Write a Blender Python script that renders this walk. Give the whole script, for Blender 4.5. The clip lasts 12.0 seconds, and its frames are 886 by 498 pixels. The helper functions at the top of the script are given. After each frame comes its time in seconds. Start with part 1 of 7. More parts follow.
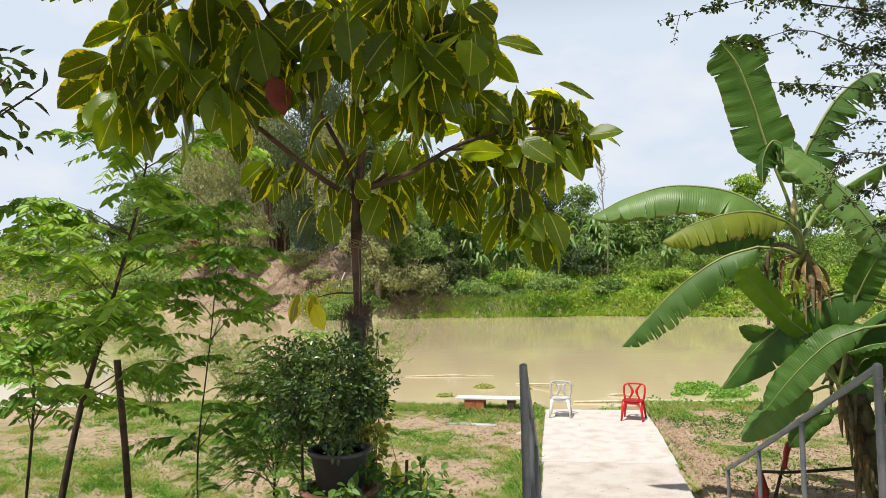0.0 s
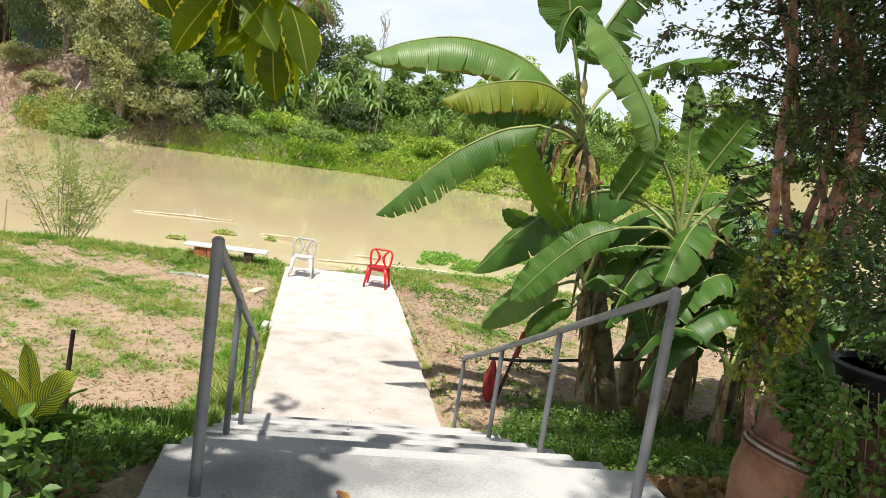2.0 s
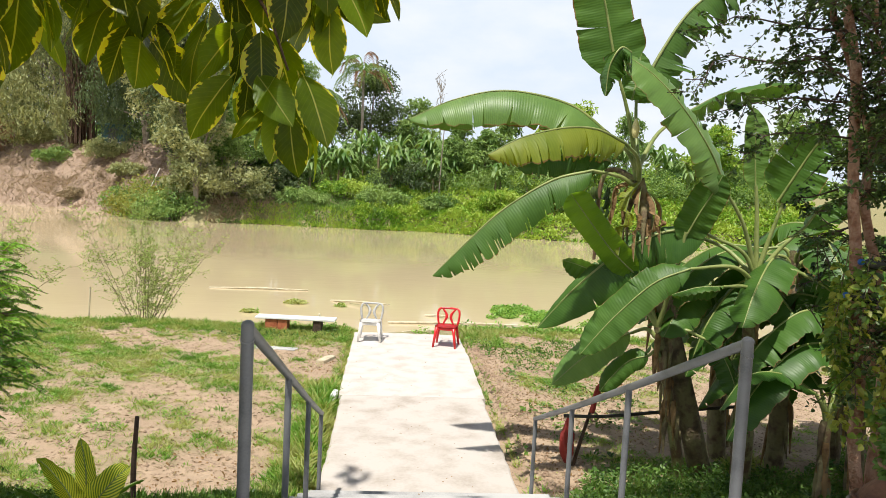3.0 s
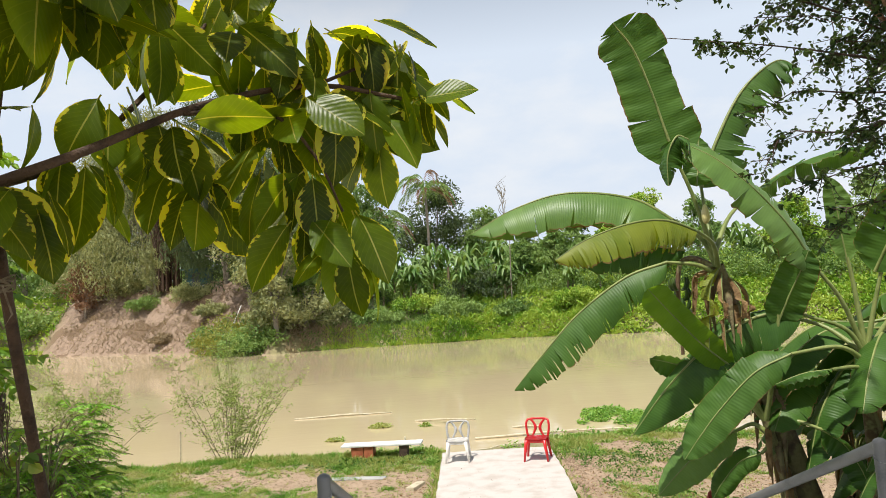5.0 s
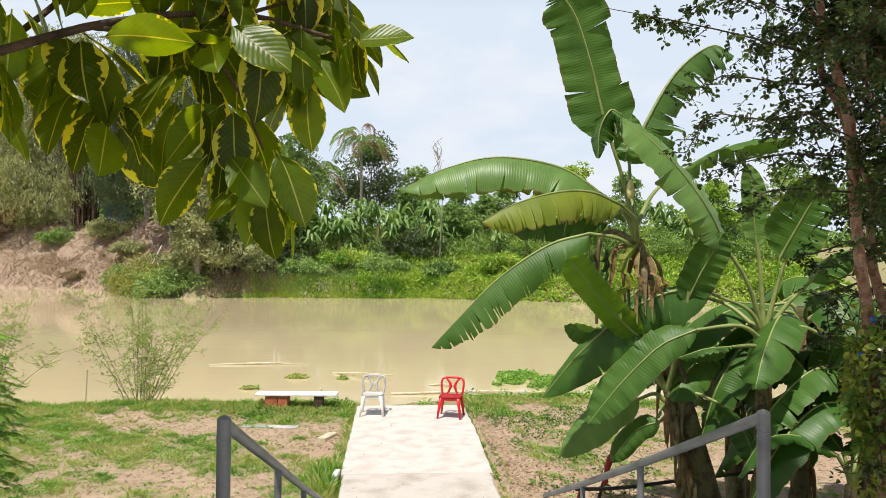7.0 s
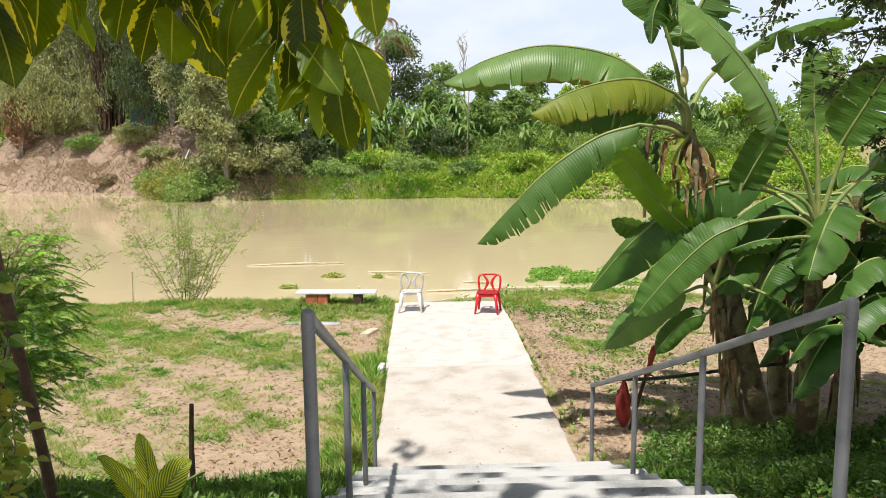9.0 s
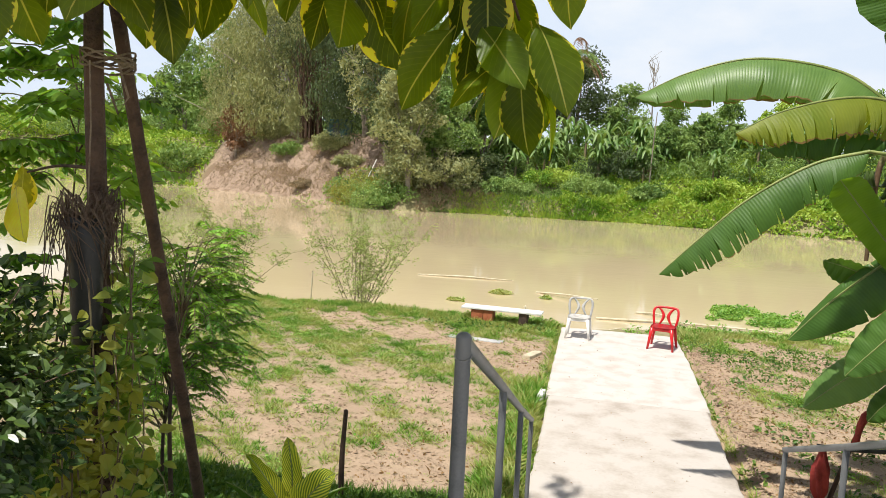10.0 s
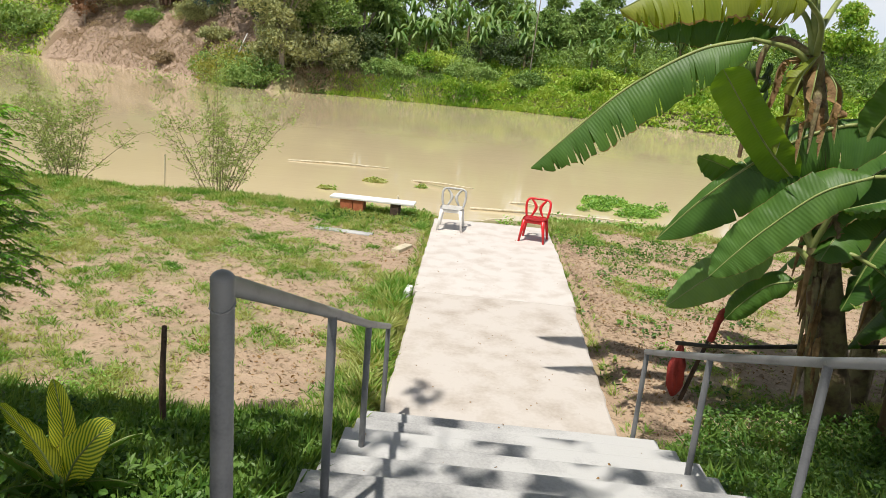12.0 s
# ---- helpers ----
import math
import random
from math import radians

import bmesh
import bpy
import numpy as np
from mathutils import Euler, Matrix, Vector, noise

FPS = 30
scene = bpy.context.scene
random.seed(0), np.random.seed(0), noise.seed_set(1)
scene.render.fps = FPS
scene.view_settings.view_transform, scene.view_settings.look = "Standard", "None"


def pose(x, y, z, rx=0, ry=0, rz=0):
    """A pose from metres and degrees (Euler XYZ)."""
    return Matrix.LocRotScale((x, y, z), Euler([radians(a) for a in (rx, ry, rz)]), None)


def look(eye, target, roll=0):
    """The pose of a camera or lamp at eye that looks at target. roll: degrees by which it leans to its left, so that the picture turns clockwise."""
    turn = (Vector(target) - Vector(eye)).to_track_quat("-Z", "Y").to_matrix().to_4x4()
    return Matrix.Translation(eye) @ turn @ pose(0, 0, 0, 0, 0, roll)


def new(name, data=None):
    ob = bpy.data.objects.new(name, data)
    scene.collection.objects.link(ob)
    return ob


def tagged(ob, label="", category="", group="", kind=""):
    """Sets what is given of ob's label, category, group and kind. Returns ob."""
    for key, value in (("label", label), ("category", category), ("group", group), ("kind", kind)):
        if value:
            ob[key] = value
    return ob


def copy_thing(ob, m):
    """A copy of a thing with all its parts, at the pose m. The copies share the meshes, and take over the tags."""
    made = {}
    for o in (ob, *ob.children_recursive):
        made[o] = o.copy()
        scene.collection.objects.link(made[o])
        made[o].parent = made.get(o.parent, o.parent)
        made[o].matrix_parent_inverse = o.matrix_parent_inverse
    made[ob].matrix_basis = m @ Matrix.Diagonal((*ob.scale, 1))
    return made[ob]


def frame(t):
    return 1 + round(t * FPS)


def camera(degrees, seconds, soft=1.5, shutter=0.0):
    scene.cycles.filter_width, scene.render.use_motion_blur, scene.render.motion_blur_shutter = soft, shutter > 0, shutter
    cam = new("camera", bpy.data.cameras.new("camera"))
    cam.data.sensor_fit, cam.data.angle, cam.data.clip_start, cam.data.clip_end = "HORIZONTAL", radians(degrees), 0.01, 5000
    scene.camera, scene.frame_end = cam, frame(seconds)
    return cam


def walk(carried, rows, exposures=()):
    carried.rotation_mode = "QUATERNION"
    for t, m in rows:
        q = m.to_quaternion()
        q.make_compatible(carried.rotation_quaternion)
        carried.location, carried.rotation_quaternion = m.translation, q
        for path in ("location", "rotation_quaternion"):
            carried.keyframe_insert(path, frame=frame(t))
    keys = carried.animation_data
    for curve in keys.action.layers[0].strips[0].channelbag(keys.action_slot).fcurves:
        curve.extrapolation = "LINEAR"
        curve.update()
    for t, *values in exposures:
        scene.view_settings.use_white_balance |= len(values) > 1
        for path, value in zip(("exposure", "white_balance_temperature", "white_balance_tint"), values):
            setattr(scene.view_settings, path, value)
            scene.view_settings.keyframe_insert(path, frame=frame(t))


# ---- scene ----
cam = camera(64.9, 12.0, soft=0.35)
PATH = [
    (0, (-0.729, -7.735, 2.85), (-1.05, -5.764, 2.944), -1.2),
    (0.5, (-0.662, -7.3, 2.834), (-0.691, -5.3, 2.863), -5.9),
    (1, (-0.624, -6.925, 2.828), (-0.587, -4.931, 2.678), -5.1),
    (1.5, (-0.609, -6.62, 2.824), (-0.465, -4.634, 2.644), 1.0),
    (2, (-0.595, -6.338, 2.812), (-0.226, -4.393, 2.527), 8.2),
    (2.5, (-0.524, -6.27, 2.832), (-0.285, -4.299, 2.594), 4.8),
    (3, (-0.442, -6.186, 2.852), (-0.288, -4.198, 2.699), 2.9),
    (3.2, (-0.435, -6.165, 2.849), (-0.321, -4.172, 2.73), 2.8),
    (4.8, (-0.416, -6.078, 2.921), (-0.474, -4.083, 3.06), -3.8),
    (5, (-0.415, -6.076, 2.92), (-0.468, -4.083, 3.076), -3.8),
    (5.5, (-0.402, -6.095, 2.916), (-0.424, -4.101, 3.077), -2.6),
    (6, (-0.406, -6.059, 2.905), (-0.355, -4.061, 2.98), -0.5),
    (6.5, (-0.389, -6.056, 2.897), (-0.309, -4.058, 2.947), -0.2),
    (7, (-0.377, -6.049, 2.895), (-0.235, -4.054, 2.928), 0.5),
    (7.2, (-0.378, -6.044, 2.903), (-0.193, -4.053, 2.93), 0.6),
    (8.8, (-0.513, -5.933, 2.864), (-0.327, -3.96, 2.595), 0.0),
    (9, (-0.558, -5.968, 2.859), (-0.491, -3.985, 2.605), -0.6),
    (9.5, (-0.592, -5.844, 2.86), (-0.869, -3.87, 2.688), 2.5),
    (10, (-0.588, -5.632, 2.822), (-1.006, -3.688, 2.612), 2.7),
    (10.5, (-0.641, -5.422, 2.825), (-1.095, -3.497, 2.526), 2.7),
    (11, (-0.608, -5.245, 2.802), (-1.114, -3.346, 2.433), 1.3),
    (11.5, (-0.529, -5.089, 2.806), (-0.881, -3.165, 2.388), 2.7),
    (12, (-0.482, -4.923, 2.785), (-0.538, -2.989, 2.277), 5.1),
]
walk(cam, [(t, look(eye, target, roll)) for t, eye, target, roll in PATH],
     exposures=[(0, 0.0), (1.0, 0.16), (2.5, 0.22), (3.2, 0.12), (4.8, 0.02), (7.2, 0.06), (8.8, 0.14), (10.5, 0.08), (12, -0.04)])

# ---- sky and sun ----
SUN_WAY = Vector((-0.20, -0.38, 1.0)).normalized()      # towards the sun
world = bpy.data.worlds.new("world")
scene.world = world
world.use_nodes = True
wn, wl = world.node_tree.nodes, world.node_tree.links
sky = wn.new("ShaderNodeTexSky")
sky.sky_type, sky.sun_disc = "NISHITA", False
sky.sun_elevation = math.asin(SUN_WAY.z)
sky.sun_rotation = math.atan2(SUN_WAY.x, SUN_WAY.y)
sky.air_density, sky.dust_density, sky.ozone_density = 1.0, 2.5, 1.0
wco = wn.new("ShaderNodeTexCoord")
wmap = wn.new("ShaderNodeMapping")
wmap.inputs["Scale"].default_value = (1.6, 1.6, 3.6)
wno = wn.new("ShaderNodeTexNoise")
wno.inputs["Scale"].default_value, wno.inputs["Detail"].default_value, wno.inputs["Roughness"].default_value = 2.6, 7.0, 0.55
wra = wn.new("ShaderNodeValToRGB")
wra.color_ramp.elements[0].position, wra.color_ramp.elements[1].position = 0.46, 0.72
wra.color_ramp.elements[0].color, wra.color_ramp.elements[1].color = (12.4, 13.9, 16.0, 1), (15.4, 15.8, 16.3, 1)
wse = wn.new("ShaderNodeSeparateXYZ")
whz = wn.new("ShaderNodeMapRange")      # haze thins out towards the zenith
for key, value in (("From Min", 0.34), ("From Max", 0.60), ("To Min", 1.0), ("To Max", 0.02)):
    whz.inputs[key].default_value = value
wmx = wn.new("ShaderNodeMix")
wmx.data_type = "RGBA"
wl.new(wco.outputs["Generated"], wmap.inputs["Vector"])
wl.new(wco.outputs["Generated"], wse.inputs[0])
wl.new(wse.outputs["Z"], whz.inputs["Value"])
wl.new(wmap.outputs["Vector"], wno.inputs["Vector"])
wl.new(wno.outputs["Fac"], wra.inputs["Fac"])
wl.new(whz.outputs["Result"], wmx.inputs["Factor"])
wl.new(sky.outputs["Color"], wmx.inputs["A"])
wl.new(wra.outputs["Color"], wmx.inputs["B"])
wl.new(wmx.outputs["Result"], wn["Background"].inputs["Color"])
wn["Background"].inputs["Strength"].default_value = 0.057
sun = new("sun", bpy.data.lights.new("sun", "SUN"))
sun.data.energy, sun.data.angle, sun.data.color = 5.3, radians(1.0), (1.0, 0.955, 0.88)
sun.matrix_world = look(SUN_WAY * 40, (0, 0, 0))
scene.view_settings.exposure = 0.0

# ---- materials ----


def mat(name, c1, c2, scale=4.0, rough=0.7, bump=0.2, fine=40.0, c3=None, leaf=0.0, metal=0.0, island=0.0, per_object=0.0, spec=0.5, dist=0.02):
    """A surface that varies between two or three colours at two scales, with fine relief. leaf: the share of light let through."""
    m = bpy.data.materials.new(name)
    m.use_nodes = True
    n, l = m.node_tree.nodes, m.node_tree.links
    b = n["Principled BSDF"]
    geo = n.new("ShaderNodeNewGeometry")
    big = n.new("ShaderNodeTexNoise")
    big.inputs["Scale"].default_value, big.inputs["Detail"].default_value = scale, 5.0
    small = n.new("ShaderNodeTexNoise")
    small.inputs["Scale"].default_value, small.inputs["Detail"].default_value = fine, 4.0
    for t in (big, small):
        l.new(geo.outputs["Position"], t.inputs["Vector"])
    fac = n.new("ShaderNodeMath")
    fac.operation = "MULTIPLY_ADD"
    fac.inputs[1].default_value, fac.inputs[2].default_value = 0.35, 0.0
    l.new(small.outputs["Fac"], fac.inputs[0])
    add = n.new("ShaderNodeMath")
    add.operation = "MULTIPLY_ADD"
    add.inputs[1].default_value = 1.5
    l.new(big.outputs["Fac"], add.inputs[0])
    l.new(fac.outputs[0], add.inputs[2])
    last = add
    for src, amount in ((geo.outputs["Random Per Island"], island), (None, per_object)):
        if amount:
            if src is None:
                src = n.new("ShaderNodeObjectInfo").outputs["Random"]
            a = n.new("ShaderNodeMath")
            a.operation = "MULTIPLY_ADD"
            a.inputs[1].default_value = amount
            l.new(src, a.inputs[0])
            l.new(last.outputs[0], a.inputs[2])
            sub = n.new("ShaderNodeMath")
            sub.operation = "SUBTRACT"
            sub.inputs[1].default_value = amount / 2
            l.new(a.outputs[0], sub.inputs[0])
            last = sub
    ramp = n.new("ShaderNodeValToRGB")
    e = ramp.color_ramp.elements
    e[0].position, e[1].position = 0.62, 1.18 if c3 is None else 1.0
    e[1].position = min(1.0, e[1].position)
    e[0].color, e[1].color = (*c1, 1), (*c2, 1)
    if c3:
        mid = e.new(0.82)
        mid.color = (*c2, 1)
        e[2].color = (*c3, 1)
    l.new(last.outputs[0], ramp.inputs["Fac"])
    l.new(ramp.outputs["Color"], b.inputs["Base Color"])
    b.inputs["Roughness"].default_value, b.inputs["Metallic"].default_value = rough, metal
    b.inputs["Specular IOR Level"].default_value = spec
    if bump:
        bp = n.new("ShaderNodeBump")
        bp.inputs["Strength"].default_value, bp.inputs["Distance"].default_value = bump, dist
        l.new(small.outputs["Fac"], bp.inputs["Height"])
        l.new(bp.outputs["Normal"], b.inputs["Normal"])
    if leaf:
        tr = n.new("ShaderNodeBsdfTranslucent")
        gain = n.new("ShaderNodeMix")
        gain.data_type, gain.blend_type = "RGBA", "MULTIPLY"
        gain.inputs["Factor"].default_value = 1.0
        gain.inputs["B"].default_value = (1.7, 1.5, 0.5, 1)
        l.new(ramp.outputs["Color"], gain.inputs["A"])
        l.new(gain.outputs["Result"], tr.inputs["Color"])
        mix = n.new("ShaderNodeMixShader")
        mix.inputs["Fac"].default_value = leaf
        l.new(b.outputs["BSDF"], mix.inputs[1])
        l.new(tr.outputs["BSDF"], mix.inputs[2])
        l.new(mix.outputs[0], n["Material Output"].inputs["Surface"])
    return m


CONCRETE = mat("pale_concrete", (0.47, 0.415, 0.365), (0.525, 0.475, 0.43), 3.4, 0.85, 0.45, 34, c3=(0.57, 0.53, 0.49), dist=0.006)
OLDCONCRETE = mat("worn_concrete", (0.385, 0.335, 0.285), (0.465, 0.415, 0.365), 2.6, 0.85, 0.5, 26, c3=(0.52, 0.475, 0.43), dist=0.007)
STEP = mat("grey_concrete", (0.232, 0.232, 0.228), (0.370, 0.365, 0.357), 1.6, 0.8, 0.35, 60, c3=(0.482, 0.477, 0.464), dist=0.006)
PAINT = mat("grey_paint", (0.101, 0.106, 0.112), (0.154, 0.158, 0.165), 5, 0.45, 0.08, 130, c3=(0.185, 0.189, 0.194), dist=0.003)
WELD = mat("weld_bead", (0.14, 0.14, 0.145), (0.27, 0.27, 0.27), 60, 0.6, 0.9, 220, dist=0.004)
RED = mat("red_plastic", (0.52, 0.010, 0.014), (0.60, 0.016, 0.020), 6, 0.32, 0.05, 90)
WHITE = mat("white_plastic", (0.74, 0.72, 0.68), (0.82, 0.80, 0.77), 8, 0.4, 0.05, 90)
SLAB = mat("white_slab", (0.68, 0.68, 0.66), (0.82, 0.81, 0.79), 5, 0.7, 0.2, 80)
BLOCK = mat("rusty_block", (0.30, 0.075, 0.03), (0.44, 0.14, 0.06), 9, 0.8, 0.5, 70)
DARKWOOD = mat("dark_wood", (0.035, 0.022, 0.016), (0.085, 0.052, 0.034), 9, 0.85, 0.8, 70, dist=0.012)
BARK = mat("brown_bark", (0.064, 0.041, 0.028), (0.150, 0.101, 0.068), 12, 0.9, 0.9, 80, dist=0.015)
# Darker copy of BARK; the shade on fig trunk and stake is in its colour.
DARKBARK = mat("shaded_brown_bark", (0.034, 0.020, 0.013), (0.105, 0.062, 0.038), 12, 0.85, 0.9, 80, dist=0.015)
REDBARK = mat("red_bark", (0.11, 0.048, 0.028), (0.32, 0.155, 0.09), 10, 0.85, 0.9, 60, c3=(0.45, 0.27, 0.18), dist=0.02)
PALEBARK = mat("pale_bark", (0.16, 0.13, 0.10), (0.30, 0.26, 0.21), 3, 0.9, 0.6, 30)
TERRACOTTA = mat("terracotta", (0.109, 0.045, 0.025), (0.195, 0.090, 0.049), 5, 0.75, 0.3, 60, c3=(0.242, 0.129, 0.078))
# Grey tone for the backrest of the white chair.
GREYPLASTIC = mat("grey_plastic", (0.30, 0.30, 0.29), (0.46, 0.45, 0.43), 7, 0.5, 0.05, 60)
BLACKPOT = mat("black_plastic_pot", (0.018, 0.018, 0.019), (0.035, 0.035, 0.035), 8, 0.45, 0.1, 90)
CLOD = mat("dry_earth", (0.20, 0.13, 0.085), (0.42, 0.31, 0.21), 3, 0.95, 0.4, 60)
SOIL = mat("potting_soil", (0.05, 0.035, 0.025), (0.10, 0.07, 0.05), 20, 0.95, 0.9, 80)
STEMGREEN = mat("banana_stem", (0.16, 0.17, 0.06), (0.27, 0.26, 0.11), 6, 0.55, 0.3, 40, c3=(0.14, 0.085, 0.045))
STEMBROWN = mat("banana_sheath", (0.075, 0.052, 0.032), (0.16, 0.115, 0.065), 7, 0.8, 0.7, 30, c3=(0.22, 0.19, 0.09))
PETIOLE = mat("petiole", (0.14, 0.19, 0.045), (0.25, 0.29, 0.09), 6, 0.45, 0.1, 50)
DRYLEAF = mat("dry_leaf", (0.14, 0.075, 0.03), (0.30, 0.19, 0.085), 9, 0.85, 0.4, 50, leaf=0.15)
CLOTH = mat("red_cloth", (0.225, 0.021, 0.017), (0.345, 0.041, 0.030), 9, 0.8, 0.5, 60)
PIPE = mat("black_pipe", (0.025, 0.022, 0.02), (0.06, 0.052, 0.045), 9, 0.5, 0.2, 60)
BAMBOO = mat("dry_bamboo", (0.42, 0.36, 0.24), (0.60, 0.53, 0.38), 9, 0.7, 0.2, 60)
BLUE = mat("blue_cap", (0.01, 0.09, 0.36), (0.015, 0.13, 0.46), 9, 0.4, 0.05, 60)
BOTTLE = mat("dark_bottle", (0.03, 0.032, 0.03), (0.06, 0.06, 0.055), 9, 0.25, 0.05, 60)
ROPE = mat("jute_rope", (0.14, 0.10, 0.065), (0.26, 0.20, 0.13), 30, 0.9, 0.6, 150)
# Darker copy of BLADE: shade on the slopes is put into its colour.
BLADE_SHADED = mat("grass_blade_shaded", (0.048, 0.126, 0.017), (0.102, 0.222, 0.031), 1.5, 0.6, 0.0, 8, c3=(0.192, 0.300, 0.060), leaf=0.25, island=0.3)
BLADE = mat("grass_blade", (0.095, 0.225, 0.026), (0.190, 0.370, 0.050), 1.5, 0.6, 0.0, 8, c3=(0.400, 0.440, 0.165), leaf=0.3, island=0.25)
WATERWEED = mat("water_weed_leaf", (0.085, 0.22, 0.030), (0.17, 0.36, 0.055), 2.5, 0.45, 0.0, 12, c3=(0.28, 0.46, 0.10), leaf=0.3, island=0.4)
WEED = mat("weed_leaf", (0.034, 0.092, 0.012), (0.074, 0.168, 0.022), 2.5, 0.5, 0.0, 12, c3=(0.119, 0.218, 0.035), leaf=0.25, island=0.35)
VINE = mat("bank_vine_leaf", (0.103, 0.229, 0.016), (0.217, 0.390, 0.035), 0.35, 0.55, 0.0, 2.5, c3=(0.367, 0.483, 0.080), leaf=0.25, island=0.4)
FARLEAF = mat("far_leaf", (0.069, 0.148, 0.030), (0.153, 0.269, 0.056), 0.3, 0.6, 0.0, 2.0, c3=(0.250, 0.367, 0.106), leaf=0.2, island=0.4)
GREYLEAF = mat("grey_green_leaf", (0.127, 0.162, 0.063), (0.242, 0.276, 0.116), 0.3, 0.6, 0.0, 2.0, c3=(0.357, 0.381, 0.184), leaf=0.2, island=0.4)
DARKLEAF = mat("dark_leaf", (0.037, 0.069, 0.024), (0.090, 0.133, 0.045), 0.3, 0.6, 0.0, 2.0, leaf=0.15, island=0.3)
YELLEAF = mat("yellow_green_leaf", (0.155, 0.182, 0.027), (0.282, 0.291, 0.055), 0.4, 0.6, 0.0, 2.0, leaf=0.25, island=0.4)
RUSTLEAF = mat("rusty_dry_leaf", (0.160, 0.080, 0.040), (0.288, 0.160, 0.088), 0.5, 0.8, 0.0, 2.0, leaf=0.1, island=0.4)
REED = mat("dry_reed", (0.20, 0.15, 0.09), (0.34, 0.27, 0.17), 0.6, 0.85, 0.0, 2.0, leaf=0.1, island=0.4)
BUSHLEAF = mat("shore_bush_leaf", (0.204, 0.312, 0.072), (0.348, 0.456, 0.132), 1.2, 0.55, 0.0, 6, leaf=0.25, island=0.3)
SMALLLEAF = mat("small_dark_leaf", (0.016, 0.042, 0.010), (0.042, 0.085, 0.02), 5, 0.35, 0.0, 20, c3=(0.085, 0.14, 0.03), leaf=0.22, island=0.4)
FERNLEAF = mat("feathery_leaf", (0.077, 0.219, 0.024), (0.156, 0.360, 0.039), 2.0, 0.5, 0.0, 12, c3=(0.266, 0.500, 0.062), leaf=0.3, island=0.25)
PINNATE = mat("pinnate_leaf", (0.081, 0.200, 0.020), (0.169, 0.338, 0.035), 1.6, 0.5, 0.0, 12, c3=(0.275, 0.450, 0.062), leaf=0.35, island=0.3)
IVY = mat("vine_leaf", (0.085, 0.17, 0.02), (0.17, 0.28, 0.035), 4, 0.45, 0.0, 20, c3=(0.36, 0.38, 0.07), leaf=0.3, island=0.5)
FARBANANA = mat("far_banana_leaf", (0.063, 0.149, 0.026), (0.125, 0.242, 0.050), 0.6, 0.45, 0.0, 4, c3=(0.203, 0.306, 0.098), leaf=0.3, per_object=0.5)
HUTPAINT = mat("green_sheet", (0.012, 0.05, 0.045), (0.02, 0.075, 0.065), 1, 0.6, 0.1, 9)
ROOFRED = mat("red_roof", (0.26, 0.06, 0.045), (0.36, 0.09, 0.06), 1, 0.7, 0.1, 9)


def leaf_nodes(m):
    """The nodes of a leaf material: tree, links, principled, coordinates across the blade."""
    m.use_nodes = True
    n, l = m.node_tree.nodes, m.node_tree.links
    uv = n.new("ShaderNodeUVMap")
    sep = n.new("ShaderNodeSeparateXYZ")
    l.new(uv.outputs["UV"], sep.inputs[0])
    return n, l, n["Principled BSDF"], sep


def maths(n, l, op, a, b=None, c=None):
    k = n.new("ShaderNodeMath")
    k.operation = op
    for i, v in enumerate((a, b, c)):
        if v is None:
            continue
        if isinstance(v, (int, float)):
            k.inputs[i].default_value = v
        else:
            l.new(v, k.inputs[i])
    return k.outputs[0]


def colour_mix(n, l, f, a, b):
    k = n.new("ShaderNodeMix")
    k.data_type = "RGBA"
    for name, v in (("Factor", f), ("A", a), ("B", b)):
        if isinstance(v, tuple):
            k.inputs[name].default_value = (*v, 1)
        elif isinstance(v, float):
            k.inputs[name].default_value = v
        else:
            l.new(v, k.inputs[name])
    return k.outputs["Result"]


def finish_leaf(n, l, b, col, share, gain=(1.6, 1.45, 0.45)):
    tr = n.new("ShaderNodeBsdfTranslucent")
    k = n.new("ShaderNodeMix")
    k.data_type, k.blend_type = "RGBA", "MULTIPLY"
    k.inputs["Factor"].default_value = 1.0
    k.inputs["B"].default_value = (*gain, 1)
    l.new(col, k.inputs["A"])
    l.new(k.outputs["Result"], tr.inputs["Color"])
    mix = n.new("ShaderNodeMixShader")
    mix.inputs["Fac"].default_value = share
    l.new(b.outputs["BSDF"], mix.inputs[1])
    l.new(tr.outputs["BSDF"], mix.inputs[2])
    l.new(mix.outputs[0], n["Material Output"].inputs["Surface"])
    l.new(col, b.inputs["Base Color"])


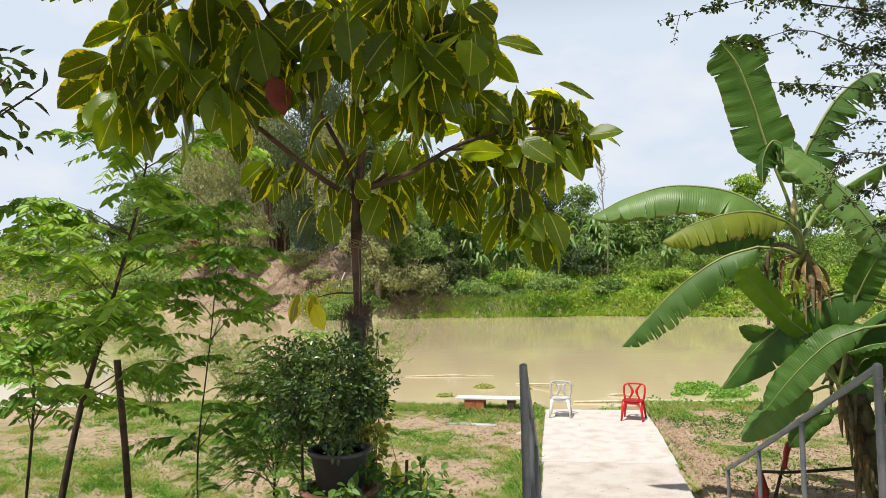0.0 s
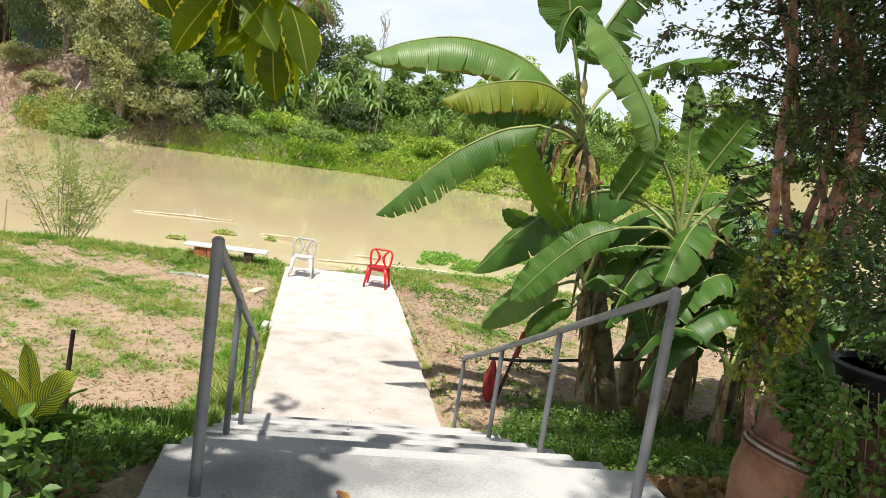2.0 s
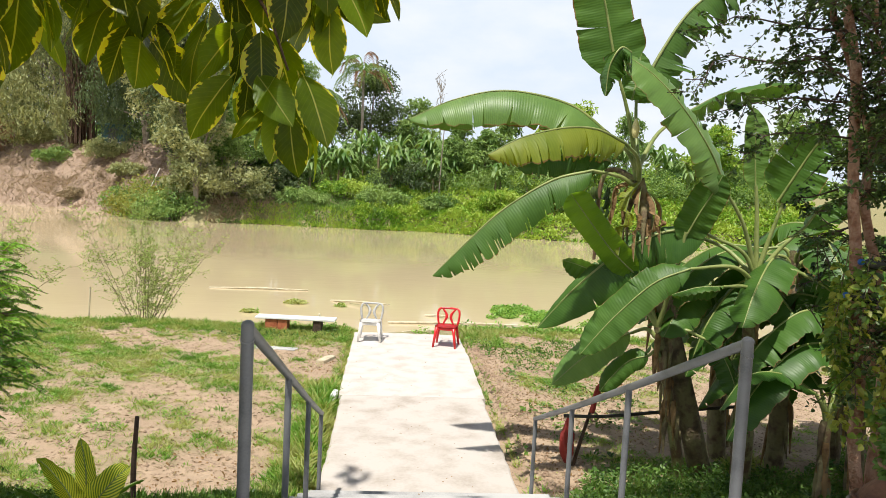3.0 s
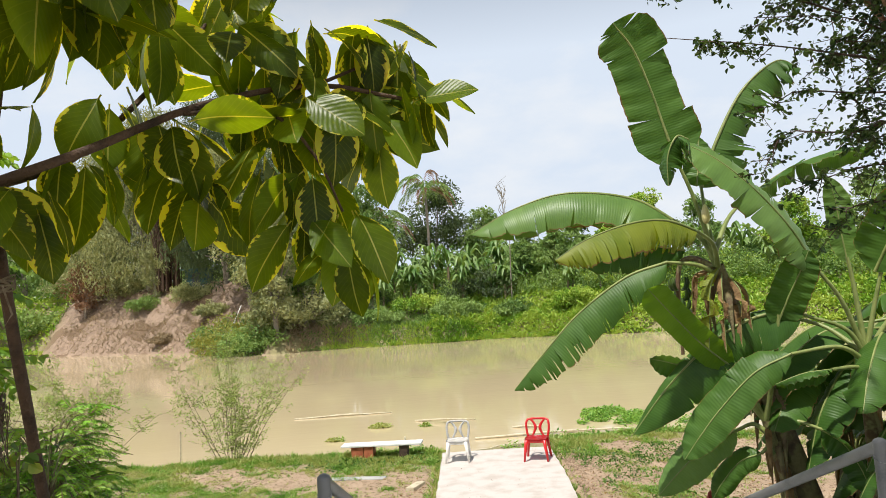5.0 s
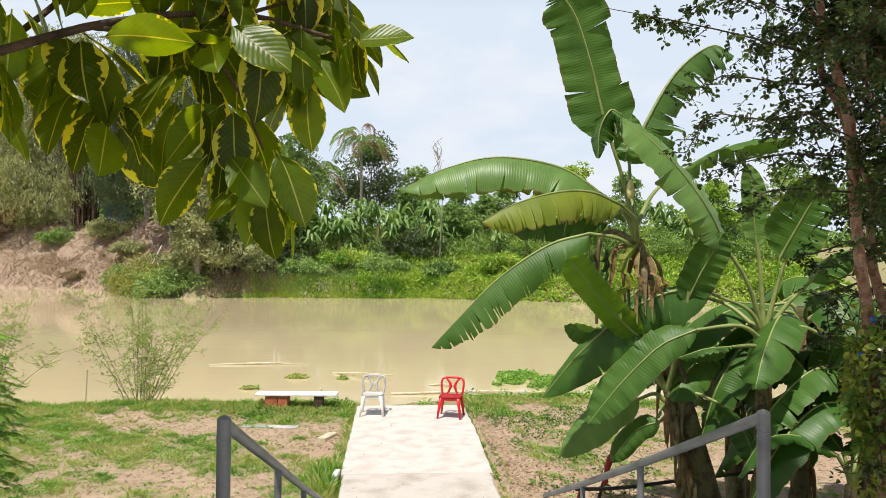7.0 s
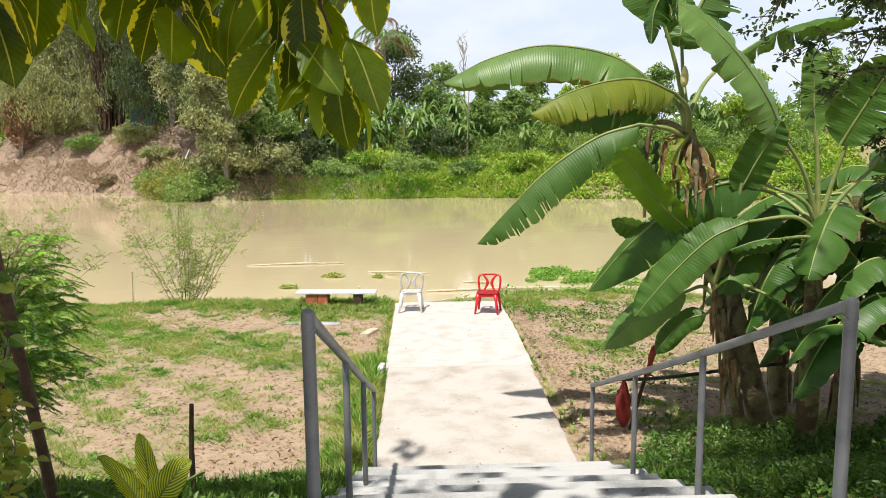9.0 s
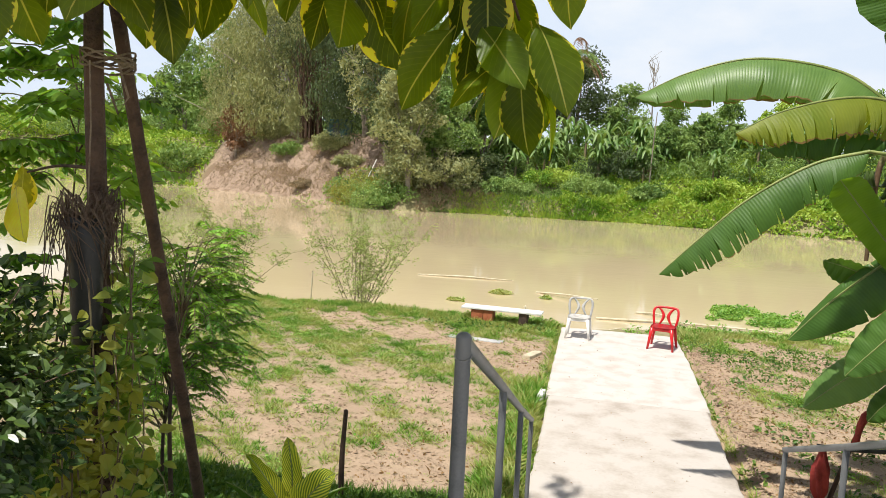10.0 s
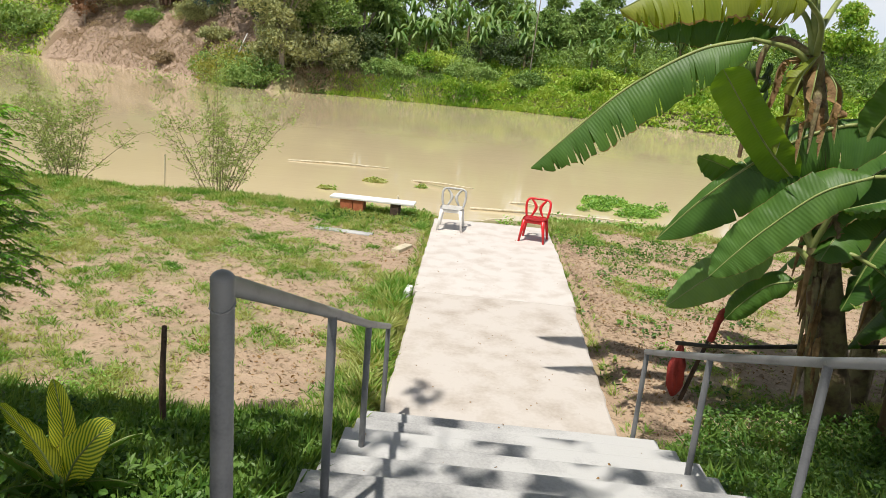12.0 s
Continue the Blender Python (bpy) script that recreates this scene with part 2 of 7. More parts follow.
def banana_material(name, dark, light, share=0.3, rough=0.48, brown=0.06, freq=83.0, amp=0.03, slant=0.0):
    """Blade with fine cross veins, a pale midrib and dry brown margins. u: -1 to 1 across, v: along."""
    m = bpy.data.materials.new(name)
    n, l, b, sep = leaf_nodes(m)
    u, v = sep.outputs[0], sep.outputs[1]
    au = maths(n, l, "ABSOLUTE", u)
    geo = n.new("ShaderNodeNewGeometry")
    noi = n.new("ShaderNodeTexNoise")
    noi.inputs["Scale"].default_value, noi.inputs["Detail"].default_value = 3.5, 5.0
    l.new(geo.outputs["Position"], noi.inputs["Vector"])
    vein = maths(n, l, "SINE", maths(n, l, "MULTIPLY_ADD", v, 520.0, maths(n, l, "MULTIPLY", au, 14.0)))
    coarse = maths(n, l, "SINE", maths(n, l, "MULTIPLY_ADD", v, freq, maths(n, l, "MULTIPLY_ADD", noi.outputs["Fac"], 2.0 if slant else 9.0, maths(n, l, "MULTIPLY", au, -slant))))
    f = maths(n, l, "MULTIPLY_ADD", vein, 0.0 if slant else 0.05, maths(n, l, "MULTIPLY_ADD", coarse, amp, maths(n, l, "MULTIPLY_ADD", noi.outputs["Fac"], 1.6, -0.35)))
    col = colour_mix(n, l, f, dark, light)
    rib = maths(n, l, "LESS_THAN", au, 0.035)
    col = colour_mix(n, l, rib, col, (0.33, 0.36, 0.15))
    edge = maths(n, l, "GREATER_THAN", maths(n, l, "MULTIPLY_ADD", noi.outputs["Fac"], 0.16, au), 1.085 - brown * 0.4)
    col = colour_mix(n, l, edge, col, (0.20, 0.13, 0.05))
    bp = n.new("ShaderNodeBump")
    bp.inputs["Strength"].default_value, bp.inputs["Distance"].default_value = 0.13, 0.005
    l.new(maths(n, l, "MULTIPLY_ADD", noi.outputs["Fac"], 3.0, vein), bp.inputs["Height"])
    l.new(bp.outputs["Normal"], b.inputs["Normal"])
    b.inputs["Roughness"].default_value, b.inputs["Specular IOR Level"].default_value = rough, 0.38
    finish_leaf(n, l, b, col, share)
    return m


BANANA = banana_material("banana_blade", (0.046, 0.118, 0.016), (0.098, 0.205, 0.034))
# Paler copy of BANANA: sky sheen and sunlit tone are put into its colour.
BANANA_PALE = banana_material("banana_blade_pale", (0.095, 0.195, 0.045), (0.185, 0.31, 0.085), 0.3, 0.40)
BANANA_YELLOW = banana_material("banana_blade_old", (0.15, 0.22, 0.02), (0.30, 0.34, 0.05), 0.42, 0.5, 0.12)
# Light from behind is put into this brighter, more translucent blade colour.
BANANA_BACKLIT = banana_material("banana_blade_backlit", (0.11, 0.23, 0.02), (0.20, 0.36, 0.04), 0.45, 0.35, 0.0)
# Darker copy of BANANA; shade from leaves above is put into its colour.
BANANA_DARK = banana_material("banana_blade_dark", (0.033, 0.095, 0.014), (0.078, 0.175, 0.026), 0.25, 0.42)


def ficus_material(name, green, cream, margin):
    """A thick glossy blade: dark green middle with a ragged pale margin."""
    m = bpy.data.materials.new(name)
    n, l, b, sep = leaf_nodes(m)
    u, v = sep.outputs[0], sep.outputs[1]
    au = maths(n, l, "ABSOLUTE", u)
    info = n.new("ShaderNodeObjectInfo")
    comb = n.new("ShaderNodeCombineXYZ")
    l.new(maths(n, l, "MULTIPLY", u, 1.3), comb.inputs[0])
    l.new(maths(n, l, "MULTIPLY", v, 4.5), comb.inputs[1])
    l.new(maths(n, l, "MULTIPLY", info.outputs["Random"], 60.0), comb.inputs[2])
    noi = n.new("ShaderNodeTexNoise")
    noi.inputs["Scale"].default_value, noi.inputs["Detail"].default_value = 1.6, 4.0
    l.new(comb.outputs[0], noi.inputs["Vector"])
    vein = maths(n, l, "SINE", maths(n, l, "MULTIPLY_ADD", v, 75.0, maths(n, l, "MULTIPLY", au, -22.0)))
    raw = maths(n, l, "MULTIPLY_ADD", vein, 0.035, maths(n, l, "MULTIPLY_ADD", noi.outputs["Fac"], 1.1, maths(n, l, "SUBTRACT", au, 0.17)))
    raw = maths(n, l, "MULTIPLY_ADD", info.outputs["Random"], -0.38, raw)
    ramp = n.new("ShaderNodeValToRGB")
    e = ramp.color_ramp.elements
    e[0].position, e[1].position = margin, margin + 0.05
    l.new(maths(n, l, "MULTIPLY", raw, 0.7), ramp.inputs["Fac"])
    gcol = colour_mix(n, l, maths(n, l, "MULTIPLY_ADD", info.outputs["Random"], 0.9, maths(n, l, "MULTIPLY_ADD", noi.outputs["Fac"], 0.5, -0.3)), tuple(c * 0.75 for c in green), tuple(min(1, c * 2.4) for c in green))
    col = colour_mix(n, l, ramp.outputs["Color"], gcol, cream)
    fine = maths(n, l, "MULTIPLY", maths(n, l, "GREATER_THAN", vein, 0.92), 0.16)
    col = colour_mix(n, l, fine, col, (0.20, 0.24, 0.05))
    rib = maths(n, l, "LESS_THAN", au, 0.035)
    col = colour_mix(n, l, rib, col, (0.28, 0.30, 0.10))
    bp = n.new("ShaderNodeBump")
    bp.inputs["Strength"].default_value, bp.inputs["Distance"].default_value = 0.10, 0.003
    l.new(vein, bp.inputs["Height"])
    l.new(bp.outputs["Normal"], b.inputs["Normal"])
    b.inputs["Roughness"].default_value, b.inputs["Specular IOR Level"].default_value = 0.34, 0.28
    finish_leaf(n, l, b, col, 0.5, (4.2, 3.4, 0.25))
    return m


FICUS = ficus_material("variegated_ficus_leaf", (0.050, 0.080, 0.006), (0.50, 0.48, 0.08), 0.74)
FICUS_OLD = ficus_material("yellow_fig_leaf", (0.20, 0.21, 0.025), (0.42, 0.38, 0.06), 0.66)
FICUS_RED = mat("red_old_leaf", (0.085, 0.012, 0.007), (0.14, 0.026, 0.011), 9, 0.85, 0.1, 60, leaf=0.1)
CANNA_MAT = banana_material("striped_canna_blade", (0.10, 0.21, 0.022), (0.60, 0.60, 0.08), 0.45, 0.42, 0.0, 420.0, 0.60, 30.0)


def ground_material():
    m = bpy.data.materials.new("sandy_ground")
    m.use_nodes = True
    n, l = m.node_tree.nodes, m.node_tree.links
    b = n["Principled BSDF"]
    geo = n.new("ShaderNodeNewGeometry")
    noises = []
    for s in (0.35, 2.2, 11.0, 60.0):
        t = n.new("ShaderNodeTexNoise")
        t.inputs["Scale"].default_value, t.inputs["Detail"].default_value = s, 6.0
        l.new(geo.outputs["Position"], t.inputs["Vector"])
        noises.append(t.outputs["Fac"])
    px = n.new("ShaderNodeSeparateXYZ")
    l.new(geo.outputs["Position"], px.inputs[0])
    across = maths(n, l, "GREATER_THAN", px.outputs[1], 40.0)     # the far bank is redder clay
    sand = colour_mix(n, l, noises[1], (0.31, 0.21, 0.135), (0.53, 0.40, 0.275))
    clay = colour_mix(n, l, noises[1], (0.15, 0.10, 0.068), (0.48, 0.355, 0.26))
    clay = colour_mix(n, l, maths(n, l, "GREATER_THAN", noises[0], 0.54), clay, (0.20, 0.135, 0.085))
    sand = colour_mix(n, l, across, sand, clay)
    litter = maths(n, l, "GREATER_THAN", maths(n, l, "MULTIPLY_ADD", noises[3], 0.6, noises[2]), 0.93)
    sand = colour_mix(n, l, maths(n, l, "MULTIPLY", litter, 0.55), sand, (0.16, 0.105, 0.06))
    green = colour_mix(n, l, noises[2], (0.18, 0.175, 0.07), (0.35, 0.30, 0.16))
    at = n.new("ShaderNodeAttribute")
    at.attribute_name = "turf"
    f = maths(n, l, "MULTIPLY_ADD", noises[2], 0.9, at.outputs["Fac"])
    k = n.new("ShaderNodeMapRange")
    k.inputs["From Min"].default_value, k.inputs["From Max"].default_value = 0.75, 1.15
    l.new(f, k.inputs["Value"])
    col = colour_mix(n, l, k.outputs["Result"], sand, green)
    l.new(col, b.inputs["Base Color"])
    b.inputs["Roughness"].default_value = 0.95
    bp = n.new("ShaderNodeBump")
    bp.inputs["Strength"].default_value, bp.inputs["Distance"].default_value = 1.0, 0.045
    l.new(maths(n, l, "MULTIPLY_ADD", noises[3], 0.4, noises[2]), bp.inputs["Height"])
    l.new(bp.outputs["Normal"], b.inputs["Normal"])
    return m


def water_material():
    m = bpy.data.materials.new("muddy_water")
    m.use_nodes = True
    n, l = m.node_tree.nodes, m.node_tree.links
    b = n["Principled BSDF"]
    geo = n.new("ShaderNodeNewGeometry")
    mp = n.new("ShaderNodeMapping")
    mp.inputs["Scale"].default_value = (0.05, 0.16, 1)
    l.new(geo.outputs["Position"], mp.inputs["Vector"])
    t = n.new("ShaderNodeTexNoise")
    t.inputs["Scale"].default_value, t.inputs["Detail"].default_value = 1.0, 6.0
    l.new(mp.outputs["Vector"], t.inputs["Vector"])
    col = colour_mix(n, l, t.outputs["Fac"], (0.49, 0.395, 0.228), (0.62, 0.515, 0.332))
    l.new(col, b.inputs["Base Color"])
    b.inputs["Roughness"].default_value, b.inputs["IOR"].default_value = 0.045, 1.33
    b.inputs["Specular IOR Level"].default_value = 0.5
    r = n.new("ShaderNodeTexNoise")
    r.inputs["Scale"].default_value, r.inputs["Detail"].default_value = 1.0, 3.0
    mq = n.new("ShaderNodeMapping")
    mq.inputs["Scale"].default_value = (1.3, 2.8, 1)
    l.new(geo.outputs["Position"], mq.inputs["Vector"])
    l.new(mq.outputs["Vector"], r.inputs["Vector"])
    bp = n.new("ShaderNodeBump")
    bp.inputs["Strength"].default_value, bp.inputs["Distance"].default_value = 0.13, 0.03
    l.new(r.outputs["Fac"], bp.inputs["Height"])
    l.new(bp.outputs["Normal"], b.inputs["Normal"])
    return m


GROUND, WATER = ground_material(), water_material()

# ---- mesh helpers ----


def mesh_from(name, verts, faces, material, smooth=True, uvs=None):
    """A mesh from arrays; all faces have the same number of corners. uvs: one pair a vertex."""
    verts, faces = np.asarray(verts, np.float32), np.asarray(faces, np.int32)
    me = bpy.data.meshes.new(name)
    k = faces.shape[1]
    me.vertices.add(len(verts))
    me.vertices.foreach_set("co", verts.ravel())
    me.loops.add(faces.size)
    me.loops.foreach_set("vertex_index", faces.ravel())
    me.polygons.add(len(faces))
    me.polygons.foreach_set("loop_start", np.arange(0, faces.size, k, dtype=np.int32))
    me.polygons.foreach_set("use_smooth", np.full(len(faces), smooth))
    if uvs is not None:
        me.uv_layers.new(name="UVMap").data.foreach_set("uv", np.asarray(uvs, np.float32)[faces.ravel()].ravel())
    me.materials.append(material)
    me.update(calc_edges=True)
    me.validate()
    return me


def child(name, me, parent, label="", m=None):
    ob = new(name, me)
    ob.parent = parent
    if m is not None:
        ob.matrix_basis = m
    return tagged(ob, label)


def part(name, bm, material, parent, label="", smooth=True):
    """Links a bmesh as one mesh object under a thing or a part."""
    me = bpy.data.meshes.new(name)
    bm.to_mesh(me)
    bm.free()
    me.materials.append(material)
    for p in me.polygons:
        p.use_smooth = smooth
    return child(name, me, parent, label)


def thing(name, label, category, group="", at=(0, 0, 0), kind=""):
    ob = new(name)
    ob.location = at
    ob.empty_display_size = 0.1
    return tagged(ob, label, category, group, kind)


def solid(name, bm, material, label, category, group="", kind="", smooth=False):
    me = bpy.data.meshes.new(name)
    bm.to_mesh(me)
    bm.free()
    me.materials.append(material)
    for p in me.polygons:
        p.use_smooth = smooth
    return tagged(new(name, me), label, category, group, kind)


def box(lo, hi, bevel=0.01, bm=None, segments=2):
    bm = bm or bmesh.new()
    made = bmesh.ops.create_cube(bm, size=1)["verts"]
    c, d = (Vector(lo) + Vector(hi)) / 2, Vector(hi) - Vector(lo)
    for v in made:
        v.co = Vector((v.co.x * d.x, v.co.y * d.y, v.co.z * d.z)) + c
    if bevel:
        edges = {e for v in made for e in v.link_edges}
        bmesh.ops.bevel(bm, geom=list(edges), offset=bevel, segments=segments, affect="EDGES", profile=0.6)
    return bm


def curve_points(pts, n):
    """n + 1 places along a smooth line through pts."""
    p = [Vector(q) for q in pts]
    p = [p[0] * 2 - p[1]] + p + [p[-1] * 2 - p[-2]]
    out = []
    for i in range(n + 1):
        s = i / n * (len(p) - 3)
        k = min(int(s), len(p) - 4)
        t = s - k
        a, b, c, d = p[k:k + 4]
        out.append(0.5 * (2 * b + (c - a) * t + (2 * a - 5 * b + 4 * c - d) * t * t + (3 * b - a - 3 * c + d) * t ** 3))
    return out


def tube_arrays(pts, radii, sides=8, base=0, wobble=0.0, rng=None):
    """Vertices and quads of a tapered tube along pts, closed at its ends by its own narrowing."""
    verts, faces = [], []
    side = Vector((1, 0, 0))
    for i, p in enumerate(pts):
        t = (pts[min(i + 1, len(pts) - 1)] - pts[max(i - 1, 0)]).normalized()
        side = (side - t * side.dot(t))
        side = side.normalized() if side.length > 1e-4 else t.orthogonal().normalized()
        up = t.cross(side)
        r = radii[i] if hasattr(radii, "__len__") else radii
        for k in range(sides):
            a = 2 * math.pi * k / sides
            rr = r * (1 + (rng.uniform(-wobble, wobble) if wobble else 0))
            verts.append(p + (side * math.cos(a) + up * math.sin(a)) * rr)
    for i in range(len(pts) - 1):
        for k in range(sides):
            a, b = base + i * sides + k, base + i * sides + (k + 1) % sides
            faces.append((a, b, b + sides, a + sides))
    n = base + len(verts)
    for ring in (0, len(pts) - 1):
        c = len(verts)
        verts.append(pts[ring].copy())
        for k in range(sides):
            a, b = base + ring * sides + k, base + ring * sides + (k + 1) % sides
            faces.append((a, b, base + c, base + c))
    return verts, faces


def tube(name, pts, radii, material, parent=None, label="", sides=8, steps=None, wobble=0.0, seed=1):
    pts = curve_points(pts, steps) if steps else [Vector(p) for p in pts]
    if hasattr(radii, "__len__") and len(radii) != len(pts):
        radii = np.interp(np.linspace(0, 1, len(pts)), np.linspace(0, 1, len(radii)), radii)
    v, f = tube_arrays(pts, radii, sides, 0, wobble, random.Random(seed))
    me = mesh_from(name, v, f, material)
    if parent is None:
        return new(name, me)
    return child(name, me, parent, label)


def tubes(name, lines, material, parent=None, label="", sides=6):
    """Many thin tubes in one mesh: (points, radii) each."""
    verts, faces = [], []
    for pts, radii in lines:
        pts = [Vector(p) for p in pts]
        if hasattr(radii, "__len__") and len(radii) != len(pts):
            radii = np.interp(np.linspace(0, 1, len(pts)), np.linspace(0, 1, len(radii)), radii)
        v, f = tube_arrays(pts, radii, sides, len(verts))
        verts += v
        faces += f
    me = mesh_from(name, verts, faces, material)
    if parent is None:
        return new(name, me)
    return child(name, me, parent, label)


def leaf_cloud(name, P, D, L, W, material, seed=1, fold=0.25, oval=False, face=None, loose=0.45):
    """A mesh of small folded leaves: places, ways, lengths and widths as arrays. face: the way each upper side looks."""
    g = np.random.default_rng(seed)
    P, D = np.asarray(P, float), np.asarray(D, float)
    N = len(P)
    D = D / np.maximum(np.linalg.norm(D, axis=1, keepdims=True), 1e-6)
    R = g.normal(size=(N, 3)) * 0.6 + np.array([0, 0, 1.0]) if face is None else g.normal(size=(N, 3)) * loose + np.asarray(face, float)
    S = np.cross(D, R)
    S /= np.maximum(np.linalg.norm(S, axis=1, keepdims=True), 1e-6)
    U = np.cross(S, D)
    L, W = np.broadcast_to(L, (N,))[:, None], np.broadcast_to(W, (N,))[:, None]
    mid = P + D * L * 0.45
    if oval:
        ring = []
        for a, w in ((0, 0), (0.16, 0.34), (0.42, 0.5), (0.75, 0.33), (1, 0), (0.75, -0.33), (0.42, -0.5), (0.16, -0.34)):
            ring.append(P + D * L * a + S * W * w + U * (W * fold * abs(w) * 1.4 - L * 0.16 * a * a))
        v = np.stack(ring, 1).reshape(-1, 3)
        i = np.arange(N)[:, None] * 8
        f = np.concatenate([i + [0, 1, 2, 3, 4], i + [4, 5, 6, 7, 0]], 1).reshape(-1, 5)
        return mesh_from(name, v, f, material, smooth=False)
    v = np.stack([P, mid + S * W * 0.5 + U * W * fold, P + D * L - U * L * 0.12, mid - S * W * 0.5 + U * W * fold], 1).reshape(-1, 3)
    i = np.arange(N)[:, None] * 4
    f = np.concatenate([i + [0, 1, 2], i + [0, 2, 3]], 1).reshape(-1, 3)
    return mesh_from(name, v, f, material, smooth=False)


def revolve(profile, sides=28, bm=None, wobble=0.0):
    """A turned body from (radius, height) pairs about z."""
    bm = bm or bmesh.new()
    rings = []
    for r, z in profile:
        rings.append([bm.verts.new((r * math.cos(2 * math.pi * k / sides), r * math.sin(2 * math.pi * k / sides), z)) for k in range(sides)])
    for a, b in zip(rings, rings[1:]):
        for k in range(sides):
            bm.faces.new((a[k], a[(k + 1) % sides], b[(k + 1) % sides], b[k]))
    bm.faces.new(rings[0][::-1])
    bm.faces.new(rings[-1])
    return bm


# ---- the lie of the land ----
WATER_Z = -0.45


def ramp01(a, b, v):
    t = np.clip((v - a) / (b - a), 0, 1)
    return t * t * (3 - 2 * t)


def wave(x, y, s=1.0, k=0.0):
    """A cheap smooth unevenness between about -1 and 1."""
    return (np.sin(x * 1.7 * s + 1.3 * np.sin(y * 1.1 * s + k) + k) + np.sin(y * 2.1 * s + 1.7 * np.sin(x * 0.9 * s + 2 * k)) + np.sin((x + y) * 3.3 * s + k)) / 3


def far_shore(x):
    return 55.5 + 0.62 * np.clip(-13 - x, 0, 45) - 0.42 * np.maximum(x - 3, 0) - 5.0 * np.exp(-((x + 17.5) / 3.0) ** 2) + 0.5 * wave(x, 0 * x, 0.3)


def near_shore(x):
    return 8.55 + 0.35 * wave(x, 0 * x, 0.6) + 0.5 * np.exp(-((x - 3.2) / 1.6) ** 2) - 0.02 * np.abs(x)


def ground_z(x, y):
    x, y = np.asarray(x, float), np.asarray(y, float)
    up = 1.30 * (1 - np.clip((y + 3.45) / 3.45, 0, 1))
    lawn = -0.045 + 0.03 * wave(x, y, 0.8) + 0.012 * wave(x, y, 3.1, 2.0)
    side = np.clip((np.abs(x) - 1.15) / 0.5, 0, 1)
    z = up + lawn * (0.4 + 0.6 * side) + 0.05 * side * wave(x, y, 1.7, 0.7) * (y < 0)
    z = np.where(np.abs(x) < 1.16, np.minimum(z, up - 0.12), z)
    ns, fs = near_shore(x), far_shore(x)
    bed = -0.06 - 1.5 * ramp01(ns - 0.25, ns + 3.2, y)
    z = np.where(y > ns - 0.3, np.minimum(z, bed), z)
    d = y - fs
    left = ramp01(-15, -21, x)
    top = 4.3 + 2.5 * left
    rise = WATER_Z - 0.1 + (top + 0.5) * (0.30 * ramp01(0, 1.2 + 1.5 * left, d) + 0.70 * ramp01(0.5, 10.5 - 2.0 * left, d)) + (0.25 * wave(x, y, 0.35) + left * (0.45 * wave(x, y, 0.8, 1.0) + 0.30 * wave(x, y, 1.9, 0.5))) * ramp01(1, 4, d)
    bank = np.where(d > 0, rise, -1.6 + 1.05 * ramp01(-4, 0, d))
    return np.where(y > ns + 4, bank, z)


def turf_mask(x, y):
    """Where grass grows: 0 bare to 1 green."""
    x, y = np.asarray(x, float), np.asarray(y, float)
    m = 0.54 + 0.30 * wave(x * 0.55, y * 0.9, 0.8, 1.0) + 0.26 * wave(x, y, 2.3, 0.4) + 0.22 * wave(x, y, 6.3, 1.4)
    m += 0.24 * ramp01(6.6, 8.0, y) * (y < 11)
    m -= 0.60 * np.exp(-((x + 2.1) / 0.62) ** 2 - ((y - 0.7) / 0.75) ** 2)
    m -= 0.55 * np.exp(-((x - 1.45) / 0.42) ** 2) * (y > 0.2) * (y < 7)
    m -= 0.40 * np.exp(-((x + 1.35) / 0.25) ** 2) * (y > 4.2) * (y < 6.4)
    m += 0.40 * np.exp(-((x + 1.25) / 0.3) ** 2) * (y > -0.2) * (y < 4)
    m -= 0.22 * (x > 1.9) * (y > 1.5)
    far = y > 30
    dirt = ramp01(-16.5, -19, x) * ramp01(-60, -48, x)
    m = np.where(far, 0.9 - 0.95 * dirt - 0.75 * np.exp(-((x + 8) / 3.0) ** 2 - ((y - 60) / 3) ** 2), m)
    return np.clip(m, 0, 1)


def build_ground():
    xs = np.concatenate([-np.geomspace(620, 62, 9), np.arange(-60, -8, 1.3), np.arange(-8, 8.01, 0.14), np.arange(9.3, 60, 1.3), np.geomspace(62, 620, 9)])
    ys = np.concatenate([-np.geomspace(300, 13, 8), np.arange(-12, 11, 0.14), np.arange(11, 40, 2.0), np.arange(40, 92, 0.8), np.geomspace(94, 900, 12)])
    X, Y = np.meshgrid(xs, ys)
    v = np.stack([X, Y, ground_z(X, Y)], -1).reshape(-1, 3)
    w = len(xs)
    i = (np.arange(len(ys) - 1)[:, None] * w + np.arange(w - 1)[None, :]).reshape(-1, 1)
    me = mesh_from("ground", v, i + np.array([0, 1, w + 1, w]), GROUND)
    a = me.attributes.new("turf", "FLOAT", "POINT")
    a.data.foreach_set("value", turf_mask(X, Y).astype(np.float32).ravel())
    tagged(new("ground", me), "sandy river bank with patchy grass", "ground", kind="structure")


build_ground()
bm = bmesh.new()
for co in ((-620, 7.5), (620, 7.5), (620, 110), (-620, 110)):
    bm.verts.new((*co, WATER_Z))
bm.faces.new(bm.verts)
solid("water", bm, WATER, "calm muddy brown river water", "river", kind="structure")


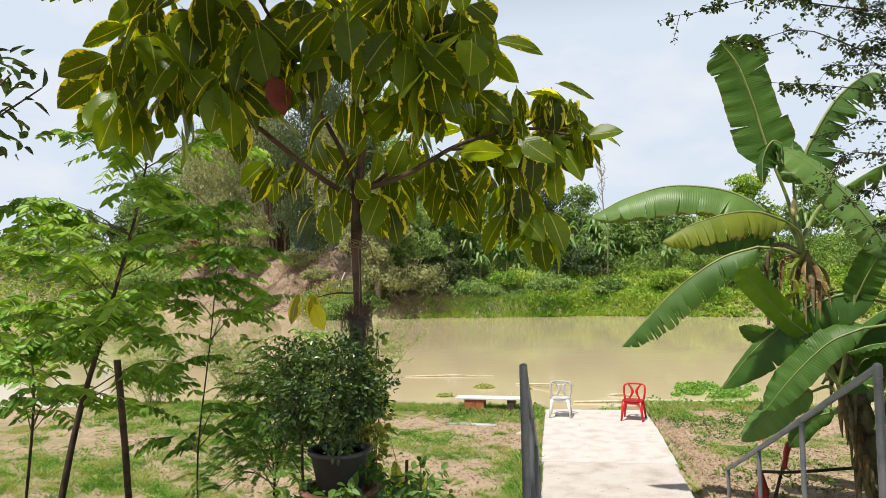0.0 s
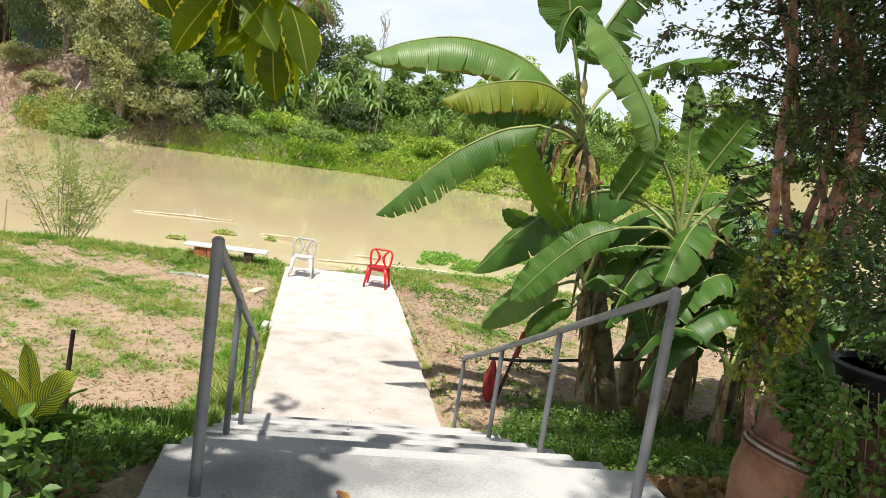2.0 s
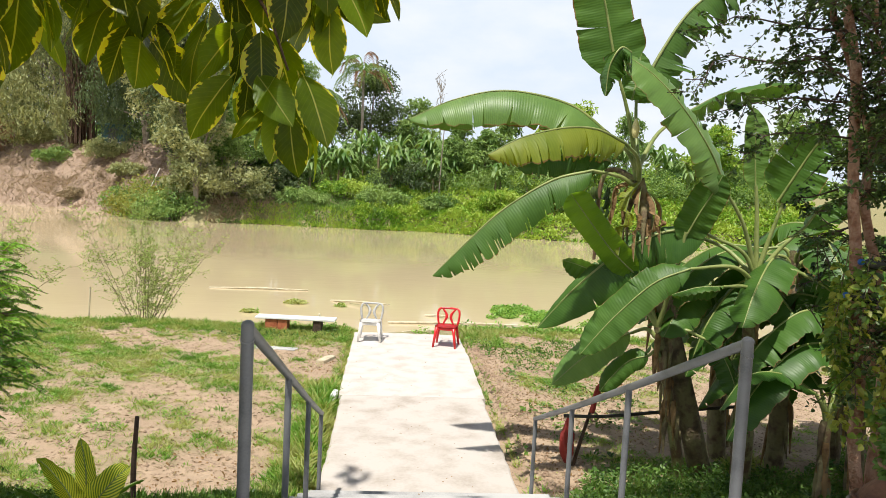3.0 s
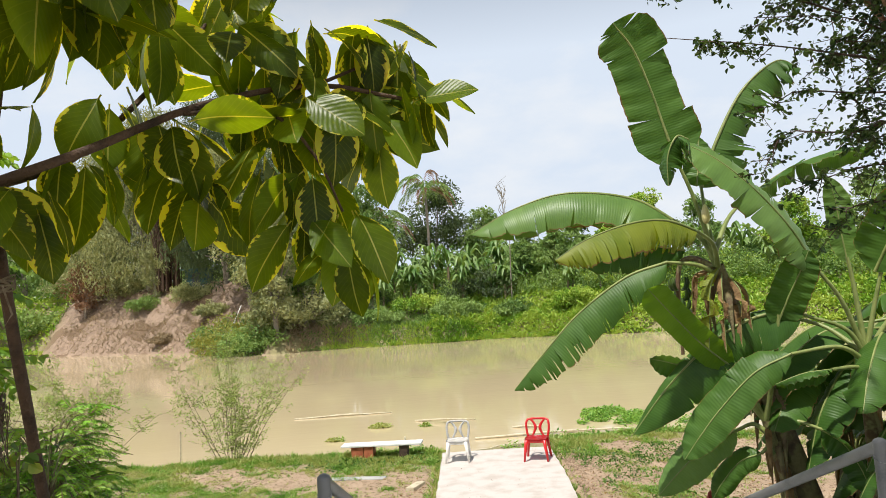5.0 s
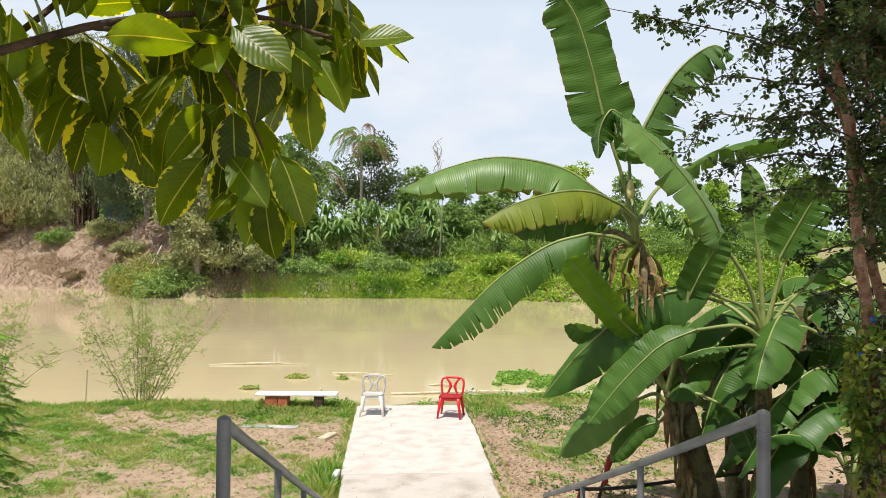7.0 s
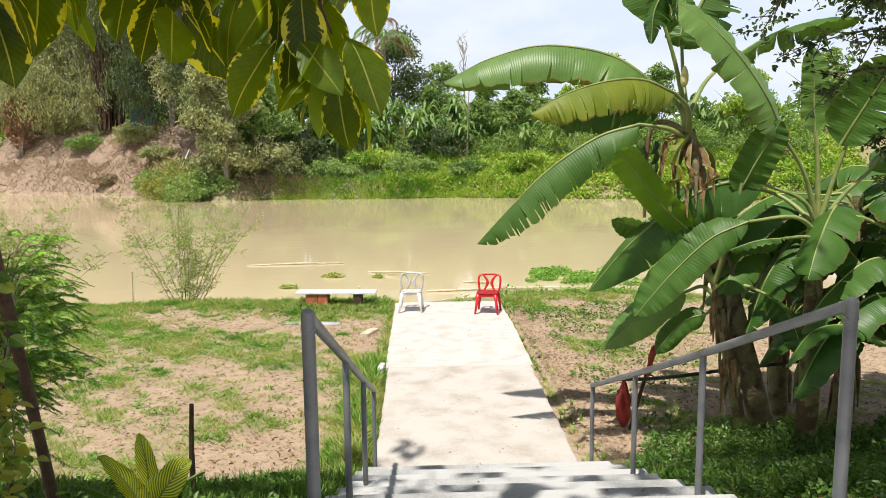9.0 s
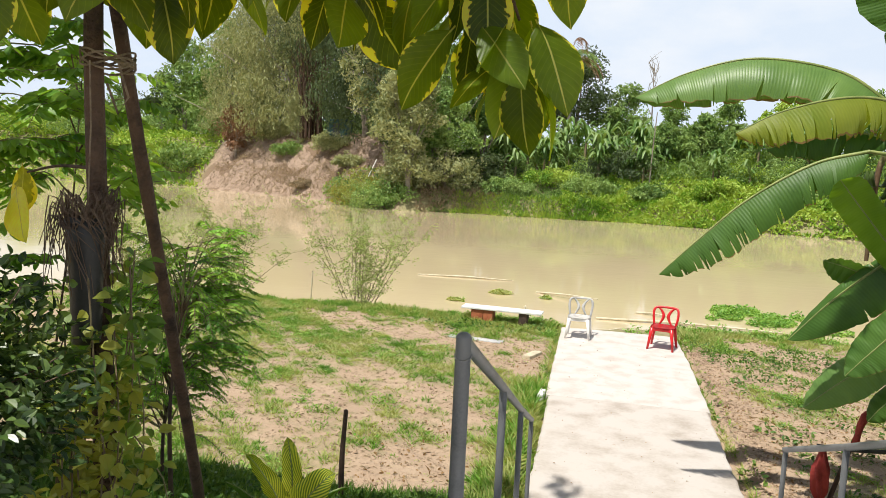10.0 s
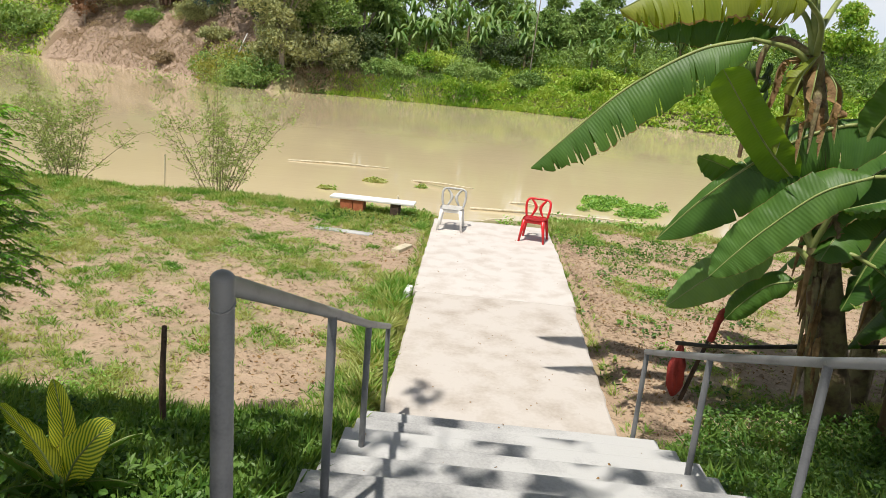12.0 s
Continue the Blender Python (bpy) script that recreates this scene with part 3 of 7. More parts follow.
def build_path():
    """Concrete walk: two poured slabs with a rough joint, standing a little out of the soil."""
    root = thing("path", "pale sunlit concrete footpath down to the river", "path", kind="structure")
    rng = random.Random(4)
    for y0, y1, wx in ((0.0, 3.45, 1.02), (3.455, 7.9, 1.06)):
        bm = bmesh.new()
        n = 26
        rows = []
        for i in range(n + 1):
            y = y0 + (y1 - y0) * i / n
            l, r = -wx + rng.uniform(-0.010, 0.010), wx + rng.uniform(-0.010, 0.010) - 0.10 * max(0.0, 1 - y / 6)
            rows.append([bm.verts.new((x, y, z)) for x, z in ((l - 0.02, -0.16), (l, -0.012), (l + 0.02, 0.0), (0, 0.004), (r - 0.02, 0.0), (r, -0.012), (r + 0.02, -0.16))])
        for a, b in zip(rows, rows[1:]):
            for k in range(6):
                bm.faces.new((a[k], a[k + 1], b[k + 1], b[k]))
        for row in (rows[0], rows[-1]):
            bm.faces.new(row if row is rows[0] else row[::-1])
        part("slab", bm, OLDCONCRETE if y0 < 1 else CONCRETE, root, smooth=False)


RISE, TREAD, STEPS = 0.148, 0.40, 9


def build_steps():
    root = thing("steps", "weathered grey concrete garden steps", "steps", kind="structure")
    for i in range(STEPS - 1):
        y1 = -TREAD * i - 0.02
        w = 1.10 + 0.02 * ((i * 7) % 3)
        part("step", box((-w, y1 - TREAD - 0.06, RISE * (i + 1) - 0.30), (w + 0.04, y1, RISE * (i + 1)), 0.012), STEP, root, smooth=False)
    y1 = -TREAD * (STEPS - 1) - 0.02
    part("landing", box((-1.14, -12.0, 1.02), (1.19, y1, RISE * STEPS), 0.014), STEP, root, smooth=False)


build_path()
build_steps()


def build_rail(name, xs, ys, tops, feet, label):
    """Painted pipe handrail: four posts, a sloping rail, a rounded cap where the rail meets the first post."""
    root = thing(name, label, "handrail", "handrails of the steps", (xs[0], ys[0], feet[0]))
    o = Vector((xs[0], ys[0], feet[0]))
    for i, (x, y, t, f) in enumerate(zip(xs, ys, tops, feet)):
        r = 0.0235 if i == 0 else 0.0185
        p = tube("post", [Vector((x, y, f - 0.02)) - o, Vector((x, y, t - (0.012 if i else 0.0))) - o], r, PAINT, root, sides=20)
        if i == 0:
            bm = bmesh.new()
            bmesh.ops.create_uvsphere(bm, u_segments=20, v_segments=10, radius=r * 1.02)
            for v in bm.verts:
                v.co = Vector((v.co.x, v.co.y, v.co.z * 0.8 + t - f - 0.004))
            part("cap", bm, PAINT, root)
            ring = [Vector((math.cos(a) * r * 1.01, math.sin(a) * r * 1.01, t - f - 0.055 + 0.012 * math.sin(a))) for a in np.linspace(0, 2 * math.pi, 30)]
            tube("weld", ring, [0.0022 + 0.0012 * math.sin(k * 2.3) for k in range(30)], WELD, root, "rough weld seam", sides=6)
    line = [Vector((x, y, t)) - o for x, y, t in zip(xs, ys, tops)]
    line[0] += Vector((0, 0.0, -0.012))
    line[-1] += Vector((0, 0.02, -0.008))
    tube("rail", line, 0.0215, PAINT, root, sides=18)
    return root


build_rail("handrail", (-0.937, -0.952, -0.962, -0.985), (-3.66, -2.43, -1.285, 0.015), (2.355, 1.836, 1.356, 0.845), (RISE * 9, 0.888, 0.444, 0.0), "grey painted steel pipe handrail with four posts")
build_rail("handrail", (0.980, 0.960, 0.965, 0.982), (-3.58, -2.37, -1.21, 0.05), (2.345, 1.812, 1.333, 0.832), (RISE * 9, 0.888, 0.444, 0.0), "grey painted steel pipe handrail beside the banana plants")

# ---- chairs, bench and small things on the bank ----


def build_chair(name, x, y, turn, material, label, back_material=None):
    """A moulded plastic chair: splayed legs, dished seat, backrest of a bent frame with an open crossed splat. It faces -y before it is turned."""
    root = thing(name, label, "chair", "plastic chairs by the water", (x, y, 0.003))
    root.rotation_euler.z = radians(turn)
    for sx in (-1, 1):
        for fy, top, foot in ((-1, (0.160, -0.165, 0.375), (0.212, -0.205, 0.0)), (1, (0.165, 0.165, 0.375), (0.215, 0.225, 0.0))):
            bm = bmesh.new()
            t, f = Vector((top[0] * sx, top[1], top[2])), Vector((foot[0] * sx, foot[1], foot[2]))
            rings = []
            for p, w in ((t, 0.031), ((t + f) / 2, 0.024), (f, 0.018)):
                rings.append([bm.verts.new(p + Vector((dx * w, dy * w, 0))) for dx, dy in ((-1, -0.55), (-0.7, -1), (0.7, -1), (1, -0.55), (1, 0.7), (0.55, 0.9), (-0.55, 0.9), (-1, 0.7))])
            for a, b in zip(rings, rings[1:]):
                for k in range(8):
                    bm.faces.new((a[k], b[k], b[(k + 1) % 8], a[(k + 1) % 8]))
            bm.faces.new(rings[0])
            bm.faces.new(rings[-1][::-1])
            part("leg", bm, material, root)
    bm = bmesh.new()
    n = 10
    grid = []
    for j in range(n + 1):
        row = []
        for i in range(n + 1):
            u, v = i / n * 2 - 1, j / n * 2 - 1
            k = 1 - 0.10 * u * u * v * v
            z = 0.388 - 0.018 * (1 - u * u) * (1 - v * v) - 0.03 * max(0, -v - 0.75)
            row.append(bm.verts.new((0.205 * u * k, 0.205 * v * k, z)))
        grid.append(row)
    for j in range(n):
        for i in range(n):
            bm.faces.new((grid[j][i], grid[j][i + 1], grid[j + 1][i + 1], grid[j + 1][i]))
    bmesh.ops.solidify(bm, geom=bm.faces[:], thickness=0.028)
    part("seat", bm, material, root)
    lo, hi = 0.38, 0.672
    back_material = back_material or material
    arch = [(-0.185, 0.185, lo), (-0.205, 0.205, 0.50), (-0.207, 0.225, 0.61), (-0.165, 0.258, hi), (0, 0.280, hi + 0.008), (0.165, 0.258, hi), (0.207, 0.225, 0.61), (0.205, 0.205, 0.50), (0.185, 0.185, lo)]
    back = tube("backrest", arch, 0.021, back_material, root, sides=8, steps=28)
    for sx in (-1, 1):
        tube("splat", [(0.125 * sx, 0.262, 0.665), (0.070 * sx, 0.25, 0.60), (0.040 * sx, 0.232, 0.53), (0.060 * sx, 0.212, 0.46), (0.10 * sx, 0.195, 0.385)], [0.016, 0.022, 0.030, 0.022, 0.016], back_material, back, sides=6, steps=12)
    part("apron", box((-0.15, -0.185, 0.325), (0.15, -0.165, 0.378), 0.006), material, root)
    return root


build_chair("plastic_chair", -0.735, 7.12, -4, WHITE, "white moulded plastic chair with a grey back", GREYPLASTIC)
build_chair("plastic_chair", 0.71, 6.86, -14, RED, "bright red moulded plastic chair facing up the path")


def on_ground(x, y, dz=0.0):
    return Vector((x, y, float(ground_z(x, y)) + dz))


def build_bench():
    root = thing("bench", "low white slab bench on rusty blocks", "bench", at=on_ground(-2.25, 7.95))
    zg = root.location.z
    part("slab", box((-0.80, -0.17, 0.245 - zg - 0.03), (0.80, 0.17, 0.285 - zg - 0.03), 0.01), SLAB, root, "white painted concrete slab", smooth=False)
    for k, (x0, x1, m) in enumerate(((-0.60, -0.36, BLOCK), (-0.35, -0.16, BLOCK), (0.36, 0.52, DARKWOOD))):
        part("support", box((x0, -0.14, -0.06), (x1, 0.14, 0.21 - zg), 0.01), m, root, "rust red brick block" if k < 2 else "dark wooden block", smooth=False)
    root.rotation_euler.z = radians(-4)


build_bench()
bm = box((-0.50, -0.10, 0), (0.50, 0.10, 0.045), 0.012)
strip = solid("concrete_strip", bm, STEP, "whitish concrete strip lying in the grass", "slab")
strip.matrix_basis = pose(-2.50, 6.35, float(ground_z(-2.5, 6.35)) - 0.022, 0, 0, -7)
bm = box((-0.07, -0.22, 0), (0.07, 0.22, 0.07), 0.012)
blk = solid("timber_offcut", bm, BAMBOO, "pale timber offcut on the bare soil", "timber")
blk.matrix_basis = pose(-1.42, 5.5, float(ground_z(-1.42, 5.5)) - 0.01, 0, 0, -22)
bm = box((-0.035, -0.13, -0.03), (0.035, 0.13, 0.07), 0.012)
stone = solid("kerb_stone", bm, SLAB, "small grey stone at the path edge", "stone")
stone.matrix_basis = pose(-1.12, 3.42, -0.02, 0, 8, -6)


def floating_stick(a, b, r, label, bend=0.04):
    a, b = Vector(a), Vector(b)
    mid = (a + b) / 2 + Vector((0, bend, 0.02))
    ob = tube("bamboo_pole", [a, mid, b], [r, r * 0.9, r * 0.5], BAMBOO, sides=8, steps=14)
    tagged(ob, label, "bamboo pole", "poles afloat by the bank")


floating_stick((-6.1, 16.3, -0.44), (-3.0, 16.5, -0.43), 0.03, "dry bamboo pole floating on the river")
floating_stick((-5.0, 16.6, -0.43), (-3.6, 16.35, -0.42), 0.018, "thin pale stick floating beside a pole")
floating_stick((-2.1, 14.6, -0.44), (-0.35, 13.4, -0.30), 0.028, "thin dry stick rising out of the water")
floating_stick((0.60, 12.6, -0.44), (1.35, 12.3, -0.40), 0.03, "short pale stick floating near the path")
floating_stick((-0.4, 11.35, -0.43), (3.78, 11.4, -0.41), 0.035, "long pale plastic pipe along the water edge", 0.1)
floating_stick((-0.3, 9.5, -0.38), (0.35, 10.15, -0.36), 0.02, "short forked stick at the water edge")
for k, (x, y, h) in enumerate(((-7.0, 9.6, 0.9), (5.25, 10.2, 0.45), (-1.9, 8.9, 0.35))):
    s = tube("stake", [on_ground(x, y, -0.1), on_ground(x, y, 0.3) + Vector((0.01, 0, h / 3)), (x + 0.03, y, max(WATER_Z, float(ground_z(x, y))) + h)], 0.018, BAMBOO, sides=7, steps=6)
    tagged(s, "thin upright stake at the water edge", "stake", "stakes")

# ---- banana plants ----


def banana_blade(name, rib, width, material, parent, side=(0, 1, 0), droop=20.0, tears=6, seed=1, label="", curl=0.0, n=56, asym=1.0, blunt=0.55, ragged=0.5):
    """One leaf blade along the midrib points: two flat halves folded down at the midrib, torn into strips that hang each in its own way."""
    rng = random.Random(seed)
    pts = curve_points(rib, n)
    verts, faces, uvs = [], [], []
    side0 = Vector(side).normalized()
    across = 6
    run = sum((b - a).length for a, b in zip(pts, pts[1:]))
    for sgn in (1, -1):
        cuts = sorted(rng.sample(range(4, n - 2), min(tears, n - 7))) if tears else []
        depth = {c: rng.uniform(0.15, 0.85) for c in cuts}
        jit, short, phase = rng.uniform(-5, 5), 1.0, rng.uniform(0, 6)
        prev = None
        for i in range(n + 1):
            t = (pts[min(i + 1, n)] - pts[max(i - 1, 0)]).normalized()
            s = (side0 - t * side0.dot(t)).normalized()
            nrm = s.cross(t)
            if nrm.z < 0:
                nrm = -nrm
            v = i / n
            prof = (min(1.0, v / 0.14) ** 0.55) * (max(0.0, 1 - max(0, (v - blunt) / (1 - blunt)) ** 1.9) ** 0.72)
            wid = width * 0.5 * max(prof, 0.02) * (asym if sgn < 0 else 1.0) * (1 + 0.035 * math.sin(9 * v + phase))
            for k in range(2 if i in cuts else 1):
                shift = 0.0
                if i in cuts:
                    shift = (-1 if k == 0 else 1) * rng.uniform(0.004, 0.042) * (0.4 + ragged) * width
                if k == 1:
                    jit = rng.uniform(-16, 16) * (0.35 + ragged)
                    short = 1 - rng.random() ** 2 * 0.28 * ragged
                row = []
                for q in range(across + 1):
                    f = q / across
                    open_f = max(0.0, f - depth.get(i, 0)) / (1 - depth.get(i, 0)) if shift else 0.0
                    ang = radians(droop * (0.82 + 0.18 * f) + jit * f + curl * f + 9 * f * f)
                    d = s * sgn * math.cos(ang) - nrm * math.sin(ang)
                    if abs(t.z) < 0.75:
                        d = (d + Vector((0, 0, -0.16 * f * math.sin(radians(max(0, droop)))))).normalized()
                    edge = (rng.uniform(0.975, 1.01) * short) if q == across else 1 - (1 - short) * f
                    ripple = (0.010 * math.sin(i * 0.9 + phase) + 0.006 * math.sin(i * 2.3 + 2 * phase)) * f * min(1.0, width / 0.4)
                    row.append(len(verts))
                    verts.append(pts[i] + d * wid * f * edge + t * (shift * open_f + 0.16 * wid * f) + nrm * ripple)
                    uvs.append((f * sgn, v * run / 2.0))
                if prev and not (i in cuts and k == 1):
                    for q in range(across):
                        faces.append((prev[q], prev[q + 1], row[q + 1], row[q]) if sgn > 0 else (prev[q], row[q], row[q + 1], prev[q + 1]))
                prev = row
    me = mesh_from(name, verts, faces, material, uvs=uvs)
    leaf = child(name, me, parent, label)
    rv, rf = tube_arrays(pts, [0.010 * (1 - 0.9 * i / n) * max(0.5, width / 0.4) + 0.002 for i in range(n + 1)], 6)
    child("midrib", mesh_from("midrib", rv, rf, PETIOLE), leaf)
    return leaf


def banana_plant(label, foot, top, r0, r1, leaves, material=STEMGREEN, bend=0.0, group="banana plants by the steps"):
    """foot, top: ends of the false stem. leaves: (petiole points, blade points, width, material, side, droop, tears, seed, more)."""
    root = thing("banana_plant", label, "banana plant", group, foot)
    o = Vector(foot)
    f, t = Vector(foot), Vector(top)
    mid = (f + t) / 2 + Vector((bend, 0, 0))
    stem = tube("pseudostem", [f - o - Vector((0, 0, 0.05)), mid - o, t - o], [r0 * 1.1, r0, (r0 + r1) / 2, r1], material, root, sides=14, steps=16, wobble=0.05, seed=len(leaves))
    rng = random.Random(int(foot[0] * 100))
    for k in range(14):
        a = rng.uniform(0, 6.28)
        h = rng.uniform(0.2, 1.0)
        p = (f - o) * (1 - h) + (t - o) * h
        d = Vector((math.cos(a), math.sin(a), 0))
        tube("sheath", [p + d * r0 * 0.8, p + d * r0 * rng.uniform(1.0, 1.35) + Vector((0, 0, -0.14)), p + d * r0 * rng.uniform(0.95, 1.6) + Vector((0, 0, -rng.uniform(0.3, 0.6)))], [0.03, 0.035, 0.022, 0.006], STEMBROWN if k % 2 else DRYLEAF, stem, "dry brown leaf sheath", sides=6, steps=6)
    for pet, rib, width, m, side, droop, tears, seed, more in leaves:
        if pet:
            tube("petiole", [Vector(p) - o for p in pet], [0.028, 0.020, 0.015], PETIOLE, root, sides=9, steps=14)
        banana_blade("leaf", [Vector(p) - o for p in rib], width, m, root, side, droop, tears, seed, **more)
    return root


A_TOP = (1.98, 0.62, 3.10)
plant_a = banana_plant(
    "tall banana plant with torn arching leaves", (3.10, 1.05, float(ground_z(3.10, 1.05))), A_TOP, 0.115, 0.075, [
        # long leaf that droops over the path
        ([(2.0, 0.6, 3.0), (1.80, 0.55, 3.12), (1.52, 0.58, 3.17)], [(1.52, 0.58, 3.17), (1.12, 0.60, 3.05), (0.66, 0.64, 2.74), (0.30, 0.67, 2.38), (0.0, 0.70, 2.05)], 0.62, BANANA, (0.1, -1, 0.1), 58, 22, 11, dict(label="long torn banana leaf hanging over the path", ragged=0.22, asym=0.75)),
        # arching leaf, its sky sheen put into the pale colour
        ([(1.98, 0.6, 3.1), (1.9, 0.65, 3.35), (1.70, 0.70, 3.54)], [(1.70, 0.70, 3.54), (1.30, 0.78, 3.82), (0.68, 0.84, 3.93), (0.15, 0.90, 3.82), (-0.30, 0.92, 3.60)], 0.78, BANANA_PALE, (0, -1, 0), 46, 7, 12, dict(label="pale glossy arching banana leaf", ragged=0.2)),
        # yellowing ragged leaf
        ([(1.98, 0.55, 3.1), (1.9, 0.40, 3.3), (1.72, 0.25, 3.42)], [(1.72, 0.25, 3.42), (1.40, 0.10, 3.52), (1.05, -0.05, 3.50), (0.65, -0.17, 3.38), (0.36, -0.24, 3.22)], 0.60, BANANA_YELLOW, (0.1, -1, 0), 58, 26, 13, dict(label="yellowing ragged banana leaf", ragged=0.25)),
        # dark leaf below the yellow one
        (None, [(1.75, 0.75, 3.28), (1.45, 0.85, 3.34), (1.15, 0.95, 3.30), (0.85, 1.02, 3.18)], 0.46, BANANA_DARK, (0, -1, 0), 60, 8, 14, dict()),
        # upright leaf against the sky
        ([(2.0, 0.62, 3.1), (1.86, 0.62, 3.7), (1.72, 0.60, 4.10)], [(1.72, 0.60, 4.06), (1.62, 0.60, 4.45), (1.52, 0.60, 4.85), (1.38, 0.58, 5.25), (1.20, 0.55, 5.52)], 0.62, BANANA, (1, -0.15, 0.2), -8, 4, 15, dict(label="upright banana leaf against the sky", blunt=0.8)),
        (None, [(1.92, 0.75, 3.9), (1.98, 0.8, 4.15), (2.02, 0.85, 4.40)], 0.34, BANANA, (1, -0.2, 0), 10, 2, 16, dict()),
        # shredded leaf drooping to the far side
        ([(2.0, 0.65, 3.2), (2.02, 0.85, 3.6), (2.05, 1.0, 3.95)], [(2.05, 1.0, 3.92), (2.28, 1.05, 4.42), (2.60, 1.08, 4.92), (2.98, 1.10, 5.20), (3.22, 1.1, 5.10)], 0.78, BANANA, (0.4, -0.9, 0), 66, 24, 19, dict(label="shredded drooping banana leaf", ragged=1.1)),
        # leaf to the far right
        ([(2.0, 0.7, 3.2), (2.3, 1.0, 3.6), (2.66, 1.2, 3.86)], [(2.66, 1.2, 3.86), (3.10, 1.3, 4.10), (3.60, 1.35, 4.25), (4.10, 1.4, 4.28)], 0.46, BANANA, (0, -0.8, 0.4), 20, 5, 20, dict()),
    ], STEMBROWN)


def hanging_bunch(p, root):
    """Fruit stalk with curved fingers in hands, and the pale bud sheath."""
    o = root.location
    p = Vector(p) - o
    stalk = tube("fruit_stalk", [Vector(A_TOP) - o, p + Vector((0.12, 0, 0.42)), p + Vector((0, 0, 0.25)), p + Vector((-0.02, 0, -0.5))], [0.03, 0.026, 0.016], STEMGREEN, root, sides=8, steps=16)
    rng = random.Random(3)
    for k in range(34):
        a, h = rng.uniform(0, 6.28), 0.12 - 0.5 * (k // 7) / 5
        d = Vector((math.cos(a), math.sin(a), 0))
        q = p + Vector((0, 0, h))
        tube("banana", [q + d * 0.02, q + d * 0.07 + Vector((0, 0, 0.01)), q + d * 0.095 + Vector((0, 0, 0.07)), q + d * 0.09 + Vector((0, 0, 0.12))], [0.008, 0.019, 0.019, 0.006], SMALLLEAF, stalk, sides=6, steps=6)
    bm = bmesh.new()
    bmesh.ops.create_uvsphere(bm, u_segments=10, v_segments=8, radius=0.06)
    for v in bm.verts:
        v.co = Vector((v.co.x * (1 - v.co.z * 4), v.co.y * (1 - v.co.z * 4), v.co.z * 2.6)) * 0.6 + Vector((1.84, 0.35, 3.58)) - o
    part("flower_bract", bm, mat("pale_bract", (0.62, 0.55, 0.20), (0.75, 0.68, 0.34), 8, 0.5, 0.1, 40), root, "pale yellow flower bract")


hanging_bunch((1.66, 0.75, 2.78), plant_a)
for k, (a, b, c, w) in enumerate((((2.0, 0.55, 3.1), (1.86, 0.45, 2.92), (1.78, 0.42, 2.35), 0.24), ((2.05, 0.5, 3.0), (2.1, 0.38, 2.85), (2.06, 0.36, 2.35), 0.12), ((1.95, 0.6, 3.1), (1.76, 0.6, 3.02), (1.70, 0.6, 2.55), 0.11), ((2.02, 0.58, 3.05), (1.95, 0.42, 2.9), (1.93, 0.40, 2.3), 0.10), ((2.08, 0.58, 3.0), (2.2, 0.5, 2.85), (2.22, 0.48, 2.4), 0.11))):
    banana_blade("dry_leaf", [Vector(p) - plant_a.location for p in (a, b, (Vector(b) + Vector(c)) / 2, c)], w, DRYLEAF if k else BANANA_YELLOW, plant_a, (1, 0.3, 0), 55, 10, 30 + k, "dry brown hanging leaf", ragged=1.0, n=24)

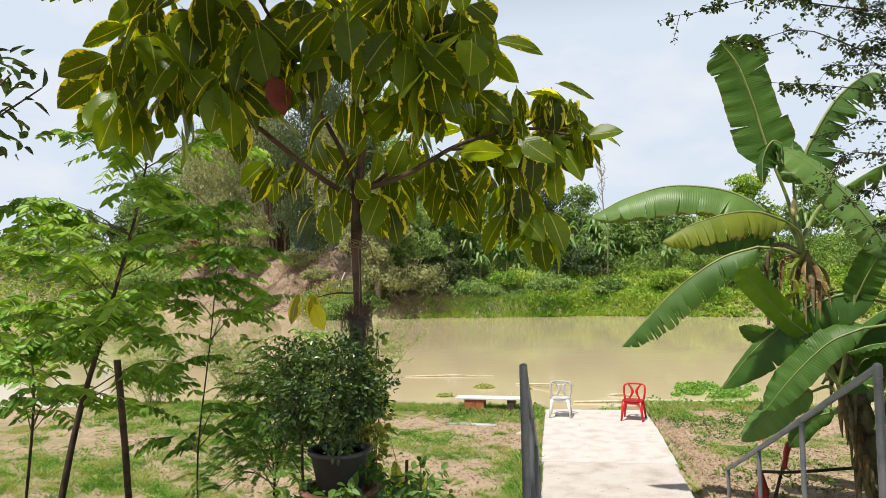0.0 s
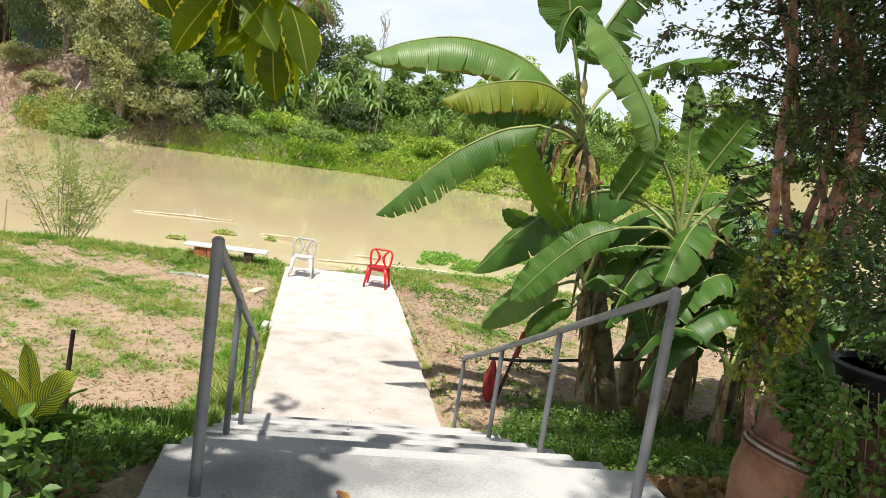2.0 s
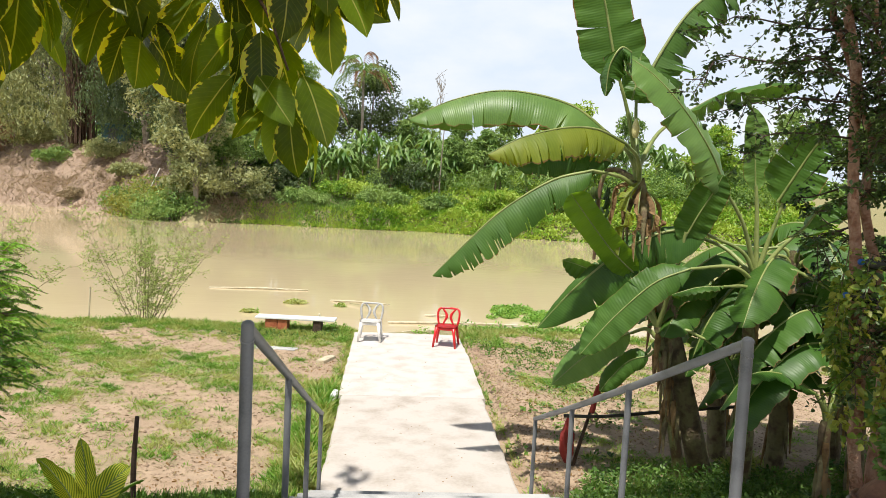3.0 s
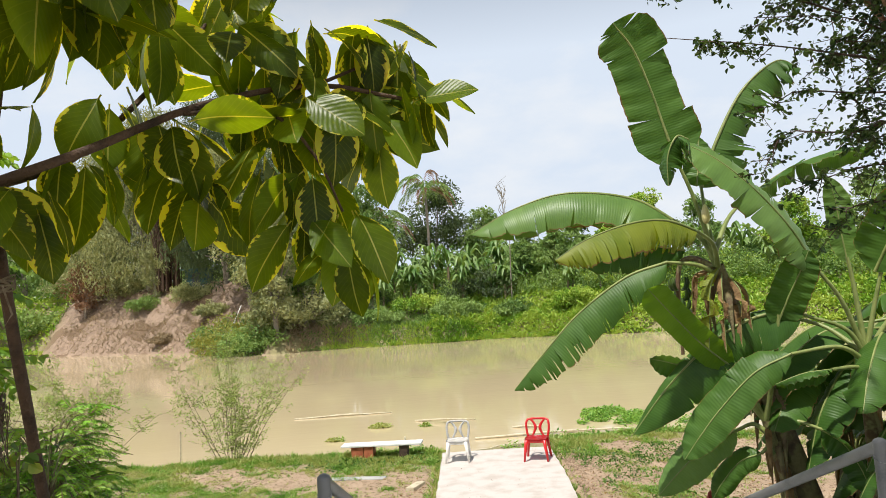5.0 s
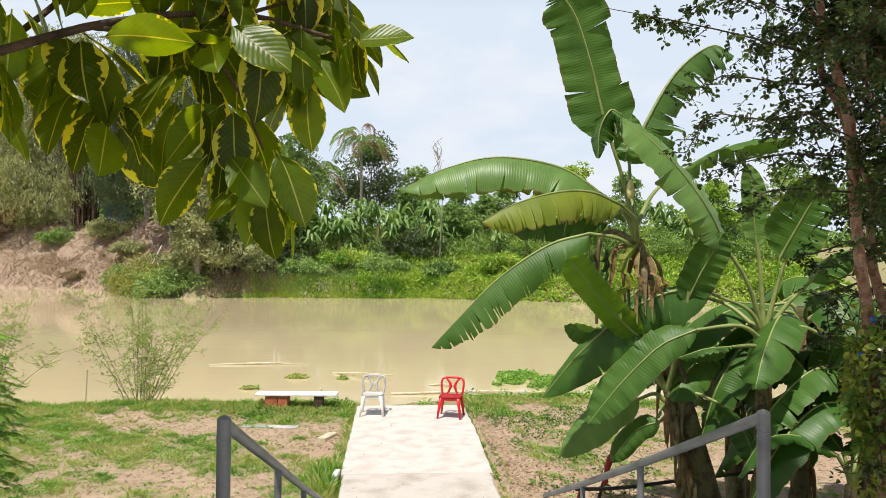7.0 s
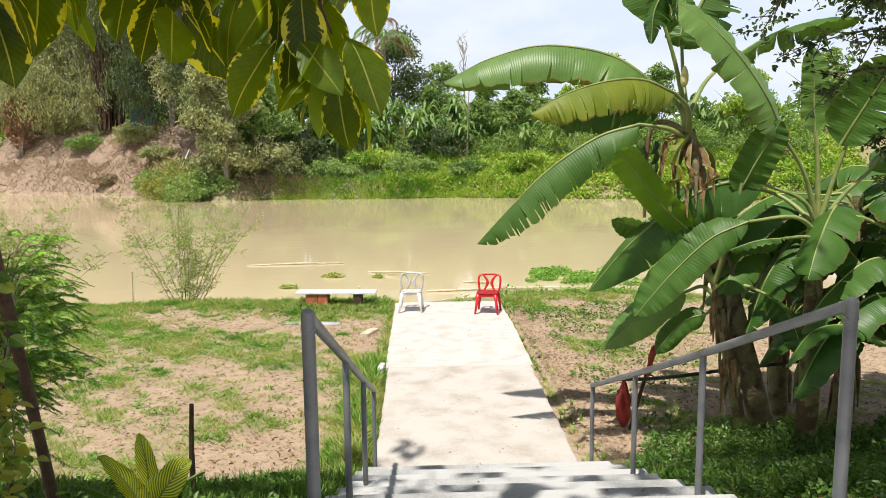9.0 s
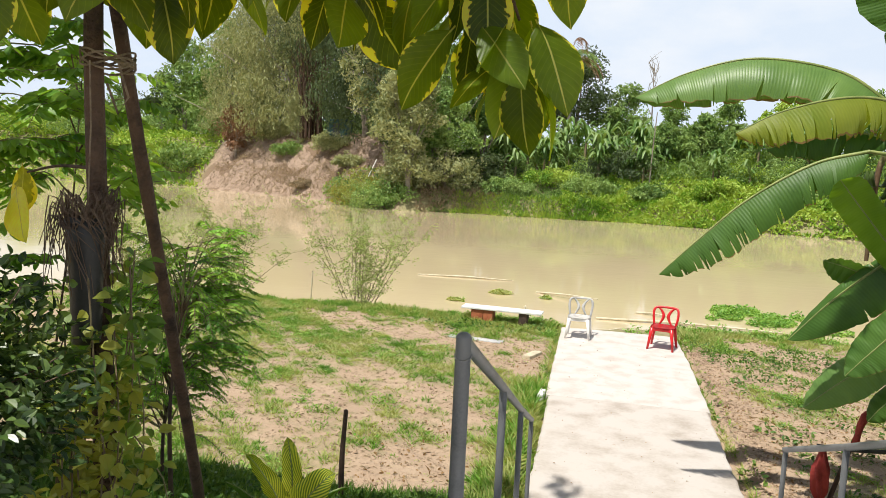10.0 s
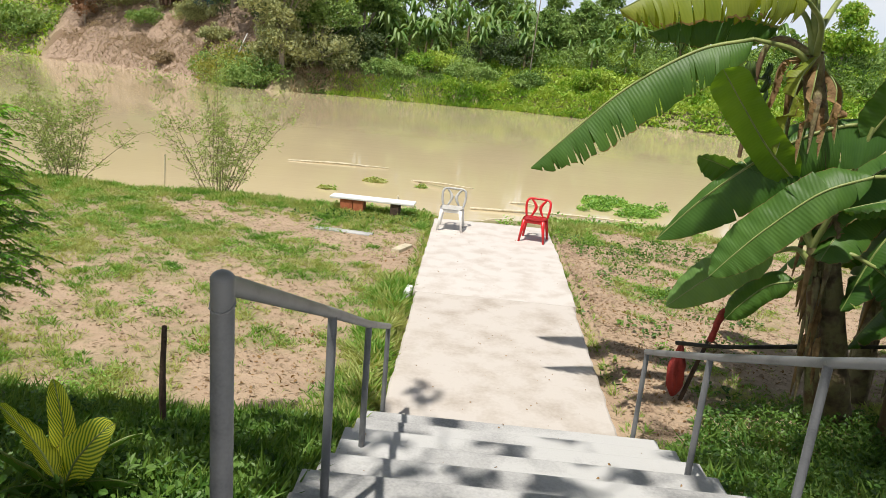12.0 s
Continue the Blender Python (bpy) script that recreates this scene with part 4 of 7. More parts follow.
banana_plant(
    "young banana plant with broad dark leaves", (3.38, 0.75, float(ground_z(3.38, 0.75))), (3.18, 0.45, 2.25), 0.10, 0.055, [
        ([(3.2, 0.45, 2.2), (3.02, 0.42, 2.45), (2.66, 0.42, 2.60)], [(2.66, 0.42, 2.64), (2.25, 0.50, 2.60), (1.85, 0.58, 2.38), (1.45, 0.67, 2.00), (1.10, 0.74, 1.56)], 0.66, BANANA_DARK, (0.5, -0.5, -0.72), 12, 5, 41, dict(label="large banana leaf coloured dark for the shade on it", ragged=0.2, asym=0.25)),
        ([(3.2, 0.45, 2.2), (3.0, 0.38, 2.7), (2.78, 0.34, 3.02)], [(2.80, 0.36, 2.98), (2.58, 0.28, 3.36), (2.28, 0.24, 3.74), (1.96, 0.26, 4.06), (1.68, 0.34, 4.26)], 0.54, BANANA_PALE, (0.555, 0.572, 0.4725), 10, 5, 17, dict(label="bright banana leaf with a folded tip", blunt=0.72, ragged=0.25)),
        (None, [(1.74, 0.34, 4.28), (1.62, 0.28, 4.30), (1.52, 0.26, 4.12), (1.50, 0.26, 3.85)], 0.50, BANANA_DARK, (1, -0.5, 0), 50, 9, 18, dict(label="crumpled withered leaf end", ragged=1.1)),
        ([(3.2, 0.4, 2.1), (2.9, 0.3, 2.30), (2.45, 0.28, 2.27)], [(2.45, 0.28, 2.27), (2.12, 0.3, 2.12), (1.82, 0.36, 1.82), (1.62, 0.42, 1.56), (1.48, 0.46, 1.36)], 0.38, BANANA, (0.5, -0.5, -0.6), 6, 3, 42, dict(ragged=0.3)),
        ([(3.2, 0.4, 2.0), (3.0, 0.25, 2.12), (2.75, 0.2, 2.12)], [(2.75, 0.2, 2.12), (2.50, 0.2, 2.10), (2.26, 0.22, 2.02)], 0.30, BANANA, (0.1, -0.8, 0.5), 20, 1, 43, dict()),
        ([(3.2, 0.45, 2.2), (3.16, 0.45, 2.8), (3.12, 0.44, 3.1)], [(3.12, 0.44, 3.05), (3.09, 0.44, 3.35), (3.06, 0.42, 3.62), (3.02, 0.42, 3.85)], 0.26, BANANA_PALE, (0.8, -0.6, 0), -35, 0, 44, dict(label="young half-rolled upright leaf")),
        ([(3.2, 0.45, 2.2), (3.28, 0.40, 2.6), (3.36, 0.35, 2.95)], [(3.30, 0.35, 2.95), (3.42, 0.25, 3.25), (3.52, 0.15, 3.50), (3.62, 0.05, 3.66)], 0.55, BANANA, (0.8, -0.5, -0.3), 5, 3, 45, dict()),
        ([(3.2, 0.45, 2.2), (3.4, 0.4, 2.5), (3.6, 0.35, 2.72)], [(3.6, 0.35, 2.72), (3.75, 0.3, 2.95), (3.92, 0.22, 3.02), (4.1, 0.2, 2.9)], 0.55, BANANA, (0.4, -0.8, 0.2), 25, 3, 46, dict()),
        ([(3.2, 0.45, 2.2), (3.45, 0.3, 2.3), (3.7, 0.2, 2.2)], [(3.7, 0.2, 2.2), (3.9, 0.15, 2.05), (4.1, 0.1, 1.8), (4.2, 0.1, 1.5)], 0.5, BANANA_DARK, (0.6, -0.8, 0.1), 25, 6, 47, dict()),
        ([(3.2, 0.45, 2.2), (3.0, 0.7, 2.45), (2.8, 0.9, 2.55)], [(2.8, 0.9, 2.55), (2.5, 1.1, 2.62), (2.2, 1.2, 2.55), (1.95, 1.3, 2.35)], 0.5, BANANA, (0.2, -0.8, 0.3), 30, 4, 48, dict()),
    ])
banana_plant(
    "slender young banana plant with low leaves", (2.82, 0.95, float(ground_z(2.82, 0.95))), (2.36, 0.75, 1.62), 0.06, 0.04, [
        ([(2.36, 0.75, 1.5), (2.25, 0.78, 1.58), (2.10, 0.82, 1.52)], [(2.10, 0.82, 1.52), (1.86, 0.90, 1.40), (1.62, 0.96, 1.18), (1.36, 1.02, 0.90)], 0.40, BANANA_PALE, (0.5, -0.55, -0.6), 6, 0, 51, dict(label="smooth low banana leaf in full sun")),
        ([(2.4, 0.75, 1.3), (2.36, 0.75, 1.36), (2.30, 0.78, 1.30)], [(2.30, 0.78, 1.30), (2.12, 0.85, 1.22), (1.95, 0.9, 1.02), (1.86, 0.94, 0.86)], 0.26, BANANA, (0.5, -0.55, -0.6), 10, 0, 52, dict()),
        ([(2.36, 0.75, 1.6), (2.2, 0.7, 1.95), (2.02, 0.55, 2.2)], [(2.02, 0.52, 2.15), (1.72, 0.44, 2.40), (1.46, 0.36, 2.68), (1.24, 0.29, 2.93)], 0.29, BANANA_BACKLIT, (0.6, -0.3, 0.6), -8, 0, 53, dict(label="young leaf coloured bright for light from behind", blunt=0.85)),
        ([(2.36, 0.75, 1.6), (2.1, 0.72, 1.95), (1.85, 0.7, 2.08)], [(1.85, 0.7, 2.08), (1.65, 0.72, 2.16), (1.48, 0.74, 2.22), (1.32, 0.76, 2.26)], 0.30, BANANA, (0.2, -0.6, 0.7), 10, 0, 54, dict()),
        ([(2.36, 0.75, 1.6), (2.40, 0.5, 2.2), (2.44, 0.42, 2.62)], [(2.42, 0.45, 2.5), (2.52, 0.36, 2.78), (2.62, 0.3, 3.0), (2.70, 0.28, 3.18)], 0.36, BANANA, (1, -0.1, -0.4), -8, 0, 55, dict()),
        ([(2.36, 0.75, 1.5), (2.55, 0.6, 1.62), (2.75, 0.5, 1.55)], [(2.75, 0.5, 1.55), (2.9, 0.42, 1.42), (3.0, 0.36, 1.2), (3.05, 0.32, 0.98)], 0.34, BANANA_DARK, (0.4, -0.8, 0.2), 20, 2, 56, dict()),
    ])
for k, (foot, top, r) in enumerate((((3.50, 1.55), (3.30, 1.35, 2.0), 0.10), ((3.95, 1.1), (3.85, 0.9, 2.45), 0.09), ((4.75, 1.3), (4.7, 1.2, 2.6), 0.085), ((4.35, 0.35), (4.3, 0.3, 1.9), 0.08))):
    leaves = []
    rng = random.Random(70 + k)
    t = Vector(top)
    for j in range(13 if k else 8):
        a = 2.4 * j + rng.uniform(-0.3, 0.3)
        d = Vector((math.cos(a), math.sin(a) * 0.8, 0))
        ln = rng.uniform(0.9, 1.6)
        sag = rng.uniform(0.3, 1.0) * (1 if k else 0.5) if j % 3 or not k else rng.uniform(0.9, 1.4)
        base = t - Vector((0, 0, 0.1 + 0.03 * j))
        p1 = base + d * 0.30 + Vector((0, 0, 0.34 - 0.2 * sag))
        m = (BANANA_DARK, BANANA, BANANA_DARK)[j % 3]
        leaves.append(([base, base + d * 0.1 + Vector((0, 0, 0.15)), p1], [p1, p1 + d * ln * 0.35 + Vector((0, 0, 0.10 - 0.12 * sag)), p1 + d * ln * 0.68 + Vector((0, 0, -0.42 * sag)), p1 + d * ln * 0.88 + Vector((0, 0, -0.95 * sag))], 0.56, m, d.cross(Vector((0, 0, 1))), 24, 4, 80 + 20 * k + j, dict()))
    banana_plant("banana plant with a brown sheathed stem in shade", (*foot, float(ground_z(*foot))), top, r, r * 0.6, leaves, STEMBROWN)

for k, (x, y, h) in enumerate(((3.75, -0.05, 0.95), (4.6, -0.3, 1.1), (5.2, 0.3, 1.3), (3.75, 1.9, 1.0))):
    rng = random.Random(300 + k)
    z = float(ground_z(x, y))
    t = Vector((x, y, z + h))
    leaves = []
    for j in range(7):
        a = 2.4 * j + rng.uniform(-0.3, 0.3)
        d = Vector((math.cos(a), math.sin(a) * 0.8, 0))
        ln, up = rng.uniform(0.55, 0.95), rng.uniform(0.05, 0.45)
        p1 = t + d * 0.14 + Vector((0, 0, 0.16 + 0.3 * up))
        leaves.append(([t - Vector((0, 0, 0.12)), t + d * 0.05 + Vector((0, 0, 0.08)), p1], [p1, p1 + d * ln * 0.4 + Vector((0, 0, up * 0.7)), p1 + d * ln * 0.75 + Vector((0, 0, up * 0.5)), p1 + d * ln + Vector((0, 0, up * 0.2 - 0.25))], 0.34, (BANANA_DARK, BANANA)[j % 2], d.cross(Vector((0, 0, 1))), 14, 2, 400 + 10 * k + j, dict(ragged=0.3)))
    banana_plant("low banana sucker with broad drooping leaves", (x, y, z), tuple(t), 0.05, 0.03, leaves)

# ---- variegated fig tree with its stake, beside the head of the steps ----


def fig_leaf_mesh(seed):
    """A thick oval leaf about 1 long with a folded middle, curled rim and pointed tip, on a short stalk."""
    rng = random.Random(seed)
    n, half = 9, 3
    verts, faces, uvs = [], [], []
    droop, roll = rng.uniform(0.10, 0.32), rng.uniform(0.02, 0.12)
    for i in range(n + 1):
        v = i / n
        w = 0.305 * math.sin(math.pi * min(1, v * 1.02) ** 1.12) ** 0.66 * (1 - 0.25 * v ** 6) + 0.004
        for q in range(-half, half + 1):
            u = q / half
            verts.append((w * u * (1 - 0.05 * abs(u)), 0.06 + 0.94 * v, -droop * v * v + abs(u) * w * roll * 1.6 - 0.05 * u * u * w + 0.012 * math.sin(7 * v + 3 * u + seed)))
            uvs.append((u * (w / 0.305) ** 0.35, v))
    c = 2 * half + 1
    for i in range(n):
        for q in range(c - 1):
            a = i * c + q
            faces.append((a, a + 1, a + c + 1, a + c))
    b = len(verts)
    for y in (0, 0.09):
        for k in range(4):
            a = k * math.pi / 2
            verts.append((0.012 * math.cos(a), y, 0.012 * math.sin(a)))
            uvs.append((0, 0))
    for k in range(4):
        faces.append((b + k, b + (k + 1) % 4, b + 4 + (k + 1) % 4, b + 4 + k))
    return mesh_from("leaf", verts, faces, FICUS, uvs=uvs)


FIG_MESHES = [fig_leaf_mesh(k) for k in range(5)]
OLD_MESHES = [me.copy() for me in FIG_MESHES]
for me in OLD_MESHES:
    me.materials.clear()
    me.materials.append(FICUS_OLD)
fig = thing("fig_tree", "variegated rubber fig tree tied to a stake", "tree", at=on_ground(-1.76, -4.15))
FO = fig.location.copy()


def fig_tube(name, pts, radii, material=DARKBARK, label="", steps=14, sides=9):
    return tube(name, [Vector(p) - FO for p in pts], radii, material, fig, label, sides, steps, 0.015, 5)


fig_tube("trunk", [(-1.74, -4.15, 1.15), (-1.75, -4.15, 1.9), (-1.77, -4.15, 2.6), (-1.79, -4.14, 3.1), (-1.78, -4.14, 3.36)], [0.038, 0.030, 0.0235, 0.022, 0.020], sides=16, steps=24)
BRANCHES = (
    ((-1.78, -4.14, 3.33), (-1.74, -4.13, 3.6), (-1.71, -4.15, 3.8), (-1.62, -4.3, 4.3), (-1.5, -4.4, 4.9)),
    ((-1.78, -4.14, 3.30), (-2.0, -4.2, 3.45), (-2.3, -4.4, 3.72), (-2.65, -4.5, 3.9), (-2.98, -4.5, 4.02)),
    ((-1.79, -4.14, 3.34), (-1.86, -4.1, 3.55), (-1.98, -4.15, 3.8), (-2.08, -4.4, 4.1), (-2.25, -4.5, 4.45)),
    ((-1.77, -4.14, 3.34), (-1.50, -4.08, 3.44), (-1.25, -3.80, 3.64), (-0.92, -3.52, 3.77), (-0.60, -3.36, 3.74)),
    ((-1.30, -3.85, 3.60), (-1.05, -3.7, 3.62), (-0.92, -3.60, 3.48), (-0.84, -3.55, 3.28)),
    ((-0.92, -3.52, 3.77), (-0.80, -3.4, 3.86), (-0.66, -3.32, 3.94)),
    ((-1.78, -4.14, 3.33), (-1.68, -3.8, 3.5), (-1.55, -3.4, 3.9), (-1.4, -3.0, 4.4)),
    ((-1.80, -4.14, 2.80), (-1.92, -4.11, 2.80), (-2.02, -4.10, 2.78)),
    # unseen upper boughs, added to carry the shading clusters
    ((-1.62, -4.3, 4.3), (-1.1, -4.0, 4.9), (-0.5, -3.4, 5.15), (0.2, -2.8, 5.4)),
    ((-1.4, -3.0, 4.4), (-1.4, -2.6, 5.0), (-1.7, -1.9, 5.6), (-2.3, -1.7, 5.8)),
    ((-2.25, -4.5, 4.45), (-2.8, -4.6, 5.0), (-3.8, -4.4, 5.6), (-5.2, -3.9, 5.8)),
    ((-1.8, -4.4, 4.2), (-2.4, -4.7, 5.0), (-3.3, -5.0, 5.6), (-4.4, -5.2, 5.8)),
    ((-2.25, -4.5, 4.45), (-2.6, -3.8, 4.7), (-2.9, -3.0, 5.4), (-3.6, -2.2, 5.75)),
)
for k, b in enumerate(BRANCHES):
    r = (0.022, 0.016, 0.015, 0.016, 0.009, 0.008, 0.015, 0.005, 0.012, 0.010, 0.013, 0.013, 0.012)[k]
    fig_tube("branch", b, [r, r * 0.75, r * 0.5], steps=16)
CLUSTERS = (
    # (place, leaves, size)
    (-2.96, -4.5, 4.02, 9, 0.27), (-2.65, -4.5, 3.90, 9, 0.26), (-2.29, -4.6, 3.83, 9, 0.25), (-2.07, -4.5, 3.98, 9, 0.26), (-2.05, -4.0, 3.63, 6, 0.24),
    (-1.76, -4.25, 3.34, 9, 0.26), (-1.65, -3.9, 3.43, 6, 0.24), (-2.36, -3.9, 3.56, 6, 0.25), (-1.32, -3.9, 3.55, 6, 0.26), (-2.68, -4.7, 4.10, 8, 0.26),
    (-2.49, -4.5, 4.19, 8, 0.26), (-2.28, -4.3, 4.25, 8, 0.26), (-1.78, -4.4, 4.2, 8, 0.27), (-1.58, -4.6, 3.95, 8, 0.27), (-1.39, -4.6, 4.0, 8, 0.26),
    (-1.28, -4.3, 3.95, 8, 0.27), (-1.15, -4.4, 4.15, 8, 0.26), (-1.53, -4.2, 4.31, 8, 0.26), (-2.05, -4.1, 2.78, 6, 0.19), (-2.71, -4.4, 3.70, 8, 0.25),
    (-1.44, -3.75, 3.60, 6, 0.30), (-1.30, -3.65, 3.60, 6, 0.28), (-1.14, -3.5, 3.78, 7, 0.27), (-1.01, -3.6, 3.68, 7, 0.27), (-0.87, -3.5, 3.70, 7, 0.27),
    (-0.76, -3.4, 3.74, 8, 0.26), (-0.60, -3.35, 3.76, 8, 0.25), (-0.52, -3.3, 3.80, 5, 0.25), (-0.94, -3.6, 3.42, 6, 0.28), (-0.84, -3.55, 3.26, 9, 0.25), (-0.83, -3.57, 3.16, 7, 0.235), (-0.97, -3.62, 3.30, 6, 0.25),
    (-1.32, -3.7, 3.36, 6, 0.26), (-1.58, -3.9, 3.50, 5, 0.27), (-0.66, -3.32, 3.94, 8, 0.24), (-1.9, -4.35, 3.25, 6, 0.25),
    (-2.85, -4.6, 3.80, 8, 0.26), (-2.5, -4.6, 3.95, 8, 0.26), (-2.2, -4.5, 3.70, 7, 0.26), (-2.42, -4.3, 3.95, 8, 0.27), (-1.9, -4.5, 4.0, 8, 0.26), (-1.45, -4.4, 3.78, 7, 0.27), (-1.7, -4.5, 3.72, 6, 0.26), (-1.3, -4.5, 3.85, 7, 0.27),
    (-1.95, -4.1, 3.42, 7, 0.25), (-1.6, -4.2, 3.30, 7, 0.25), (-2.2, -4.1, 3.48, 7, 0.25), (-1.2, -3.6, 3.72, 7, 0.28), (-0.95, -3.45, 3.82, 7, 0.26), (-0.72, -3.35, 3.62, 6, 0.27), (-1.08, -3.62, 3.50, 6, 0.28), (-1.38, -3.72, 3.48, 6, 0.27), (-1.52, -3.85, 3.68, 6, 0.27), (-1.7, -4.05, 3.62, 6, 0.26),
    # unseen high clusters, added to cast dappled shade on steps and slope
    (-0.4, -4.0, 5.1, 9, 0.27), (-0.1, -3.5, 5.2, 9, 0.27), (-0.7, -3.4, 5.2, 9, 0.27), (-1.2, -3.3, 5.1, 9, 0.27), (-0.4, -3.0, 5.4, 9, 0.27), (0.2, -3.0, 5.4, 9, 0.27), (-1.0, -2.7, 5.3, 9, 0.27), (-1.7, -2.8, 5.1, 9, 0.27), (-0.6, -2.3, 5.5, 9, 0.27), (0.4, -2.4, 5.6, 9, 0.27), (-2.2, -3.2, 4.8, 9, 0.27), (-2.9, -4.2, 4.5, 9, 0.27), (-1.9, -3.6, 5.2, 9, 0.27), (-3.4, -2.6, 5.2, 9, 0.27), (-2.2, -2.4, 5.4, 9, 0.27),
    (-3.6, -2.2, 5.7, 9, 0.28), (-3.0, -1.9, 5.7, 9, 0.28), (-3.4, -2.7, 5.8, 9, 0.28), (-2.3, -1.7, 5.8, 9, 0.28), (-1.8, -1.5, 5.8, 9, 0.28), (-3.3, -3.2, 5.7, 9, 0.28), (-1.5, -2.0, 5.6, 9, 0.28),
    (-2.75, -4.55, 4.1, 8, 0.27), (-2.55, -4.4, 4.3, 8, 0.27), (-2.15, -4.6, 4.1, 8, 0.27), (-1.95, -4.4, 4.3, 8, 0.27), (-1.7, -4.65, 4.15, 8, 0.27), (-1.45, -4.5, 4.25, 8, 0.27), (-1.25, -4.35, 4.2, 8, 0.27), (-1.1, -4.5, 4.0, 7, 0.27), (-2.85, -4.35, 4.3, 8, 0.27), (-2.35, -4.65, 4.35, 8, 0.27),
    # more unseen clusters, added to shade the weeds on the left
    (-3.5, -3.8, 5.7, 9, 0.28), (-2.5, -3.3, 5.8, 9, 0.28), (-4.1, -3.9, 5.7, 9, 0.28), (-4.0, -3.1, 5.8, 9, 0.28), (-2.1, -3.7, 5.7, 9, 0.28), (-3.5, -4.4, 5.6, 9, 0.28), (-2.3, -4.5, 5.4, 9, 0.28), (-2.0, -2.9, 5.8, 9, 0.28), (-3.7, -3.5, 5.9, 9, 0.28), (-2.9, -3.3, 5.9, 9, 0.28),
    (-0.95, -3.45, 4.05, 8, 0.25), (-0.75, -3.35, 4.05, 8, 0.25), (-0.6, -3.3, 3.98, 7, 0.24), (-1.2, -3.6, 4.0, 8, 0.26), (-1.4, -3.8, 3.95, 8, 0.27), (-1.05, -3.5, 3.9, 7, 0.26),
    (-1.5, -4.4, 4.9, 9, 0.26), (-2.25, -4.5, 4.5, 9, 0.26), (-1.4, -3.0, 4.4, 9, 0.26), (-1.9, -4.0, 4.7, 9, 0.26), (-1.1, -3.6, 4.3, 8, 0.26), (-2.5, -3.9, 4.3, 9, 0.26), (-1.7, -3.4, 4.2, 8, 0.26), (-1.2, -4.0, 4.6, 8, 0.26),
)
rng = random.Random(23)
# Unseen leaf clusters above the view, added to shade slope and lower crown.
SHADE_CLUSTERS = [(rng.uniform(-5.6, -2.0), rng.uniform(-5.4, -2.6), rng.uniform(5.5, 6.1), 9, 0.29) for k in range(70)]
SHADE_CLUSTERS += [(rng.uniform(-3.3, -1.2), rng.uniform(-5.3, -4.5), rng.uniform(4.5, 5.2), 9, 0.27) for k in range(24)]
rng = random.Random(21)
for k, (x, y, z, n, size) in enumerate([*CLUSTERS, *SHADE_CLUSTERS]):
    c = Vector((x, y, z))
    a0 = rng.uniform(0, 6.28)
    if z < 3.72 and y < -4.0:
        size, n = size * 0.86, max(3, n - 3)
    for j in range(max(4, n - 2) if y > -3.95 and z < 4.1 else n):
        a = a0 + 2.4 * j
        down = rng.uniform(28, 88) if j > 0 else rng.uniform(35, 60) if z < 3.45 else rng.uniform(-15, 35)
        size_j = size * rng.uniform(0.82, 1.22)
        p = c + Vector((math.cos(a), math.sin(a), 0)) * rng.uniform(0.015, 0.07) + Vector((0, 0, rng.uniform(-0.06, 0.05)))
        m = Matrix.Translation(p - FO) @ Matrix.Rotation(a - math.pi / 2, 4, "Z") @ Matrix.Rotation(radians(-down), 4, "X") @ Matrix.Rotation(radians(rng.uniform(-62, 62)), 4, "Y") @ Matrix.Scale(size_j, 4)
        child("leaf", (OLD_MESHES if z < 2.9 else FIG_MESHES)[rng.randrange(5)], fig, m=m)
red = FIG_MESHES[2].copy()
red.materials.clear()
red.materials.append(FICUS_RED)
child("leaf", red, fig, "single withered red leaf", Matrix.Translation(Vector((-2.05, -4.62, 3.86)) - FO) @ Euler((radians(-72), 0.3, radians(200))).to_matrix().to_4x4() @ Matrix.Scale(0.2, 4))

stake = tube("stake", [(-2.22, -2.88, 1.08), (-2.02, -3.42, 2.05), (-1.83, -3.95, 3.0), (-1.70, -4.28, 3.62)], [0.024, 0.021, 0.018, 0.015], DARKBARK, sides=11, steps=26, wobble=0.07, seed=8)
tagged(stake, "dark leaning wooden stake propping the fig tree", "stake")
lines = []
rng = random.Random(6)
for k in range(5):
    lines.append(([Vector((-1.795 + 0.066 * math.cos(a) * 0.8 + 0.015, -4.10 + 0.075 * math.sin(a), 3.05 + 0.006 * k + 0.014 * math.sin(a * 2 + 1.7 * k))) for a in np.linspace(0, 2 * math.pi, 22)], 0.0028))
lines.append(([(-1.76, -4.19, 3.05), (-1.75, -4.20, 2.9), (-1.755, -4.205, 2.72), (-1.745, -4.2, 2.6)], 0.002))
lines.append(([(-1.70, -4.17, 3.05), (-1.68, -4.16, 2.97), (-1.70, -4.17, 2.93), (-1.73, -4.17, 3.0)], 0.003))
tagged(tubes("rope", lines, ROPE), "knotted jute rope round trunk and stake", "rope")

basket = thing("hanging_pot", "black plastic pot with dry roots on the trunk", "plant pot", at=(-1.765, -4.20, 2.38))
part("pot", revolve([(0.030, 0.0), (0.033, 0.02), (0.040, 0.24), (0.044, 0.25), (0.046, 0.305), (0.040, 0.305), (0.039, 0.25)], 24), BLACKPOT, basket)
lines = []
